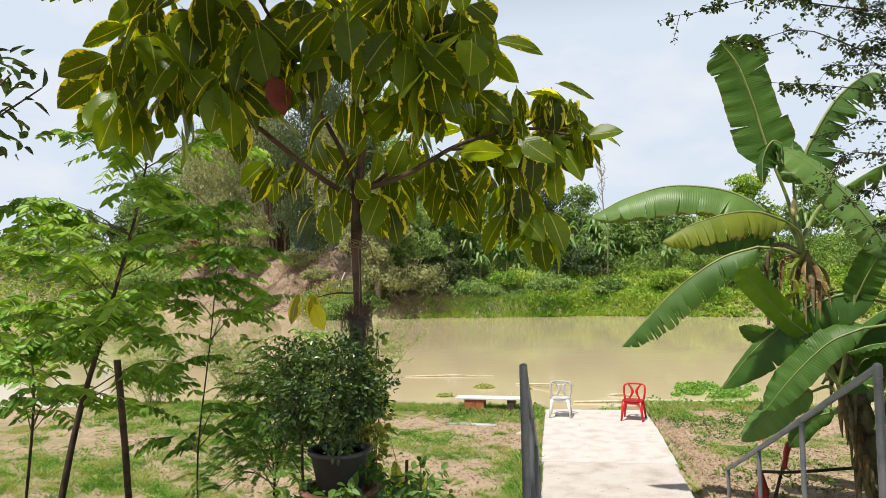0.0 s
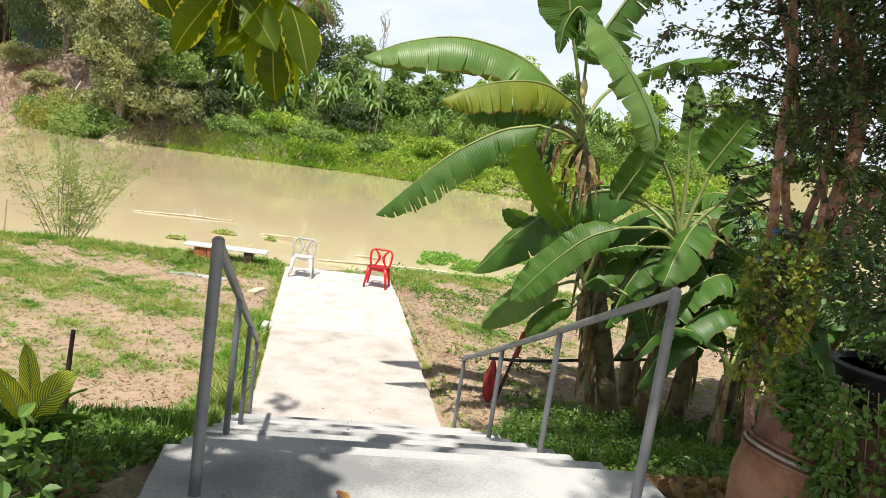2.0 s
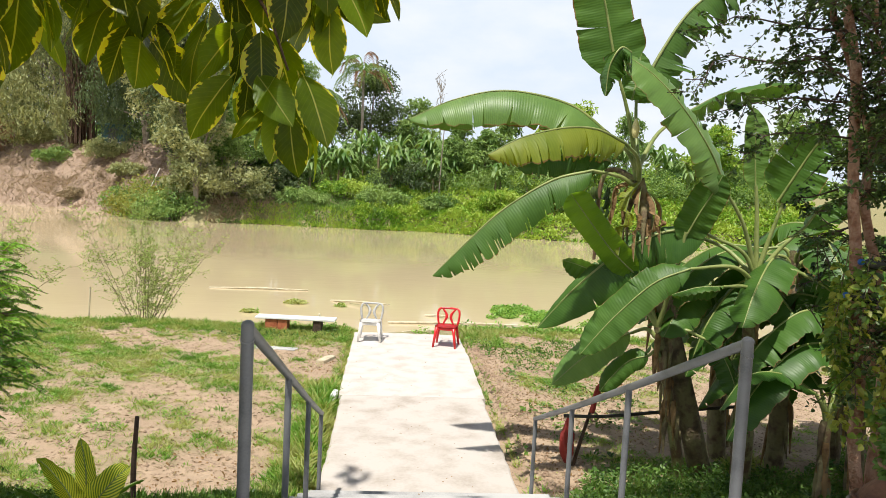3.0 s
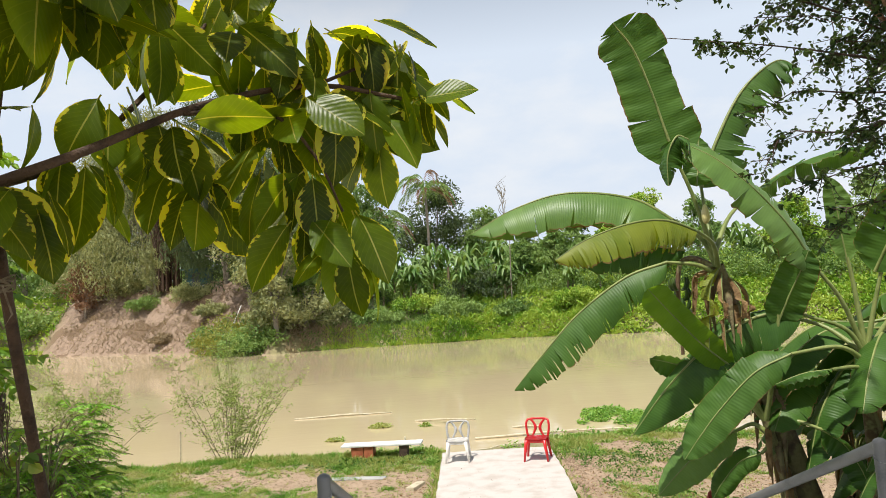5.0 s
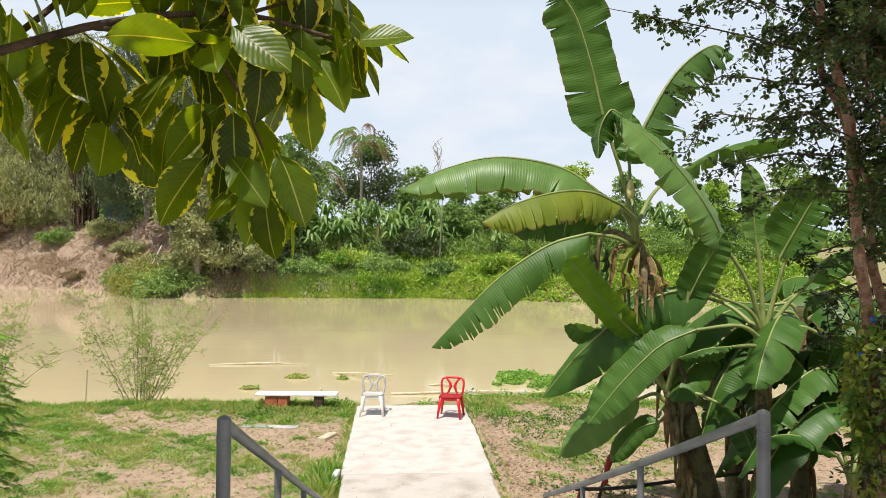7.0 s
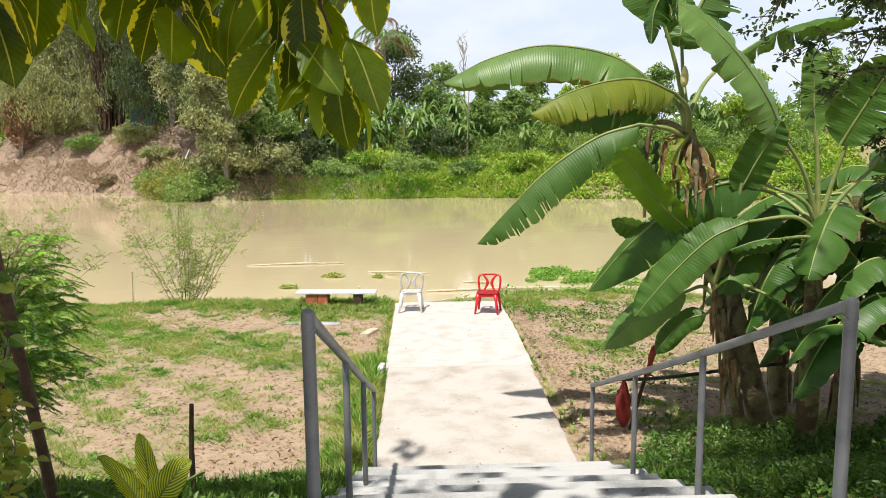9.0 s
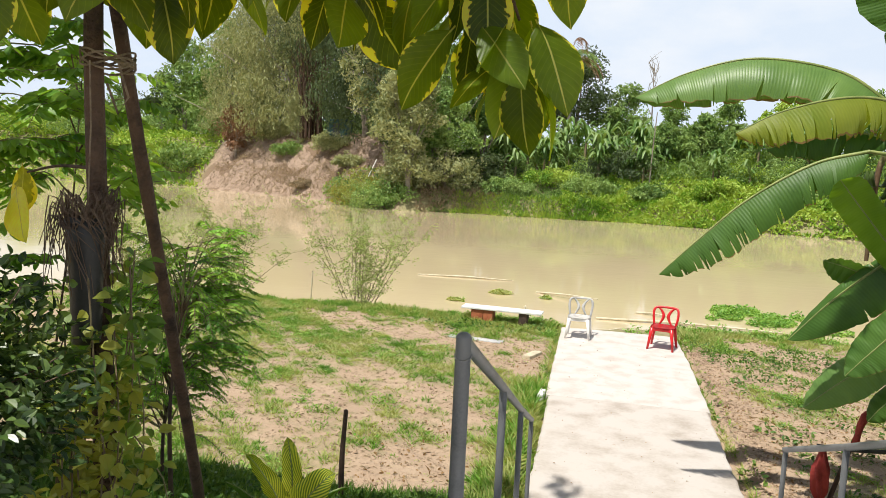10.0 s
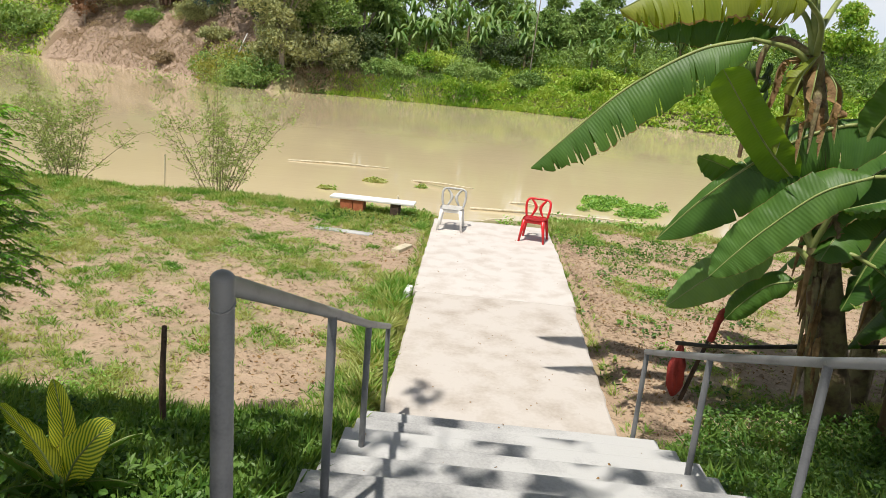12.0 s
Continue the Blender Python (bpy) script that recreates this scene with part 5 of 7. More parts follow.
for k in range(130):
    a, r = rng.uniform(0, 6.28), rng.uniform(0.035, 0.085)
    p = Vector((0.035 * math.cos(a), 0.035 * math.sin(a), 0.27))
    q = Vector((r * math.cos(a + 0.6), r * math.sin(a + 0.6), 0.30 + rng.uniform(-0.02, 0.08)))
    e = Vector((r * 1.15 * math.cos(a + 1.4), r * 1.15 * math.sin(a + 1.4), rng.uniform(0.12, 0.30)))
    lines.append((curve_points([p, q, e], 6), [0.002, 0.0015, 0.0008]))
tubes("root_mass", lines, BARK, basket, "tangle of dry brown roots", sides=5)


def vine(name, label, strands, leaf_len, material, seed, density=60, stem=True, group=""):
    """Climbing or hanging stems with small leaves along them."""
    g = random.Random(seed)
    root = thing(name, label, "climbing plant", group, tuple(strands[0][0]))
    o = Vector(strands[0][0])
    P, D, L = [], [], []
    lines = []
    for s in strands:
        pts = [p - o for p in curve_points(s, 12)]
        lines.append((pts, [0.0025, 0.002, 0.001]))
        length = sum((b - a).length for a, b in zip(pts, pts[1:]))
        for _ in range(int(length * density)):
            t = g.uniform(0, 11.99)
            p = pts[int(t)].lerp(pts[int(t) + 1], t % 1)
            d = Vector((g.uniform(-1, 1), g.uniform(-1, 1), g.uniform(-0.9, 0.3))).normalized()
            P.append(p + d * g.uniform(0.01, 0.05))
            D.append(d)
            L.append(leaf_len * g.uniform(0.6, 1.25))
    tubes("stem_frame", lines, STEMBROWN, root, sides=5)
    L = np.array(L)
    child("foliage", leaf_cloud("foliage", P, D, L, L * 0.8, material, seed, oval=True), root)
    return root


rng = random.Random(9)
strands = []
for k in range(16):
    a = rng.uniform(0, 6.28)
    r = rng.uniform(0.05, 0.10)
    x0, y0 = -1.73 + r * math.cos(a), -4.2 + r * math.sin(a)
    z0 = rng.uniform(2.15, 2.66)
    strands.append([Vector((x0, y0, z0)), Vector((x0 + rng.uniform(-0.05, 0.08), y0 - 0.03, z0 - 0.35)), Vector((-1.70 + rng.uniform(-0.1, 0.12), -4.2 + rng.uniform(-0.1, 0.1), z0 - 0.75)), Vector((-1.72 + rng.uniform(-0.12, 0.12), -4.18 + rng.uniform(-0.1, 0.1), rng.uniform(1.2, 1.5)))])
vine("trunk_vine", "leafy yellow-green vine hanging round the fig trunk", strands, 0.040, IVY, 14, 75)


def bush(name, label, category, centre, radii, count, leaf, material, seed, twigs=40, base=None, twig_material=BARK, hollow=0.55, group=""):
    """A rounded shrub: twigs that fan out from the base and many small leaves, thinner inside."""
    g = np.random.default_rng(seed)
    root = thing(name, label, category, group, base or centre)
    o = Vector(base or centre)
    c, R = np.array(centre) - np.array(o), np.array(radii)
    d = g.normal(size=(count, 3))
    d /= np.linalg.norm(d, axis=1, keepdims=True)
    lump = 1 + 0.16 * np.sin(d[:, 0] * 7 + seed) + 0.14 * np.sin(d[:, 1] * 9 + 2 * seed) + 0.1 * np.sin(d[:, 2] * 11)
    rr = (hollow + (1.05 - hollow) * g.random(count) ** 0.6) * lump
    P = c + d * R * rr[:, None]
    L = leaf * g.uniform(0.6, 1.3, count)
    child("foliage", leaf_cloud("foliage", P, d * 0.7 + g.normal(size=(count, 3)) * 0.6, L, L * 0.6, material, seed, oval=True), root)
    lines = []
    for k in range(twigs):
        e = Vector(c + d[k] * R * rr[k])
        lines.append((curve_points([Vector((0, 0, 0)) if base else Vector(c) - Vector((0, 0, R[2])), Vector(c) * 0.5 + e * 0.3, e], 6), [leaf * 0.16, leaf * 0.10, leaf * 0.05]))
    tubes("twig_frame", lines, twig_material, root, sides=5)
    return root


def clay_jar(name, x, y, h, r, label, z=None):
    root = thing(name, label, "clay jar", "clay jars at the head of the steps", (x, y, 1.25 if z is None else z))
    prof = [(r * 0.55, 0), (r * 0.62, 0.02), (r * 0.85, h * 0.25), (r, h * 0.52), (r * 0.96, h * 0.68), (r * 0.80, h * 0.82), (r * 0.62, h * 0.90), (r * 0.58, h * 0.95), (r * 0.70, h * 0.985), (r * 0.70, h), (r * 0.56, h), (r * 0.5, h * 0.9)]
    body = part("body", revolve(prof, 36), TERRACOTTA, root)
    for zz, rr in ((0.70, 0.965), (0.735, 0.945), (0.77, 0.90)):
        ring = [Vector((r * rr * math.cos(a), r * rr * math.sin(a), h * zz)) for a in np.linspace(0, 2 * math.pi, 40)]
        tube("band", ring, 0.008, PALEBARK if zz == 0.735 else TERRACOTTA, body, "raised pale band", sides=6)
    return root


def planter(name, x, y, z, r, h, label):
    root = thing(name, label, "plant pot", "black planters", (x, y, z))
    part("pot", revolve([(r * 0.68, 0), (r * 0.72, 0.01), (r * 0.93, h * 0.86), (r * 1.02, h * 0.88), (r * 1.04, h), (r * 0.93, h), (r * 0.90, h * 0.86)], 32), BLACKPOT, root)
    bm = bmesh.new()
    bmesh.ops.create_circle(bm, cap_ends=True, segments=24, radius=r * 0.91)
    for v in bm.verts:
        v.co.z = h * 0.86
    part("soil", bm, SOIL, root)
    return root


clay_jar("clay_jar", -1.75, -4.58, 0.66, 0.27, "terracotta jar overgrown with creeping leaves")
planter("planter", -1.75, -4.58, 1.90, 0.142, 0.19, "black plastic pot holding a clipped shrub")
bush("clipped_shrub", "dense dark green clipped shrub in a pot", "shrub", (-1.79, -4.60, 2.36), (0.27, 0.25, 0.235), 6200, 0.025, SMALLLEAF, 31, 60, (-1.75, -4.58, 2.06))
bush("creeper", "leafy creeper covering a clay jar", "creeper", (-1.72, -4.60, 1.62), (0.33, 0.31, 0.34), 1700, 0.055, WEED, 32, 20, (-1.72, -4.6, 1.3), hollow=0.82)
bush("creeper", "round-leaved plant beside the potted shrub", "creeper", (-1.40, -4.42, 1.74), (0.15, 0.14, 0.26), 260, 0.052, WEED, 33, 12, (-1.40, -4.42, 1.28), hollow=0.4)

# ---- pinnate saplings, canna and posts on the left slope ----


def frond_points(a, b, sag, n=10):
    a, b = Vector(a), Vector(b)
    m = (a + b) / 2 + Vector((0, 0, sag))
    return curve_points([a, m, b], n)


def pinnate_tree(name, label, trunk, radii, fronds, leaflet, material, seed, spread=2.0, pairs=12, frond_len=0.5):
    """A sapling with feathered leaves: each frond carries paired leaflets."""
    g = random.Random(seed)
    root = thing(name, label, "sapling", "saplings on the slope", trunk[0])
    o = Vector(trunk[0])
    tp = [p - o for p in curve_points(trunk, 20)]
    tube("trunk", tp, radii, DARKWOOD, root, sides=8)
    lines, P, D, L = [], [], [], []
    for k in range(fronds):
        t = g.uniform(6, 19.9)
        s = tp[int(t)].lerp(tp[min(20, int(t) + 1)], t % 1)
        a = g.uniform(0, 6.28)
        reach = spread * g.uniform(0.35, 1.0) * (1.15 - 0.5 * t / 20)
        e = s + Vector((math.cos(a) * reach, math.sin(a) * reach, g.uniform(-0.1, 0.45)))
        br = frond_points(s, e, 0.15, 8)
        lines.append((br, [0.007, 0.004, 0.002]))
        for m in range(3 + int(reach * 4)):
            q = g.uniform(2, 7.9)
            p0 = br[int(q)].lerp(br[int(q) + 1], q % 1)
            b = a + g.uniform(-1.3, 1.3)
            ln = frond_len * g.uniform(0.6, 1.1)
            p1 = p0 + Vector((math.cos(b) * ln, math.sin(b) * ln, g.uniform(-0.35, 0.05) * ln * 1.6))
            fr = frond_points(p0, p1, 0.05, 6)
            lines.append((fr, [0.003, 0.0015]))
            w = (p1 - p0).normalized()
            sd = w.cross(Vector((0, 0, 1))).normalized()
            for i in range(pairs):
                u = 0.6 + 5.3 * i / pairs
                c = fr[int(u)].lerp(fr[int(u) + 1], u % 1)
                for sg in (-1, 1):
                    P.append(c)
                    D.append(sd * sg + w * 0.45 + Vector((0, 0, g.uniform(-0.5, -0.1))))
                    L.append(leaflet * g.uniform(0.75, 1.2) * (1.1 - 0.45 * i / pairs))
    tubes("branch_frame", lines, STEMGREEN, root, sides=4)
    L = np.array(L)
    child("foliage", leaf_cloud("foliage", P, D, L, L * 0.42, material, seed, 0.1, True), root)
    return root


def hill(x, y, dz=0.0):
    return (x, y, float(ground_z(x, y)) + dz)


pinnate_tree("sapling", "slender pinnate sapling with a dark leaning stem", [hill(-4.95, -2.4, -0.05), (-4.75, -2.4, 1.7), (-4.5, -2.4, 2.5), (-4.25, -2.4, 3.3), (-4.1, -2.4, 3.9)], [0.032, 0.023, 0.015, 0.007], 35, 0.125, PINNATE, 51, 1.45, 7, 0.46)
pinnate_tree("sapling", "leafy young tree with drooping pinnate leaves", [hill(-5.5, -2.1, -0.05), (-5.4, -2.1, 1.9), (-5.5, -2.1, 2.6)], [0.014, 0.011, 0.006], 26, 0.12, PINNATE, 52, 1.2, 7, 0.44)
pinnate_tree("sapling", "dark feathery sapling in the shade of the fig", [hill(-3.35, -1.55, -0.05), (-3.38, -1.5, 1.0), (-3.3, -1.45, 1.6), (-3.25, -1.45, 2.0)], [0.014, 0.011, 0.005], 105, 0.036, FERNLEAF, 53, 0.65, 20, 0.34)
pinnate_tree("sapling", "light green feathery sapling", [hill(-2.75, -2.35, -0.05), (-2.8, -2.3, 1.5), (-2.75, -2.25, 2.1)], [0.016, 0.010, 0.005], 12, 0.032, PINNATE, 54, 0.35, 16, 0.26)
pinnate_tree("sapling", "young tree with bright pinnate leaves behind the fig", [hill(-3.95, -1.85, -0.05), (-3.95, -1.85, 1.4), (-3.85, -1.8, 2.4), (-3.75, -1.8, 3.4)], [0.009, 0.008, 0.006, 0.003], 16, 0.12, PINNATE, 55, 0.9, 7, 0.42)
bush("overhanging_tree", "small tree with dark leafy overhanging branches", "tree", (-4.45, -4.15, 4.02), (0.62, 0.5, 0.5), 330, 0.10, SMALLLEAF, 35, 40, hill(-5.1, -4.3), hollow=0.3)
stick = tube("cut_pole", [hill(-3.98, -2.8, -0.1), (-4.03, -2.8, 1.6), (-4.10, -2.8, 2.3)], [0.024, 0.025, 0.026], DARKBARK, sides=12, steps=14, wobble=0.04)
tagged(stick, "cut reddish brown pole stuck in the slope", "pole")
stump = tube("post", [hill(-2.21, -1.12, -0.1), hill(-2.22, -1.12, 0.35), (-2.20, -1.12, 1.15)], [0.019, 0.020, 0.015], DARKWOOD, sides=9, steps=10, wobble=0.1)
tagged(stump, "short dark weathered post in the weeds", "post")


def canna(x, y, label):
    """Broad upright striped leaves in a fan, and plain ones that lean out low."""
    root = thing("canna_plant", label, "canna plant", at=hill(x, y, 0.05))
    root.scale = (0.76, 0.76, 0.76)
    specs = (
        # base, middle, tip, width, side, striped
        ((0.03, -0.03, 0.12), (0.14, -0.05, 0.32), (0.31, -0.06, 0.50), 0.25, (0.85, -0.4, -0.55), True),
        ((-0.03, -0.01, 0.12), (-0.13, -0.03, 0.35), (-0.29, -0.05, 0.54), 0.22, (0.85, -0.4, 0.5), True),
        ((0.0, 0.03, 0.16), (-0.02, 0.05, 0.42), (-0.06, 0.06, 0.64), 0.14, (1, 0.2, 0.1), True),
        ((0.03, -0.04, 0.08), (0.22, -0.10, 0.20), (0.46, -0.16, 0.24), 0.15, (0.2, -0.6, 0.8), False),
        ((-0.04, -0.03, 0.09), (-0.20, -0.06, 0.24), (-0.40, -0.10, 0.36), 0.17, (0.5, -0.6, 0.6), False),
        ((0.0, -0.05, 0.08), (-0.07, -0.16, 0.18), (-0.16, -0.30, 0.20), 0.13, (0.9, 0.2, 0.4), False),
        ((0.03, 0.04, 0.08), (0.16, 0.12, 0.24), (0.32, 0.20, 0.30), 0.13, (0.5, -0.6, 0.6), False))
    for k, (a, b, c, w, side, striped) in enumerate(specs):
        rib = [Vector(a), Vector(a).lerp(Vector(b), 0.5) + Vector((0, 0, 0.02)), Vector(b), Vector(b).lerp(Vector(c), 0.55) + Vector((0, 0, 0.015)), Vector(c)]
        banana_blade("leaf", rib, w, CANNA_MAT if striped else BANANA, root, side, -14 if striped else 6, 0, 60 + k, n=22, blunt=0.25, ragged=0.1)
        tube("leaf_stalk", [Vector((0, 0, 0.02)), Vector(a) * 0.6, Vector(a)], [0.012, 0.009, 0.006], PETIOLE, root, sides=7, steps=5)
    tube("stem", [(0, 0, -0.03), (0, 0, 0.1), (0.01, 0, 0.2)], [0.022, 0.018, 0.012], PETIOLE, root, sides=8, steps=5)


canna(-1.93, -2.62, "canna with yellow striped upright leaves")

# ---- right-hand tree, jar and planter ----
rtree = thing("garden_tree", "old tree with twisted reddish trunks and small leaves", "tree", at=hill(2.55, -2.3))
RO = rtree.location.copy()
rng = random.Random(77)
TRUNKS = (
    ([(2.45, -2.3, 0.75), (2.42, -2.32, 1.5), (2.32, -2.3, 2.3), (2.26, -2.3, 3.0), (2.22, -2.25, 3.7), (2.08, -2.2, 4.5), (1.8, -2.2, 5.3)], 0.055),
    ([(2.55, -2.3, 0.75), (2.55, -2.3, 1.7), (2.62, -2.28, 2.4), (2.72, -2.3, 3.0), (2.62, -2.3, 3.6), (2.35, -2.2, 4.4), (2.2, -2.0, 5.4)], 0.09),
    ([(2.60, -2.35, 0.75), (2.65, -2.33, 1.9), (2.78, -2.3, 2.5), (3.05, -2.3, 3.0), (3.3, -2.3, 3.6), (3.5, -2.3, 4.5)], 0.07),
    ([(2.5, -2.25, 1.9), (2.46, -2.2, 2.5), (2.40, -2.2, 3.1), (2.30, -2.1, 3.8), (2.05, -2.0, 4.6)], 0.045),
    ([(2.62, -2.2, 2.2), (2.66, -2.2, 2.9), (2.60, -2.25, 3.5), (2.4, -2.3, 4.2), (1.9, -2.4, 5.0)], 0.045),
    ([(2.45, -2.4, 1.5), (2.60, -2.42, 2.2), (2.52, -2.40, 2.9), (2.44, -2.38, 3.4), (2.15, -2.4, 4.1)], 0.032),
)
jit = random.Random(19)
for pts, r in TRUNKS:
    fine = curve_points(pts, 12)
    pts = [p + Vector((jit.uniform(-0.05, 0.05), jit.uniform(-0.05, 0.05), 0)) * (0.3 if i < 2 else 1) for i, p in enumerate(fine)]
    tube("trunk", [Vector(p) - RO for p in pts], [r * 0.72, r * 0.64, r * 0.56, r * 0.46, r * 0.3], REDBARK, rtree, sides=10, steps=30, wobble=0.12, seed=int(r * 1000))
P, D, lines = [], [], []
SPRAYS = [((2.0, -2.3, 3.75), (1.45, -2.3, 3.68), (1.15, -2.3, 3.56)), ((1.95, -2.25, 4.1), (1.4, -2.3, 4.2), (0.75, -2.3, 4.30)), ((1.8, -2.2, 4.4), (1.2, -2.3, 4.6), (0.55, -2.3, 4.66)), ((1.6, -2.2, 4.8), (0.9, -2.3, 4.9), (0.2, -2.3, 4.85)),
          ((2.2, -2.3, 3.3), (1.75, -2.35, 3.30), (1.45, -2.4, 3.16)), ((2.2, -2.3, 3.5), (1.7, -2.3, 3.50), (1.35, -2.3, 3.36)), ((2.1, -2.3, 3.9), (1.6, -2.2, 3.95), (1.25, -2.2, 3.92))]
for k in range(120):
    t, r = TRUNKS[k % 6]
    i = rng.randrange(3, len(t)) if k % 3 else len(t) - 1
    s = Vector(t[i])
    a = rng.uniform(0, 6.28)
    ln = rng.uniform(0.35, 0.9)
    e = s + Vector((math.cos(a) * ln, math.sin(a) * ln * 0.8, rng.uniform(-0.35, 0.35)))
    SPRAYS.append((s, (s + e) / 2 + Vector((0, 0, 0.08)), e))
for k in range(90):
    s = Vector((rng.uniform(2.25, 3.6), rng.uniform(-2.7, -2.0), rng.uniform(2.2, 4.2)))
    SPRAYS.append((s, s + Vector((rng.uniform(-0.3, 0.2), rng.uniform(-0.2, 0.2), -0.1)), s + Vector((rng.uniform(-0.45, 0.25), rng.uniform(-0.3, 0.2), -0.35))))
# Unseen foliage above the view, added to shade the jars.
for k in range(60):
    s = Vector((rng.uniform(1.2, 2.6), rng.uniform(-5.8, -3.4), rng.uniform(5.2, 6.0)))
    SPRAYS.append((s, s + Vector((-0.3, 0.1, 0.1)), s + Vector((rng.uniform(-0.9, 0.4), rng.uniform(-0.5, 0.5), rng.uniform(-0.2, 0.2)))))
for k in range(300):
    s = Vector((1.65 + 1.9 * math.sqrt(rng.random()), rng.uniform(-2.9, -1.7), rng.uniform(3.5, 5.4)))
    e = s + Vector((rng.uniform(-0.5, 0.3), rng.uniform(-0.3, 0.3), rng.uniform(-0.35, 0.1)))
    SPRAYS.append((s, (s + e) / 2 + Vector((0, 0, 0.06)), e))
# Wider unseen crown, added to keep sun off jars and right-hand weeds.
for k in range(150):
    s = Vector((rng.uniform(0.3, 3.4), rng.uniform(-6.2, -1.7), rng.uniform(5.6, 6.4)))
    SPRAYS.append((s, s + Vector((-0.2, 0.1, 0.1)), s + Vector((rng.uniform(-0.6, 0.6), rng.uniform(-0.5, 0.5), rng.uniform(-0.15, 0.2)))))
# Denser unseen foliage, added to darken the jar corner.
for k in range(130):
    s = Vector((rng.uniform(0.2, 1.7), rng.uniform(-6.2, -4.5), rng.uniform(5.6, 6.3)))
    SPRAYS.append((s, s + Vector((-0.15, 0.1, 0.08)), s + Vector((rng.uniform(-0.5, 0.5), rng.uniform(-0.5, 0.5), rng.uniform(-0.15, 0.15)))))
# Unseen bough, added to carry that foliage.
SPRAYS.append(((2.2, -2.0, 5.4), (1.9, -3.6, 5.6), (1.6, -5.4, 5.6)))
for s in SPRAYS:
    bow = Vector((rng.uniform(-0.06, 0.06), rng.uniform(-0.08, 0.08), rng.uniform(-0.10, 0.02)))
    pts = [p - RO + bow * math.sin(i * 1.1) * (i / 8) for i, p in enumerate(curve_points(s, 8))]
    lines.append((pts, [0.007, 0.004, 0.002]))
    ln = (pts[-1] - pts[0]).length
    for j in range(int(ln * 24)):
        t = rng.uniform(1.5, 7.99)
        p = pts[int(t)].lerp(pts[int(t) + 1], t % 1)
        d = Vector((rng.uniform(-1, 1), rng.uniform(-1, 1), rng.uniform(-1.0, 0.35)))
        q = p + d * rng.uniform(0.06, 0.20)
        lines.append(([p, q], [0.003, 0.0015]))
        for m in range(13):
            u = rng.uniform(0.1, 1.15)
            P.append(p.lerp(q, u) + Vector((rng.gauss(0, 0.013), rng.gauss(0, 0.013), rng.gauss(0, 0.013))))
            D.append(Vector((rng.uniform(-1, 1), rng.uniform(-1, 1), rng.uniform(-0.8, 0.3))))
tubes("branch_frame", lines, DARKWOOD, rtree, sides=4)
# Larger leaves in the added unseen crown, to block more sun.
L = np.random.default_rng(5).uniform(0.018, 0.042, len(P)) * np.where(np.array([p.z for p in P]) + RO.z > 5.3, 1.7, 1.0)
child("foliage", leaf_cloud("foliage", P, D, L, L * 0.62, SMALLLEAF, 71, oval=True), rtree)

clay_jar("clay_jar", 1.40, -3.88, 0.68, 0.215, "leaning terracotta jar with raised bands", 1.27).rotation_euler = (0, radians(10), 0)
clay_jar("clay_jar", 1.84, -4.02, 0.74, 0.26, "terracotta jar under a planter")
planter("planter", 1.74, -3.98, 2.03, 0.215, 0.17, "wide dark plastic planter with a shrub")
bush("shrub", "airy small-leaved shrub in a planter", "shrub", (1.80, -3.98, 2.55), (0.40, 0.36, 0.36), 3400, 0.034, SMALLLEAF, 34, 70, (1.80, -3.98, 2.18))
strands = []
for k in range(90):
    a = rng.uniform(2.2, 5.6)
    x0, y0 = 1.75 + 0.30 * math.cos(a), -4.0 + 0.30 * math.sin(a)
    strands.append([Vector((x0 - 0.06, y0, 2.16)), Vector((x0 + 0.05 * math.cos(a), y0 + 0.05 * math.sin(a), 1.9)), Vector((x0 + rng.uniform(-0.08, 0.06), y0 - 0.02, 1.6)), Vector((x0 + rng.uniform(-0.1, 0.1), y0, 1.32))])
vine("trailing_vine", "small-leaved vine trailing over a clay jar", strands, 0.032, WEED, 15, 110)
strands = []
for k in range(14):
    a = rng.uniform(0, 6.28)
    strands.append([Vector((2.30 + 0.16 * math.cos(a), -2.45 + 0.14 * math.sin(a), rng.uniform(2.3, 2.7))), Vector((2.28 + 0.2 * math.cos(a), -2.48 + 0.16 * math.sin(a), 2.2)), Vector((2.32 + 0.15 * math.cos(a), -2.46, rng.uniform(1.5, 1.9)))])
vine("trunk_creeper", "bright creeper clinging to the reddish trunks", strands, 0.045, IVY, 16, 110)
for k, (x, y, z) in enumerate(((2.19, -2.5, 2.60), (2.12, -2.5, 2.41))):
    bt = thing("bottle", "dark bottle with a blue cap tied to the tree", "bottle", "bottles on the tree", (x, y, z))
    bt.rotation_euler = (0, radians(-84), radians(8))
    part("body", revolve([(0.02, -0.19), (0.031, -0.184), (0.032, -0.07), (0.026, -0.04), (0.013, -0.015), (0.013, 0.0)], 16), BOTTLE, bt)
    part("cap", revolve([(0.016, -0.004), (0.017, 0.0), (0.017, 0.016), (0.014, 0.019)], 16), BLUE, bt, "blue screw cap")

# ---- pole with red cloth and bag beside the path ----
pole = thing("leaning_pole", "dark leaning pole with red cloth tied on", "pole", at=hill(1.66, 1.15))
LO = pole.location.copy()
tube("shaft", [Vector((0, 0, -0.08)), Vector((0.10, 0.02, 0.30)), Vector((0.26, 0.04, 0.86))], [0.022, 0.02, 0.016], DARKWOOD, pole, sides=9, steps=12)
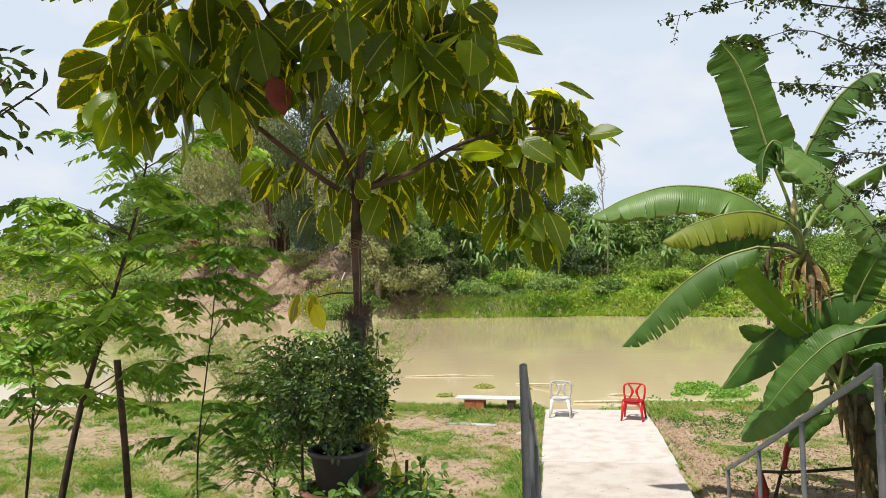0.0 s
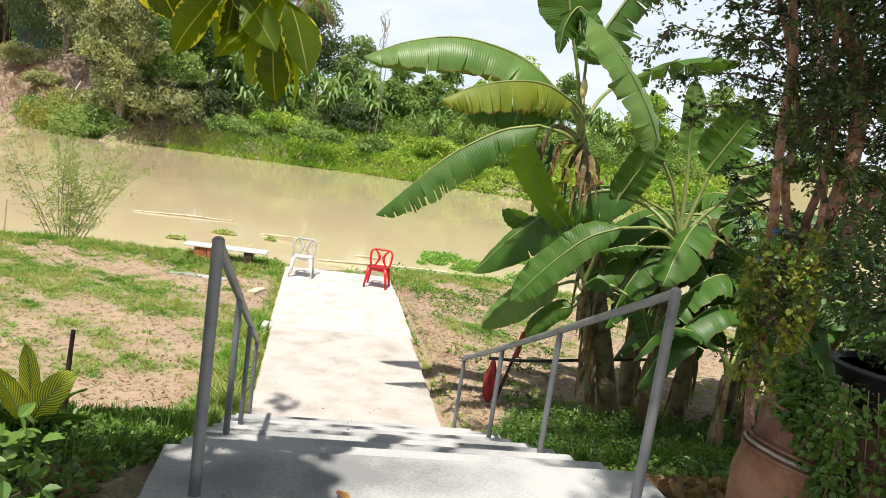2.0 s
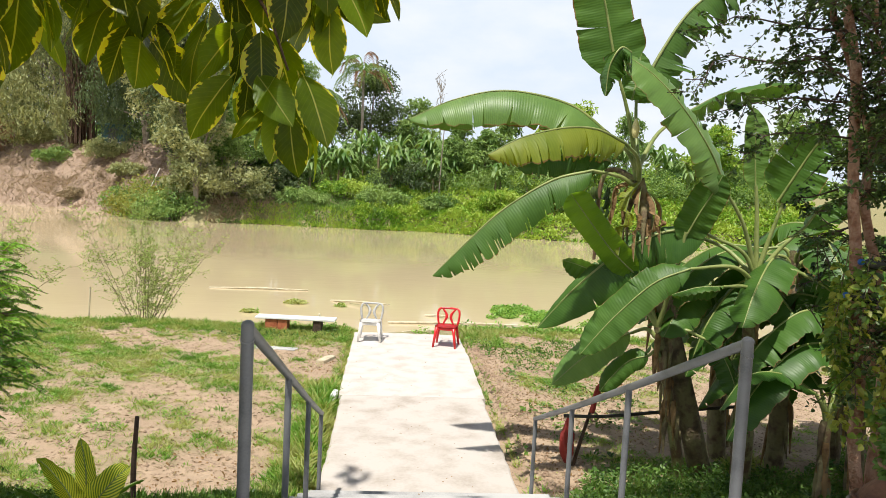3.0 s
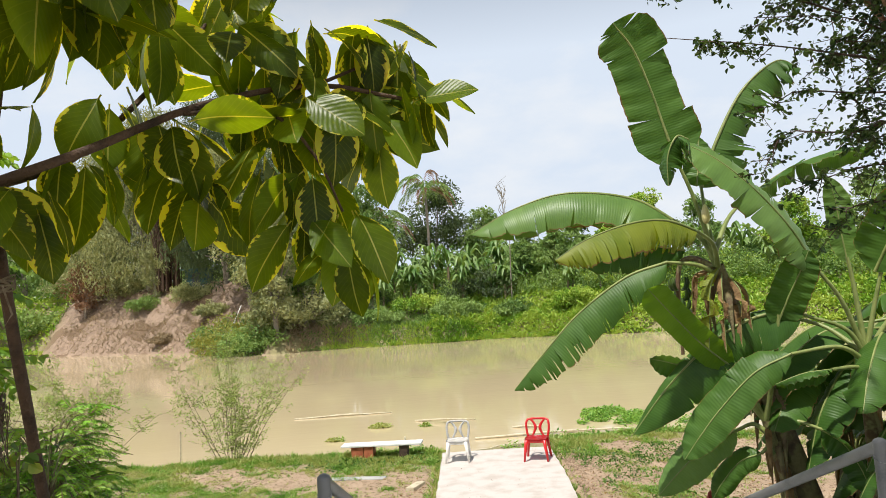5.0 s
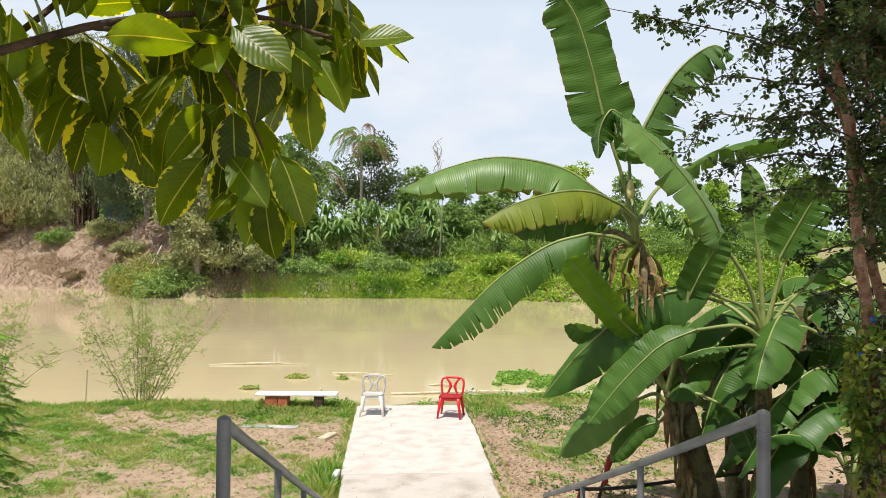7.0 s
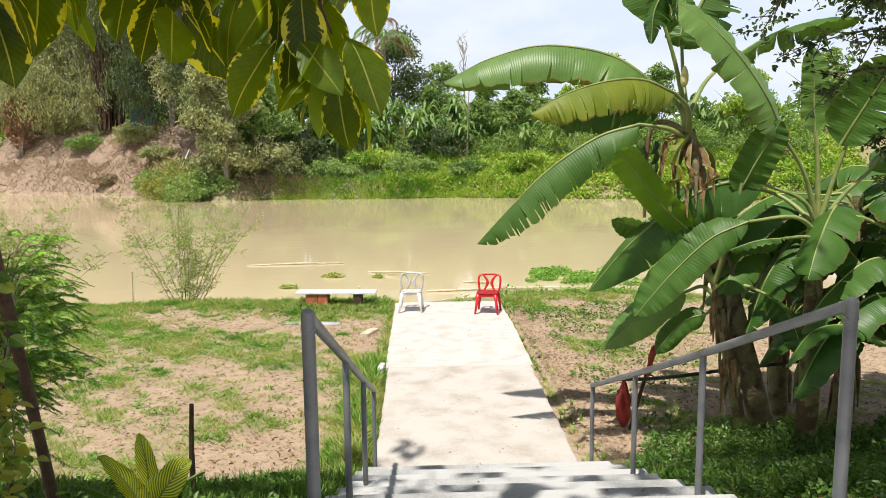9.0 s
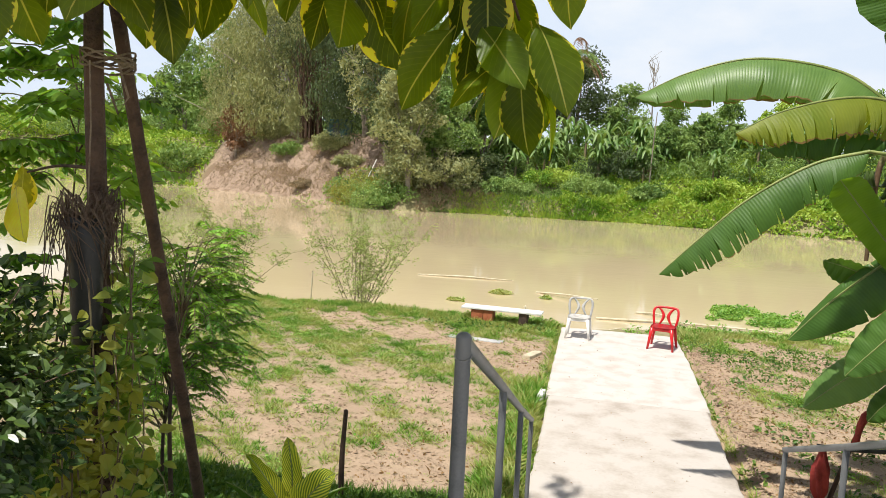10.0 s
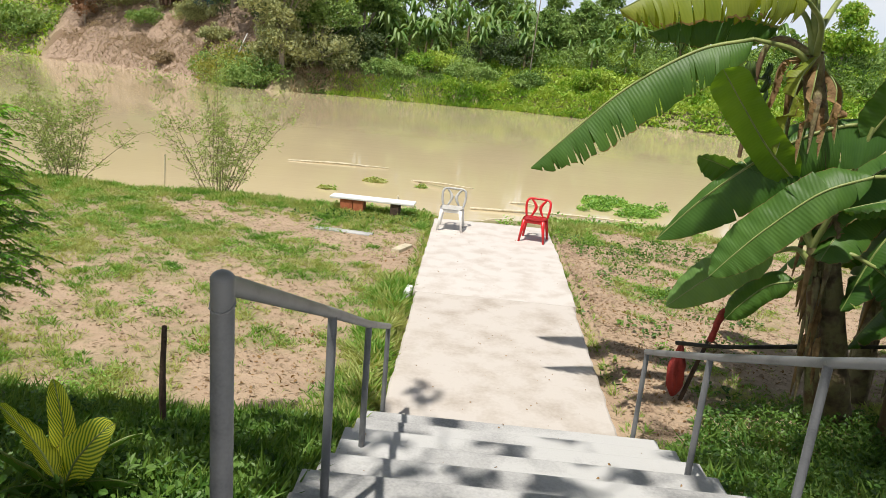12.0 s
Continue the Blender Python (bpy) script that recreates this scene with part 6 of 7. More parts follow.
tube("cloth", [Vector((0.20, 0.02, 0.60)), Vector((0.23, 0.02, 0.76)), Vector((0.275, 0.03, 0.90)), Vector((0.33, 0.03, 0.90))], [0.028, 0.034, 0.032, 0.020], CLOTH, pole, "red rag wound on the pole", sides=8, steps=10, wobble=0.25)
ring = [Vector((0.22 + 0.045 * math.cos(a), -0.01 + 0.01 * math.sin(a), 0.56 + 0.045 * math.sin(a))) for a in np.linspace(0, 2 * math.pi, 20)]
tube("ring", ring, 0.009, ROPE, pole, "pale rope ring", sides=6)
bag = thing("red_bag", "crumpled red bag hanging from the pipe", "bag", at=LO + Vector((-0.06, 0.0, 0.10)))
bm = bmesh.new()
bmesh.ops.create_uvsphere(bm, u_segments=22, v_segments=16, radius=1)
for v in bm.verts:
    c = v.co.copy()
    k = 1 + 0.34 * math.sin(5 * math.atan2(c.y, c.x) + 4 * c.z) + 0.08 * math.sin(9 * c.z)
    w = 0.068 * (1.0 - 0.6 * max(0, c.z))
    v.co = Vector((c.x * w * k, c.y * 0.06 * k, 0.20 + c.z * 0.27))
part("sack", bm, CLOTH, bag)
pp = tube("pipe", [LO + Vector((-0.12, -0.02, 0.57)), LO + Vector((0.35, 0.0, 0.57)), LO + Vector((1.2, 0.08, 0.63)), LO + Vector((2.4, 0.2, 0.70))], 0.019, PIPE, sides=10, steps=24)
tagged(pp, "long black pipe tied between pole and banana plants", "pipe")
bm = box((-1.1, -0.35, 0), (1.1, 0.35, 0.16), 0.05)
tarp = solid("pale_tarpaulin", bm, SLAB, "pale tarpaulin heap beyond the banana plants", "tarpaulin")
tarp.matrix_basis = pose(8.6, 7.2, float(ground_z(8.6, 7.2)) - 0.02, 0, 0, 30)

fallen = FIG_MESHES[1].copy()
fallen.materials.clear()
fallen.materials.append(mat("fallen_leaf", (0.16, 0.045, 0.015), (0.42, 0.22, 0.06), 14, 0.5, 0.2, 50))
fl = tagged(new("fallen_leaf", fallen), "curled yellow and brown leaf on the landing", "leaf")
fl.matrix_basis = pose(-0.33, -3.72, RISE * 9 + 0.02, 16, 10, 30) @ Matrix.Scale(0.10, 4)

# ---- shore bushes and water plants ----


def shore_bush(x, y, h, w, seed, label):
    """Thin upright stems with side twigs and feathery sparse leaves, airy all over."""
    g = random.Random(seed)
    root = thing("shore_bush", label, "bush", "thin bushes on the shore", hill(x, y))
    lines, P, D = [], [], []
    for k in range(19):
        a = g.uniform(0, 6.28)
        r = w * 0.5 * g.random() ** 0.7
        e = Vector((math.cos(a) * r, math.sin(a) * r * 0.5, h * g.uniform(0.55, 1.0) * (1 - 0.30 * (r / w * 2) ** 2)))
        b0 = Vector((math.cos(a) * r * 0.14 + g.uniform(-0.1, 0.1), math.sin(a) * r * 0.1, -0.1))
        st = curve_points([b0, b0 * 0.55 + e * 0.45 + Vector((g.uniform(-0.06, 0.06), 0, 0.10)), e], 12)
        lines.append((st, [0.008, 0.005, 0.002]))
        for m in range(24):
            t = 11.9 * g.uniform(0.08, 1.0) ** 0.8
            p = st[int(t)].lerp(st[int(t) + 1], t % 1)
            b = g.uniform(0, 6.28)
            ln = g.uniform(0.14, 0.46)
            q = p + Vector((math.cos(b) * ln, math.sin(b) * ln, g.uniform(-0.05, 0.30)))
            lines.append(([p, q], [0.0035, 0.0015]))
            for i in range(15):
                P.append(p.lerp(q, g.uniform(0.15, 1.05)) + Vector((g.gauss(0, 0.03), g.gauss(0, 0.03), g.gauss(0, 0.03))))
                D.append((math.cos(b) * 0.4 + g.uniform(-0.8, 0.8), math.sin(b) * 0.4 + g.uniform(-0.8, 0.8), g.uniform(-0.3, 0.8)))
    tubes("stem_frame", lines, STEMGREEN, root, sides=4)
    L = np.random.default_rng(seed).uniform(0.035, 0.08, len(P))
    child("foliage", leaf_cloud("foliage", P, D, L, L * 0.34, BUSHLEAF, seed), root)


shore_bush(-5.55, 8.95, 2.95, 4.0, 1, "thin feathery bush at the water edge")
shore_bush(-8.6, 8.75, 2.8, 3.6, 2, "pale feathery bush further along the shore")
shore_bush(-10.9, 8.6, 2.8, 3.6, 3, "pale feathery bush further along the shore")


def low_patch(name, label, category, centres, count, leaf, height, material, seed, at_water=False, kind="", wid=0.6, up=0.45):
    """Low leafy growth: (x, y, rx, ry) patches."""
    g = np.random.default_rng(seed)
    P = []
    for x, y, rx, ry in centres:
        n = int(count * rx * ry)
        a, r = g.uniform(0, 6.28, n), np.sqrt(g.random(n))
        px, py = x + rx * r * np.cos(a), y + ry * r * np.sin(a)
        z = np.maximum(ground_z(px, py), WATER_Z) if at_water else ground_z(px, py)
        P.append(np.stack([px, py, z + height * g.random(n) ** 1.4 * (1.05 - r * 0.6)], 1))
    P = np.concatenate(P)
    D = g.normal(size=P.shape) * np.array([1, 1, 0.5]) + np.array([0, 0, up])
    L = leaf * g.uniform(0.6, 1.4, len(P))
    ob = new(name, leaf_cloud(name, P, D, L, L * wid, material, seed, oval=wid > 0.3))
    return tagged(ob, label, category, kind=kind)


low_patch("water_weed", "bright green water weed at the bank", "water plants", [(2.95, 13.5, 0.38, 0.9), (4.0, 12.9, 0.45, 0.7), (3.45, 13.9, 0.45, 0.6), (3.55, 12.3, 0.35, 0.25), (6.3, 14.8, 0.4, 0.5), (5.1, 11.9, 0.4, 0.2), (2.45, 12.6, 0.15, 0.2), (4.7, 13.6, 0.2, 0.3)], 3800, 0.062, 0.22, WATERWEED, 91, True, "stuff")
low_patch("floating_plant", "small clump of floating plants", "water plants", [(-3.05, 13.9, 0.32, 0.22), (-1.75, 13.6, 0.16, 0.12), (-4.0, 12.2, 0.25, 0.1)], 5000, 0.07, 0.13, BLADE, 92, True, "stuff")
low_patch("shore_weed", "leafy weeds along the water edge", "weeds", [(1.35, 8.6, 0.35, 0.3), (2.0, 8.9, 0.4, 0.25), (2.9, 8.9, 0.5, 0.25), (0.4, 8.5, 0.3, 0.2), (-1.5, 8.4, 0.4, 0.3), (-2.6, 8.3, 0.5, 0.3), (3.9, 8.7, 0.5, 0.3)], 1500, 0.055, 0.24, WATERWEED, 98, False, "stuff")
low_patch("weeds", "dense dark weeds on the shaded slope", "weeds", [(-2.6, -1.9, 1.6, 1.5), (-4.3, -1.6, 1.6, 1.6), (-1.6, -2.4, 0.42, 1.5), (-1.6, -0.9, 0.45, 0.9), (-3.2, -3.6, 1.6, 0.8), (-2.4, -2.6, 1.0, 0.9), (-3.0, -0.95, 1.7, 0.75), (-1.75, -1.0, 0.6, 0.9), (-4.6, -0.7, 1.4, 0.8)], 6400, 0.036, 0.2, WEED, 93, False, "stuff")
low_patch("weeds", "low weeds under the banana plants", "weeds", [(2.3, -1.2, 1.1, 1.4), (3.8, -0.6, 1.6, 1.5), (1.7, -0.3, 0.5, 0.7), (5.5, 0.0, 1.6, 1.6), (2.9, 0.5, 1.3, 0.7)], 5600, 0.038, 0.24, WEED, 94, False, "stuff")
low_patch("tall_grass", "coarse grass among the weeds, coloured dark for shade", "grass", [(-2.4, -1.6, 1.5, 1.4), (-1.5, -1.8, 0.35, 1.5), (-3.6, -1.2, 1.5, 1.2), (2.4, -0.6, 1.2, 1.3), (-1.35, -0.4, 0.3, 0.9), (-2.9, -0.75, 1.7, 0.7), (-1.7, -0.7, 0.5, 0.8)], 1900, 0.16, 0.03, BLADE_SHADED, 99, False, "stuff", 0.06, 1.7)
low_patch("leaf_litter", "brown leaf litter beside the steps", "leaf litter", [(1.75, -3.0, 0.5, 0.6), (2.4, -2.9, 0.7, 0.5), (-1.7, -3.5, 0.4, 0.5), (-1.6, -2.6, 0.3, 0.5), (2.0, -1.8, 0.8, 0.6), (-2.3, -2.95, 0.7, 0.45), (-3.4, -3.6, 0.8, 0.5), (2.9, -0.6, 0.8, 0.6)], 1100, 0.07, 0.025, DRYLEAF, 95, False, "stuff")
low_patch("leaf_litter", "dry leaf bits strewn on bare soil", "leaf litter", [(1.45, 1.5, 0.35, 1.4), (1.5, 4.2, 0.4, 1.8), (2.4, 3.0, 0.8, 1.5), (-2.3, 1.2, 0.8, 0.9), (-1.5, 5.2, 0.3, 1.0), (3.2, 5.0, 0.9, 1.2)], 330, 0.035, 0.012, DRYLEAF, 195, False, "stuff")
low_patch("bush_tuft", "low leafy tufts beside the path", "weeds", [(1.75, 3.0, 0.35, 0.3), (1.9, 2.1, 0.3, 0.25), (2.1, 1.2, 0.3, 0.3), (1.6, 5.0, 0.15, 0.4), (2.6, 2.6, 0.4, 0.3), (2.9, 3.6, 0.5, 0.3), (2.2, 5.4, 0.5, 0.3), (1.45, 7.2, 0.25, 0.5), (2.3, 4.2, 0.4, 0.4), (2.0, 6.6, 0.7, 0.7), (3.2, 6.9, 0.8, 0.8), (-1.6, 7.6, 0.5, 0.4), (-2.9, 7.4, 0.8, 0.4), (1.0, 3.6, 0.12, 0.25), (1.12, 1.6, 0.1, 0.3)], 900, 0.05, 0.14, WEED, 96, False, "stuff")
g = np.random.default_rng(12)
sx, sy = g.uniform(-1.0, 1.0, 90), g.uniform(-6.5, 0.0, 90)
sz = np.where(sy < -3.25, RISE * 9, RISE * (np.floor(-sy / TREAD) + 1))
L = g.uniform(0.008, 0.03, 90)
tagged(new("leaf_debris", leaf_cloud("leaf_debris", np.stack([sx, sy, sz + 0.006], 1), g.normal(size=(90, 3)) * [1, 1, 0.15], L, L * 0.6, DRYLEAF, 97)), "small dry leaf scraps on the steps", "leaf litter", kind="stuff")


def build_grass():
    """Coarse tufts of leaning blades where the turf grows, and broad-leaved weeds among them."""
    g = np.random.default_rng(8)
    n = 92000
    x, y = g.uniform(-12, 9, n), g.uniform(-0.9, 9.7, n)
    m = turf_mask(x, y)
    keep = (np.abs(x) > 1.10) & (y < near_shore(x) + 0.55) & (g.random(n) < np.clip((m - 0.34) * 1.9, 0.05, 1))
    x, y, m = x[keep], y[keep], m[keep]
    rim = g.uniform(0, 7.8, 620)
    x = np.concatenate([x, np.where(g.random(620) < 0.66, -1.13, 1.12) + g.normal(0, 0.03, 620)])
    y, m = np.concatenate([y, rim]), np.concatenate([m, np.full(620, 0.8)])
    blades = 9
    tall = np.repeat(g.uniform(0.5, 1.35, len(x)) * (0.35 + 0.85 * m), blades)
    a = g.uniform(0, 2 * math.pi, len(tall))
    X, Y = np.repeat(x, blades) + 0.02 * np.cos(a), np.repeat(y, blades) + 0.02 * np.sin(a)
    P = np.stack([X, Y, ground_z(X, Y) - 0.008], 1)
    lean = g.uniform(0.25, 1.35, len(tall))
    D = np.stack([np.cos(a) * lean, np.sin(a) * lean, np.full(len(a), 0.8)], 1)
    grow = 1 + 0.9 * np.exp(-((X + 1.25) / 0.25) ** 2) * (Y < 4.2) + 0.7 * ramp01(7.2, 8.2, Y) + 0.5 * np.exp(-((X + 2.4) / 0.9) ** 2 - ((Y - 6.9) / 0.8) ** 2)
    L = 0.074 * tall * grow * g.uniform(0.7, 1.25, len(tall))
    tagged(new("grass", leaf_cloud("grass", P, D, L, 0.0045 + 0.085 * L, BLADE, 98, 0.12)), "patchy green grass on sandy soil", "grass", kind="stuff")
    n = 26000
    x, y = g.uniform(-11, 8, n), g.uniform(-0.6, 9.2, n)
    patch = turf_mask(x, y) + 0.5 * wave(x, y, 1.3, 3.0)
    keep = (np.abs(x) > 1.12) & (y < near_shore(x) + 0.3) & (patch > 0.80)
    x, y = x[keep], y[keep]
    X, Y = np.repeat(x, 4) + g.normal(0, 0.03, len(x) * 4), np.repeat(y, 4) + g.normal(0, 0.03, len(x) * 4)
    P = np.stack([X, Y, ground_z(X, Y) + g.uniform(0.01, 0.075, len(X))], 1)
    L = g.uniform(0.02, 0.045, len(X))
    tagged(new("creeping_weed", leaf_cloud("creeping_weed", P, g.normal(size=P.shape) * [1, 1, 0.3] + [0, 0, 0.2], L, L * 0.6, WATERWEED, 99)), "small broad-leaved weeds creeping through the grass", "weeds", kind="stuff")


build_grass()
g = np.random.default_rng(81)
n = 22000
sx, sy = g.uniform(-10, 8, n), g.uniform(0, 9.0, n)
keep = np.abs(sx) > 1.1
sx, sy = sx[keep], sy[keep]
L = g.uniform(0.02, 0.09, len(sx))
tagged(new("straw_litter", leaf_cloud("straw_litter", np.stack([sx, sy, ground_z(sx, sy) + 0.012], 1), g.normal(size=(len(sx), 3)) * [1, 1, 0.15], L, L * 0.16, REED, 82)), "dry straw and twigs strewn over the soil", "straw", kind="stuff")

n = 150
sx, sy = g.uniform(-1.0, 0.95, n), g.uniform(0.05, 7.8, n)
L = g.uniform(0.006, 0.028, n)
tagged(new("leaf_debris", leaf_cloud("leaf_debris", np.stack([sx, sy, np.full(n, 0.008)], 1), g.normal(size=(n, 3)) * [1, 1, 0.12], L, L * 0.5, DRYLEAF, 83)), "small dry scraps on the concrete path", "leaf litter", kind="stuff")


def soil_clods():
    """Crumbled lumps of earth along the dug edge of the path and on the bare patches."""
    g = np.random.default_rng(84)
    x = np.concatenate([1.10 + np.abs(g.normal(0, 0.26, 2600)), g.uniform(-9, 7, 9000)])
    y = np.concatenate([g.uniform(0.1, 7.6, 2600), g.uniform(-0.3, 8.4, 9000)])
    keep = (np.abs(x) > 1.09) & ((turf_mask(x, y) < 0.42) | (np.arange(len(x)) < 2600))
    x, y = x[keep], y[keep]
    n = len(x)
    r = 0.007 + 0.026 * g.random(n) ** 3
    star = np.array([(1, 0, 0), (0, 1, 0), (-1, 0, 0), (0, -1, 0), (0, 0, 0.75), (0, 0, -0.5)], float)
    turn = g.uniform(0, 6.28, n)
    v = star[None] * g.uniform(0.65, 1.3, (n, 6, 1)) * r[:, None, None]
    c, q = np.cos(turn)[:, None], np.sin(turn)[:, None]
    v = np.stack([v[..., 0] * c - v[..., 1] * q + x[:, None], v[..., 0] * q + v[..., 1] * c + y[:, None], v[..., 2] + (ground_z(x, y) + r * 0.3)[:, None]], -1).reshape(-1, 3)
    f = np.array([(0, 1, 4), (1, 2, 4), (2, 3, 4), (3, 0, 4), (1, 0, 5), (2, 1, 5), (3, 2, 5), (0, 3, 5)])
    f = (np.arange(n)[:, None, None] * 6 + f[None]).reshape(-1, 3)
    tagged(new("soil_clods", mesh_from("soil_clods", v, f, CLOD, smooth=False)), "crumbled sandy clods beside the path", "soil", kind="stuff")


soil_clods()

# ---- far bank ----


def far_tree(label, x, y, h, blobs, material, seed, leaf=0.34, count=4200, trunk=PALEBARK, stems=1, name="tree", hang=0.0, tr=0.16):
    """A tapered trunk with limbs, and a crown of leaf clumps. blobs: (dx, dy, height share, rx, rz)."""
    g = np.random.default_rng(seed)
    root = thing(name, label, "tree", "trees on the far bank", hill(x, y, -0.1))
    lines = []
    per = max(1, count // len(blobs))
    P, D, F = [], [], []
    for dx, dy, hz, rx, rz in blobs:
        c = np.array([dx, dy, hz * h])
        for s in range(stems):
            o = Vector((g.normal(0, 0.25) if stems > 1 else 0, g.normal(0, 0.2) if stems > 1 else 0, 0))
            lines.append((curve_points([o, Vector((dx * 0.25, dy * 0.25, hz * h * 0.5)) + o, Vector(c)], 8), [tr, tr * 0.7, tr * 0.25]))
        lumps = 30
        way = g.normal(size=(lumps, 3))
        way /= np.linalg.norm(way, axis=1, keepdims=True)
        mids = way * (0.25 + 0.75 * g.random((lumps, 1)) ** 0.6)
        size = g.uniform(0.22, 0.42, lumps)
        k = g.integers(0, lumps, per)
        d = g.normal(size=(per, 3)) + [0, 0, 0.25]
        d /= np.linalg.norm(d, axis=1, keepdims=True)
        q = mids[k] + d * (size[k] * (0.55 + 0.5 * g.random(per) ** 0.5))[:, None] * [1, 1, 0.8]
        q[:, 2] -= hang * 0.35 * g.random(per) ** 2
        P.append(c + q * np.array([rx, rx, rz]))
        D.append(g.normal(size=(per, 3)) + d * 0.4 + np.array([0, 0, -0.3 - hang]))
        F.append(d + mids[k] * 0.5 + [0, -0.15, 0.35])
    for sk in range(6):
        b = blobs[sk % len(blobs)]
        e = Vector((b[0] + g.normal() * b[3] * 0.7, b[1], b[2] * h + g.normal() * b[4] * 0.5))
        lines.append((curve_points([Vector((b[0] * 0.3, b[1] * 0.3, b[2] * h * 0.55)), e * 0.6 + Vector((0, 0, b[2] * h * 0.2)), e], 5), [tr * 0.4, tr * 0.25, tr * 0.08]))
    tubes("trunk", lines, trunk, root, sides=6)
    L = leaf * g.uniform(0.6, 1.4, per * len(blobs))
    child("crown", leaf_cloud("crown", np.concatenate(P), np.concatenate(D), L, L * (0.55 if hang < 0.8 else 0.30), material, seed, face=np.concatenate(F)), root)
    return root


ROUND = [(0, 0, 0.62, 3.0, 2.4), (-1.8, 0.4, 0.5, 2.2, 1.8), (1.9, -0.3, 0.52, 2.2, 1.8), (0.4, 0, 0.85, 2.0, 1.5)]
TALL = [(0, 0, 0.40, 2.6, 2.8), (-1.5, 0.4, 0.58, 2.4, 2.6), (1.5, -0.3, 0.62, 2.4, 2.6), (0.2, 0, 0.85, 2.0, 2.4), (-0.5, -0.6, 0.22, 2.6, 2.0)]
WISPY = [(0, 0, 0.30, 1.9, 2.2), (-1.2, 0.2, 0.5, 1.8, 2.2), (1.1, -0.3, 0.6, 1.7, 2.2), (0.1, 0, 0.80, 1.5, 2.0), (-1.6, 0, 0.72, 1.2, 1.6)]
LOW = [(0, 0, 0.45, 2.4, 1.5), (-1.8, 0, 0.35, 1.9, 1.1), (1.8, 0, 0.4, 1.9, 1.2)]
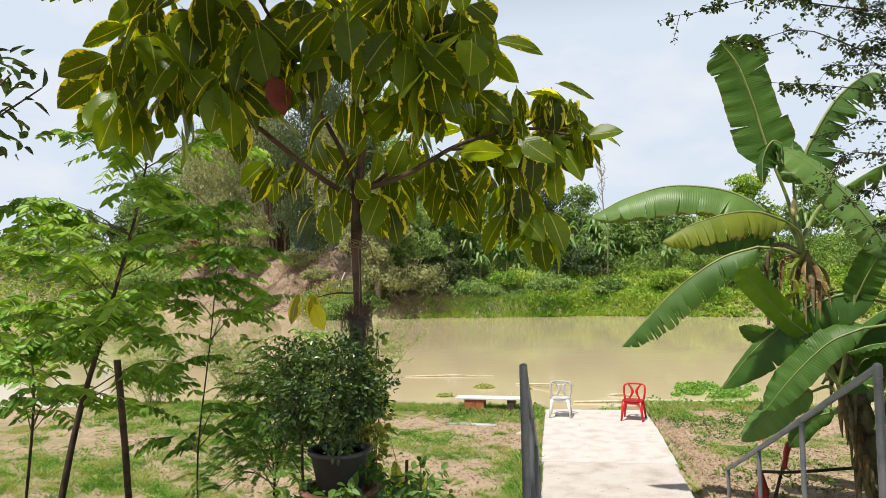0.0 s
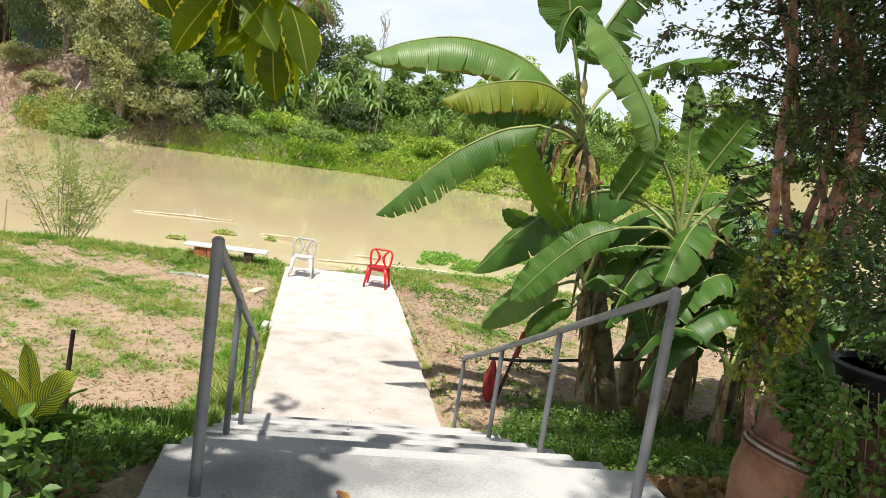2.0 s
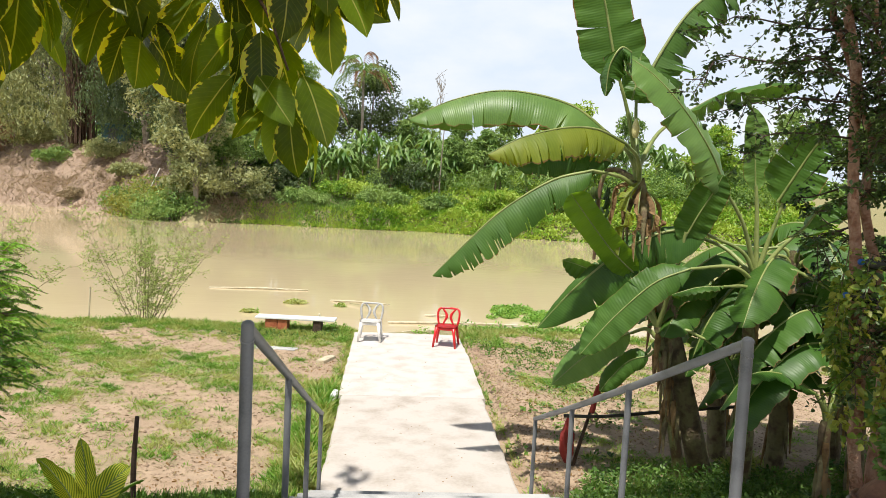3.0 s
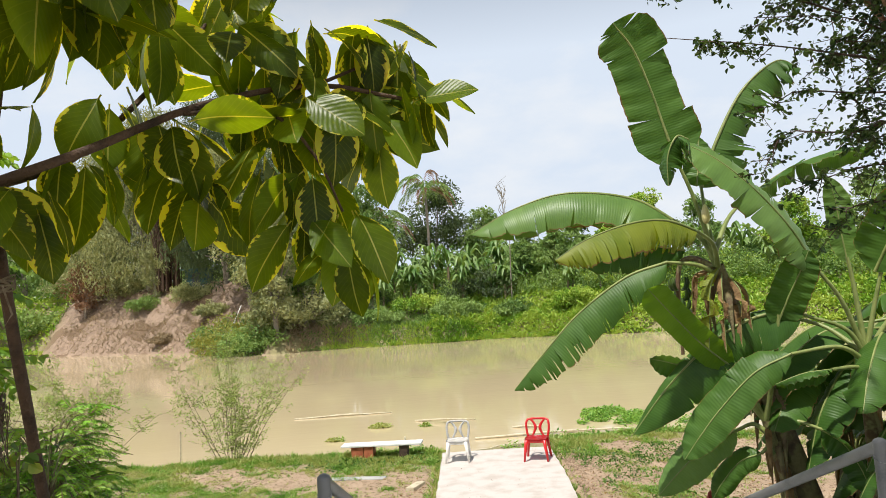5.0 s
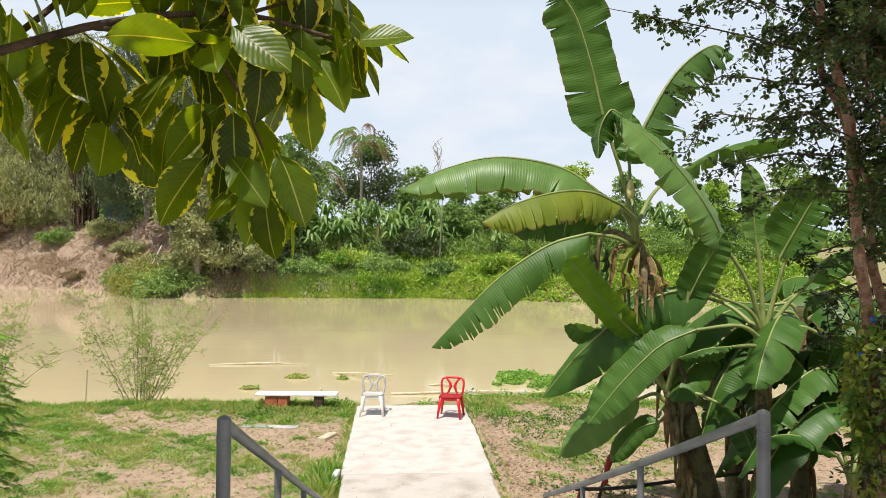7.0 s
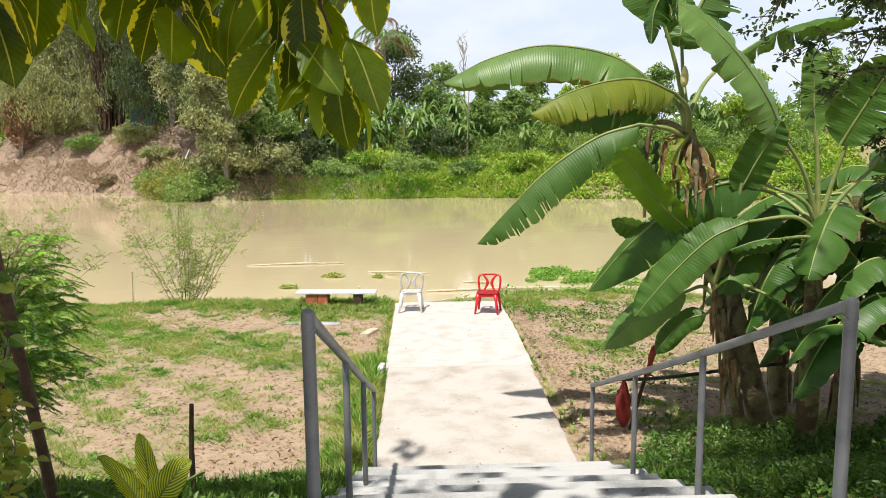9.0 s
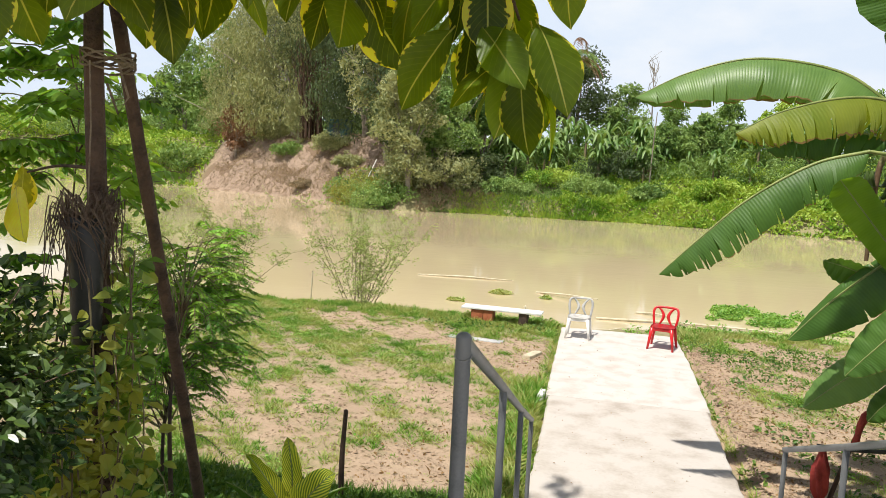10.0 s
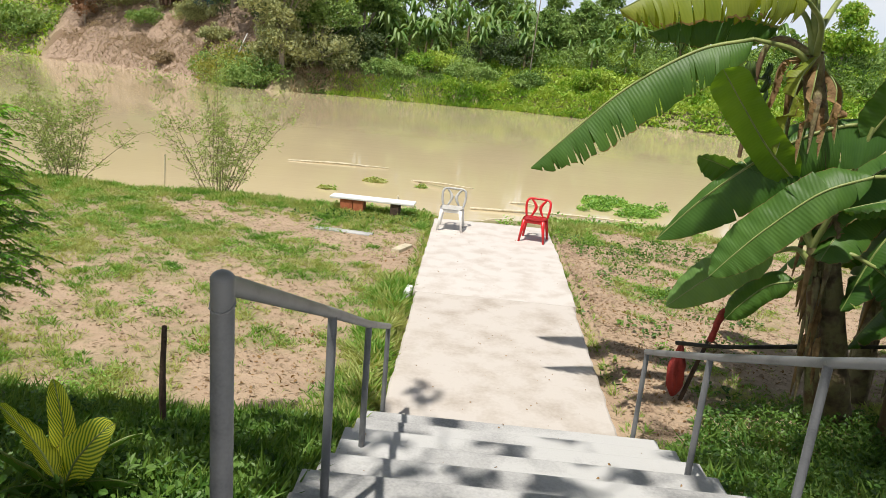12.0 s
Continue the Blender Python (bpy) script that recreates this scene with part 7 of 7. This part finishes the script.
FAR_TREES = (
    # label, x, y, height, blobs, material, leaf, count, extra
    ("tall grey-green tree with hanging foliage", -44.5, 83.5, 24, TALL, GREYLEAF, 0.55, 13000, dict(hang=1.2)),
    ("tall grey-green tree with hanging foliage", -40.0, 80.5, 23, TALL, GREYLEAF, 0.55, 13000, dict(hang=1.2)),
    ("tall dark tree with drooping boughs", -27.0, 71.5, 23, TALL, DARKLEAF, 0.55, 13000, dict(hang=1.2)),
    ("tall dark tree behind the hut", -35.0, 86.0, 25, TALL, DARKLEAF, 0.6, 10000, dict(hang=1.0)),
    ("grey wispy tree on the bank", -22.5, 65.5, 19, WISPY, GREYLEAF, 0.42, 8000, dict()),
    ("thin pale tree leaning by the water", -17.0, 54.6, 12.5, WISPY, GREYLEAF, 0.34, 8500, dict()),
    ("dense grey-green tree above the water", -16.2, 60.5, 13.0, TALL, FARLEAF, 0.40, 11000, dict()),
    ("dense dark tree above the water", -20.2, 63.5, 13.5, TALL, DARKLEAF, 0.42, 9000, dict(hang=0.5)),
    ("broad leafy tree on the grassy bank", -11.6, 62.5, 9.5, ROUND, FARLEAF, 0.40, 7500, dict()),
    ("olive bush leaning over the water", -15.4, 56.4, 5.0, LOW, GREYLEAF, 0.32, 4200, dict()),
    ("grey scrub on the bare bank", -31.0, 72.0, 2.6, LOW, GREYLEAF, 0.32, 2600, dict()),
    ("grey scrub on the bare bank", -27.3, 67.2, 1.9, LOW, GREYLEAF, 0.30, 2000, dict()),
    ("low green scrub at the foot of the bare bank", -24.6, 62.6, 1.7, LOW, FARLEAF, 0.28, 2000, dict()),
    ("dry scrub at the foot of the bare bank", -33.5, 69.4, 1.4, LOW, REED, 0.30, 1400, dict()),
    ("low green scrub on the bare bank", -38.5, 76.0, 2.2, LOW, FARLEAF, 0.32, 2000, dict()),
    ("leafy scrub on top of the bare bank", -42.5, 82.0, 3.6, LOW, GREYLEAF, 0.36, 3000, dict()),
    ("leafy scrub beside the bare bank", -22.6, 61.6, 4.6, LOW, FARLEAF, 0.32, 4200, dict()),
    ("olive tree at the water edge", -14.4, 57.6, 9.5, ROUND, FARLEAF, 0.34, 4200, dict()),
    ("yellow-green bush above the water", -20.6, 57.6, 5.2, LOW, YELLEAF, 0.34, 2600, dict()),
    ("dense leafy bush hanging over the water", -19.3, 54.9, 3.6, LOW, FARLEAF, 0.32, 3000, dict()),
    ("leafy bush at the foot of the bank", -22.2, 59.2, 2.6, LOW, VINE, 0.30, 2200, dict()),
    ("broad tree behind the grove", -11.5, 70.0, 12.5, ROUND, FARLEAF, 0.42, 6000, dict()),
    ("tall dark tree behind the grove", -3.6, 83.0, 15.0, ROUND, DARKLEAF, 0.5, 4500, dict()),
    ("round tree behind the grove", 2.2, 82.0, 10.5, ROUND, FARLEAF, 0.45, 3600, dict()),
    ("low tree behind the grove", 7.0, 76.0, 7.5, ROUND, FARLEAF, 0.42, 3400, dict()),
    ("low tree behind the grove", 12.5, 74.0, 8.0, ROUND, FARLEAF, 0.42, 3400, dict()),
    ("round bright tree on the bank", 18.5, 68.0, 9.6, ROUND, VINE, 0.40, 4600, dict()),
    ("round tree on the bank", 24.0, 66.0, 8.0, ROUND, FARLEAF, 0.40, 3600, dict()),
    ("vine-covered tree on the bank", 14.0, 63.5, 5.5, ROUND, VINE, 0.36, 3400, dict()),
    ("dark shrubby tree in the grove", 8.5, 62.0, 5.6, ROUND, FARLEAF, 0.34, 3600, dict()),
    ("dark shrubby tree in the grove", 5.5, 63.0, 5.0, ROUND, FARLEAF, 0.34, 3000, dict()),
    ("vine-covered tree on the bank", 28.0, 54.0, 6.5, ROUND, VINE, 0.36, 3200, dict()),
    ("leafy tree on the far bank", 36.0, 56.0, 8.0, ROUND, FARLEAF, 0.4, 3000, dict()),
    ("leafy tree on the far bank", 46.0, 60.0, 9.0, ROUND, FARLEAF, 0.45, 2600, dict()),
    ("low green bush on the bank", -1.5, 58.6, 2.6, LOW, FARLEAF, 0.3, 2200, dict()),
    ("tall dark tree behind the bare bank", -50.0, 92.0, 21, TALL, DARKLEAF, 0.6, 6000, dict(hang=0.8)),
    ("tall dark tree behind the bare bank", -58.0, 95.0, 18, TALL, FARLEAF, 0.6, 6000, dict()),
    ("tall dark tree behind the bare bank", -46.0, 96.0, 24, TALL, DARKLEAF, 0.6, 6000, dict(hang=0.8)),
    ("tall dark tree behind the hut", -29.5, 82.0, 23, TALL, DARKLEAF, 0.6, 7000, dict(hang=0.8)),
    ("tall leafy tree far along the bank", -67.0, 98.0, 16, TALL, FARLEAF, 0.6, 5000, dict()),
    ("round bush by the water far along the bank", -59.0, 85.5, 5.0, LOW, FARLEAF, 0.5, 2000, dict()),
    ("round bush by the water far along the bank", -67.0, 86.5, 6.0, LOW, VINE, 0.5, 2000, dict()),
    ("round bush by the water far along the bank", -76.0, 88.0, 7.0, LOW, FARLEAF, 0.5, 2000, dict()),
    ("round bush by the water far along the bank", -88.0, 90.0, 7.0, LOW, VINE, 0.5, 2000, dict()),
    ("round bush by the water far along the bank", -54.5, 90.0, 5.0, LOW, FARLEAF, 0.5, 2000, dict()),
    ("low bush on the grassy bank", -8.5, 57.6, 2.4, LOW, FARLEAF, 0.3, 1800, dict()),
    ("low bush on the grassy bank", -5.0, 60.0, 2.6, LOW, VINE, 0.3, 1800, dict()),
    ("low bush on the grassy bank", 4.0, 58.0, 2.0, LOW, FARLEAF, 0.3, 1600, dict()),
    ("low bush on the grassy bank", 9.5, 57.0, 2.2, LOW, VINE, 0.3, 1800, dict()),
    ("low bush on the grassy bank", 15.5, 54.5, 2.2, LOW, FARLEAF, 0.3, 1600, dict()),
    ("dark bush below the grove", -12.0, 60.5, 4.0, LOW, DARKLEAF, 0.34, 2400, dict()),
    ("dark bush below the grove", 1.0, 62.0, 4.0, LOW, DARKLEAF, 0.34, 2400, dict()),
    ("grey tree far along the bare bank", -52.0, 88.0, 19, TALL, GREYLEAF, 0.55, 8000, dict(hang=0.9)),
    ("leafy tree far along the bare bank", -62.0, 96.0, 11, ROUND, FARLEAF, 0.55, 3200, dict()),
    ("leafy tree far along the bank", -74.0, 102.0, 11, ROUND, DARKLEAF, 0.6, 2800, dict()),
    ("leafy tree far along the bank", -88.0, 110.0, 11, ROUND, FARLEAF, 0.6, 2600, dict()),
    ("leafy tree far along the bank", -104.0, 118.0, 12, ROUND, FARLEAF, 0.7, 2400, dict()),
    ("rust-brown dry shrub on the bare bank", -49.0, 82.0, 8, WISPY, RUSTLEAF, 0.4, 1600, dict()),
    ("rust-brown dry shrub on the bare bank", -47.0, 84.0, 6, LOW, RUSTLEAF, 0.4, 900, dict()),
    ("slender tree on the bare bank", -37.5, 77.0, 8, WISPY, GREYLEAF, 0.4, 3000, dict(hang=1.0)),
)
for k, (label, x, y, h, blobs, m, leaf, count, extra) in enumerate(FAR_TREES):
    s = h / 11.0 if blobs is not LOW else h / 3.6
    far_tree(label, x, y, h, [(a * s, b * s, c, d * s, e * s) for a, b, c, d, e in blobs], m, 200 + k, leaf * 0.78, int(count * 1.5), tr=0.012 * h + 0.02, **extra)

bamboo = thing("bamboo_clump", "dense clump of dark bamboo stems", "bamboo", at=hill(-36.2, 77.5))
g = random.Random(5)
lines = []
for k in range(90):
    a, r = g.uniform(0, 6.28), 1.5 * math.sqrt(g.random())
    b = Vector((r * math.cos(a), r * math.sin(a), -0.2))
    lines.append((curve_points([b, b * 1.1 + Vector((0, 0, 5)), b * 1.7 + Vector((g.uniform(-1, 1), 0, g.uniform(9, 13)))], 6), [0.07, 0.06, 0.03]))
for pts, radii in lines:
    tube("stem", pts, radii, DARKBARK, bamboo, sides=5)
gg = np.random.default_rng(6)
P = gg.normal(size=(2600, 3)) * [2.2, 2.0, 2.2] + [0, 0, 12]
child("foliage", leaf_cloud("foliage", P, gg.normal(size=P.shape) + [0, 0, -0.8], gg.uniform(0.3, 0.6, 2600), 0.12, DARKLEAF, 6), bamboo)


def far_banana(seed, label):
    g = random.Random(seed)
    root = thing("banana_plant", label, "banana plant", "banana grove on the far bank")
    h = g.uniform(1.5, 2.3)
    tube("pseudostem", [(0, 0, -0.2), (0.05, 0, h * 0.5), (0.1, 0, h)], [0.16, 0.13, 0.08], STEMBROWN, root, sides=8, steps=6)
    for j in range(14):
        a = j * 2.4 + g.uniform(-0.3, 0.3)
        d = Vector((math.cos(a), math.sin(a), 0))
        ln, up = g.uniform(0.7, 1.7), g.uniform(0.6, 2.0)
        rib = [Vector((0.1, 0, h - 0.1)), Vector((0.1, 0, h)) + d * ln * 0.22 + Vector((0, 0, up * 0.75)), Vector((0.1, 0, h)) + d * ln * 0.62 + Vector((0, 0, up)), Vector((0.1, 0, h)) + d * ln * 1.05 + Vector((0, 0, up * 0.55 - 0.15))]
        pts = curve_points(rib, 9)
        verts, faces = [], []
        sd = d.cross(Vector((0, 0, 1)))
        for i, p in enumerate(pts):
            w = 0.155 * math.sin(math.pi * min(1, 0.06 + i / 9.6)) ** 0.6
            verts += [p - sd * w - Vector((0, 0, w * 0.7)), p, p + sd * w - Vector((0, 0, w * 0.7))]
        for i in range(9):
            for q in (0, 1):
                b = i * 3 + q
                faces.append((b, b + 1, b + 4, b + 3))
        child("leaf", mesh_from("leaf", verts, faces, FARBANANA), root)
    return root


g = random.Random(44)
models = [far_banana(k, "banana plant in the grove across the river") for k in range(4)]
spots = []
for k in range(66):
    x = g.uniform(-11, 13)
    spots.append((x, float(far_shore(x)) + g.uniform(5.0, 14.0)))
for k in range(16):
    spots.append((g.uniform(13, 30), 0))
    x = spots[-1][0]
    spots[-1] = (x, float(far_shore(x)) + g.uniform(7.5, 14.0))
for k, (x, y) in enumerate(spots):
    s = g.uniform(0.65, 1.2)
    m = Matrix.Translation(hill(x, y)) @ Matrix.Rotation(g.uniform(0, 6.28), 4, "Z")
    if k < 4:
        models[k].matrix_basis = m
    else:
        copy_thing(models[k % 4], m).scale = (s, s, s)


def palm(x, y, h, seed, label):
    g = random.Random(seed)
    root = thing("coconut_palm", label, "palm", "coconut palms", hill(x, y))
    tube("trunk", [(0, 0, -0.2), (0.2, 0, h * 0.5), (0.1, 0, h)], [0.22, 0.16, 0.13], PALEBARK, root, sides=8, steps=8)
    for j in range(22):
        a = j * 2.4
        d = Vector((math.cos(a), math.sin(a), 0))
        up = g.uniform(-1.2, 1.6)
        pts = curve_points([Vector((0.1, 0, h)), Vector((0.1, 0, h + up * 0.8 + 0.5)) + d * 1.4, Vector((0.1, 0, h + up - 0.2)) + d * 2.8, Vector((0.1, 0, h + up - 1.7)) + d * 3.6], 14)
        P, D, L = [], [], []
        sd = d.cross(Vector((0, 0, 1)))
        for i in range(2, 14):
            for sg in (-1, 1):
                for q in (0, 0.5):
                    P.append(pts[i].lerp(pts[i + 1], q))
                    D.append(sd * sg + d * 0.4 + Vector((0, 0, -0.7)))
                    L.append(1.0 * (1 - 0.5 * abs(i - 7) / 7))
        child("frond", leaf_cloud("frond", P, D, np.array(L), 0.10, FARLEAF if j % 5 else RUSTLEAF, seed + j), root)


palm(-4.4, 76.0, 12.5, 3, "tall coconut palm behind the grove")
palm(-9.4, 74.0, 8.5, 4, "shorter coconut palm with brown fronds")
bare = thing("bare_tree", "tall thin leafless tree behind the grove", "tree", at=hill(5.2, 84.0))
g = random.Random(15)
lines = [(curve_points([(0, 0, 0), (0.2, 0, 6), (0, 0, 13.2)], 8), [0.16, 0.1, 0.03])]
for k in range(16):
    z = g.uniform(7, 12.5)
    lines.append((curve_points([(0.1, 0, z), (g.uniform(-0.6, 0.6), 0, z + 1), (g.uniform(-1.0, 1.0), 0, z + g.uniform(1.5, 2.6))], 4), [0.05, 0.03, 0.015]))
tubes("branch_frame", lines, PALEBARK, bare, sides=5)
wp = tube("pole", [hill(4.0, 60.0, -0.3), (4.1, 60.0, 6.0), (4.25, 60.0, 9.3)], [0.06, 0.05, 0.04], PALEBARK, sides=8, steps=6)
tagged(wp, "tall pale pole standing on the far bank", "pole")
lg = tube("fallen_branch", [hill(-26.3, 61.2, 0.05), hill(-24.6, 63.0, 0.9), hill(-23.2, 64.5, 1.6)], [0.10, 0.08, 0.04], SLAB, sides=8, steps=8)
tagged(lg, "bleached fallen branch leaning on the bare bank", "branch")
lg = tube("pale_cane", [hill(-2.6, 56.2, -0.2), hill(-2.5, 57.4, 0.4), hill(-2.3, 58.4, 0.9)], [0.05, 0.04, 0.03], SLAB, sides=6, steps=6)
tagged(lg, "pale cane leaning on the bank", "cane")

hut = thing("hut", "small dark green sheet hut on the far bank", "hut", at=hill(-32.0, 76.5))
part("wall", box((-1.3, -1.0, -0.3), (1.3, 1.0, 2.1), 0.02), HUTPAINT, hut, smooth=False)
bm = box((-1.7, -1.5, 2.1), (1.7, 1.4, 2.22), 0.02)
part("roof", bm, HUTPAINT, hut, smooth=False)
# Black panel stands in for the shade inside the hut's entrance.
part("doorway", box((-0.45, -1.03, -0.2), (0.45, -0.98, 1.7), 0.01), BLACKPOT, hut, smooth=False)
part("bench", box((-1.6, -1.9, 0.05), (1.8, -1.6, 0.18), 0.02), SLAB, hut, "pale plank in front of the hut", smooth=False)
house = thing("house", "distant house with a red roof among trees", "house", at=hill(-20.5, 90.0))
part("wall", box((-3, -2, -0.3), (3, 2, 4.2), 0.02), SLAB, house, smooth=False)
bm = bmesh.new()
vs = [bm.verts.new(c) for c in ((-3.6, -2.8, 4.1), (3.6, -2.8, 4.1), (3.6, 2.8, 4.1), (-3.6, 2.8, 4.1), (-3.6, 0, 6.2), (3.6, 0, 6.2))]
for q in ((0, 1, 5, 4), (2, 3, 4, 5), (1, 2, 5), (3, 0, 4), (3, 2, 1, 0)):
    bm.faces.new([vs[i] for i in q])
part("roof", bm, ROOFRED, house, smooth=False)


def bank_cover(name, label, x0, x1, d0, d1, n, leaf, material, seed, lift=0.5, wid=0.55, up=0.3):
    """Leaves over lumpy growth on the far bank between two distances from its water line."""
    g = np.random.default_rng(seed)

    def mound(x, y):
        lump = 0.5 + 0.5 * wave(x, y, 0.75, seed) + 0.30 * wave(x, y, 2.1, seed + 1.0) + 0.14 * wave(x, y, 4.7, seed + 2.0)
        return lift * np.clip(lump, 0.02, 1.4)

    x = g.uniform(x0, x1, n)
    y = far_shore(x) + d0 + (d1 - d0) * g.random(n)
    m = mound(x, y)
    keep = g.random(n) < 0.25 + 0.75 * np.clip(m / lift, 0, 1)
    x, y, m = x[keep], y[keep], m[keep]
    gx, gy = (mound(x + 0.1, y) - m) / 0.1, (mound(x, y + 0.1) - m) / 0.1
    share = g.random(len(x)) ** 0.45
    P = np.stack([x, y, ground_z(x, y) + m * share], 1)
    F = np.stack([-gx * share, -gy * share - 0.7 * (1 - share), 0.5 + 0.5 * share], 1)
    F /= np.linalg.norm(F, axis=1, keepdims=True)
    D = g.normal(size=P.shape) + [0, -0.3, up]
    L = leaf * g.uniform(0.6, 1.4, len(P))
    tagged(new(name, leaf_cloud(name, P, D, L, L * wid, material, seed, face=F, loose=0.6)), label, "bank plants", kind="stuff")


bank_cover("bank_vines", "bright vines covering the far bank", -3.5, 34, -0.3, 10, 78000, 0.30, VINE, 301, 0.85)
bank_cover("bank_grass", "grass and weeds on the far bank", -15, -1, -0.2, 9, 20000, 0.32, FARLEAF, 302, 0.5, 0.3, 0.9)
bank_cover("bank_grass", "bright reeds at the far water line", -13, 12, -0.5, 1.4, 7000, 0.55, VINE, 303, 0.3, 0.12, 1.4)
bank_cover("dry_reeds", "dry brown stalks on the far bank", -16, -9, 0.0, 3.5, 3500, 0.6, REED, 304, 0.4, 0.08, 1.2)
bank_cover("dry_reeds", "dry brown stalks at the bare bank", -45, -20, 0.2, 3.0, 2600, 0.5, REED, 305, 0.3, 0.08, 1.2)
bank_cover("dry_reeds", "brown litter and stalks on the bare bank", -52, -19, 0.5, 11, 14000, 0.36, REED, 309, 0.25, 0.2, 0.2)
bank_cover("bank_grass", "grass along the top of the bare bank", -62, -33, 9, 26, 14000, 0.42, VINE, 306, 0.6, 0.3, 0.9)
bank_cover("undergrowth", "dense undergrowth behind the bank", -26, 34, 9, 16, 40000, 0.32, FARLEAF, 307, 2.6, 0.5, 0.2)
bank_cover("undergrowth", "undergrowth beside the bare bank", -140, -54, -0.2, 14, 34000, 0.5, VINE, 308, 1.2, 0.5, 0.2)

bank_cover("undergrowth", "tangled greenery in front of the banana grove", -14, 32, 5.5, 11, 52000, 0.26, FARLEAF, 310, 2.7, 0.42, 0.2)
bank_cover("undergrowth", "bright climbers over the banana grove", -12, 32, 6.5, 12, 24000, 0.24, VINE, 311, 2.3, 0.42, 0.2)


def tree_line():
    """A far belt of trees that closes the view, leaves too small to tell apart."""
    g = np.random.default_rng(77)
    n = 36000
    x = g.uniform(-260, 260, n)
    y = 130 + 22 * g.random(n) + 0.12 * np.abs(x)
    top = 6.5 + 2.6 * np.sin(x * 0.11) + 2.0 * np.sin(x * 0.31 + 1) + 1.3 * np.sin(x * 0.83)
    z = ground_z(x, y) + np.maximum(1.5, top) * g.random(n) ** 0.7
    P = np.stack([x, y, z], 1)
    L = g.uniform(1.0, 2.2, n)
    tagged(new("tree_line", leaf_cloud("tree_line", P, g.normal(size=P.shape), L, L * 0.6, FARLEAF, 78)), "distant belt of green trees", "trees", kind="stuff")


tree_line()
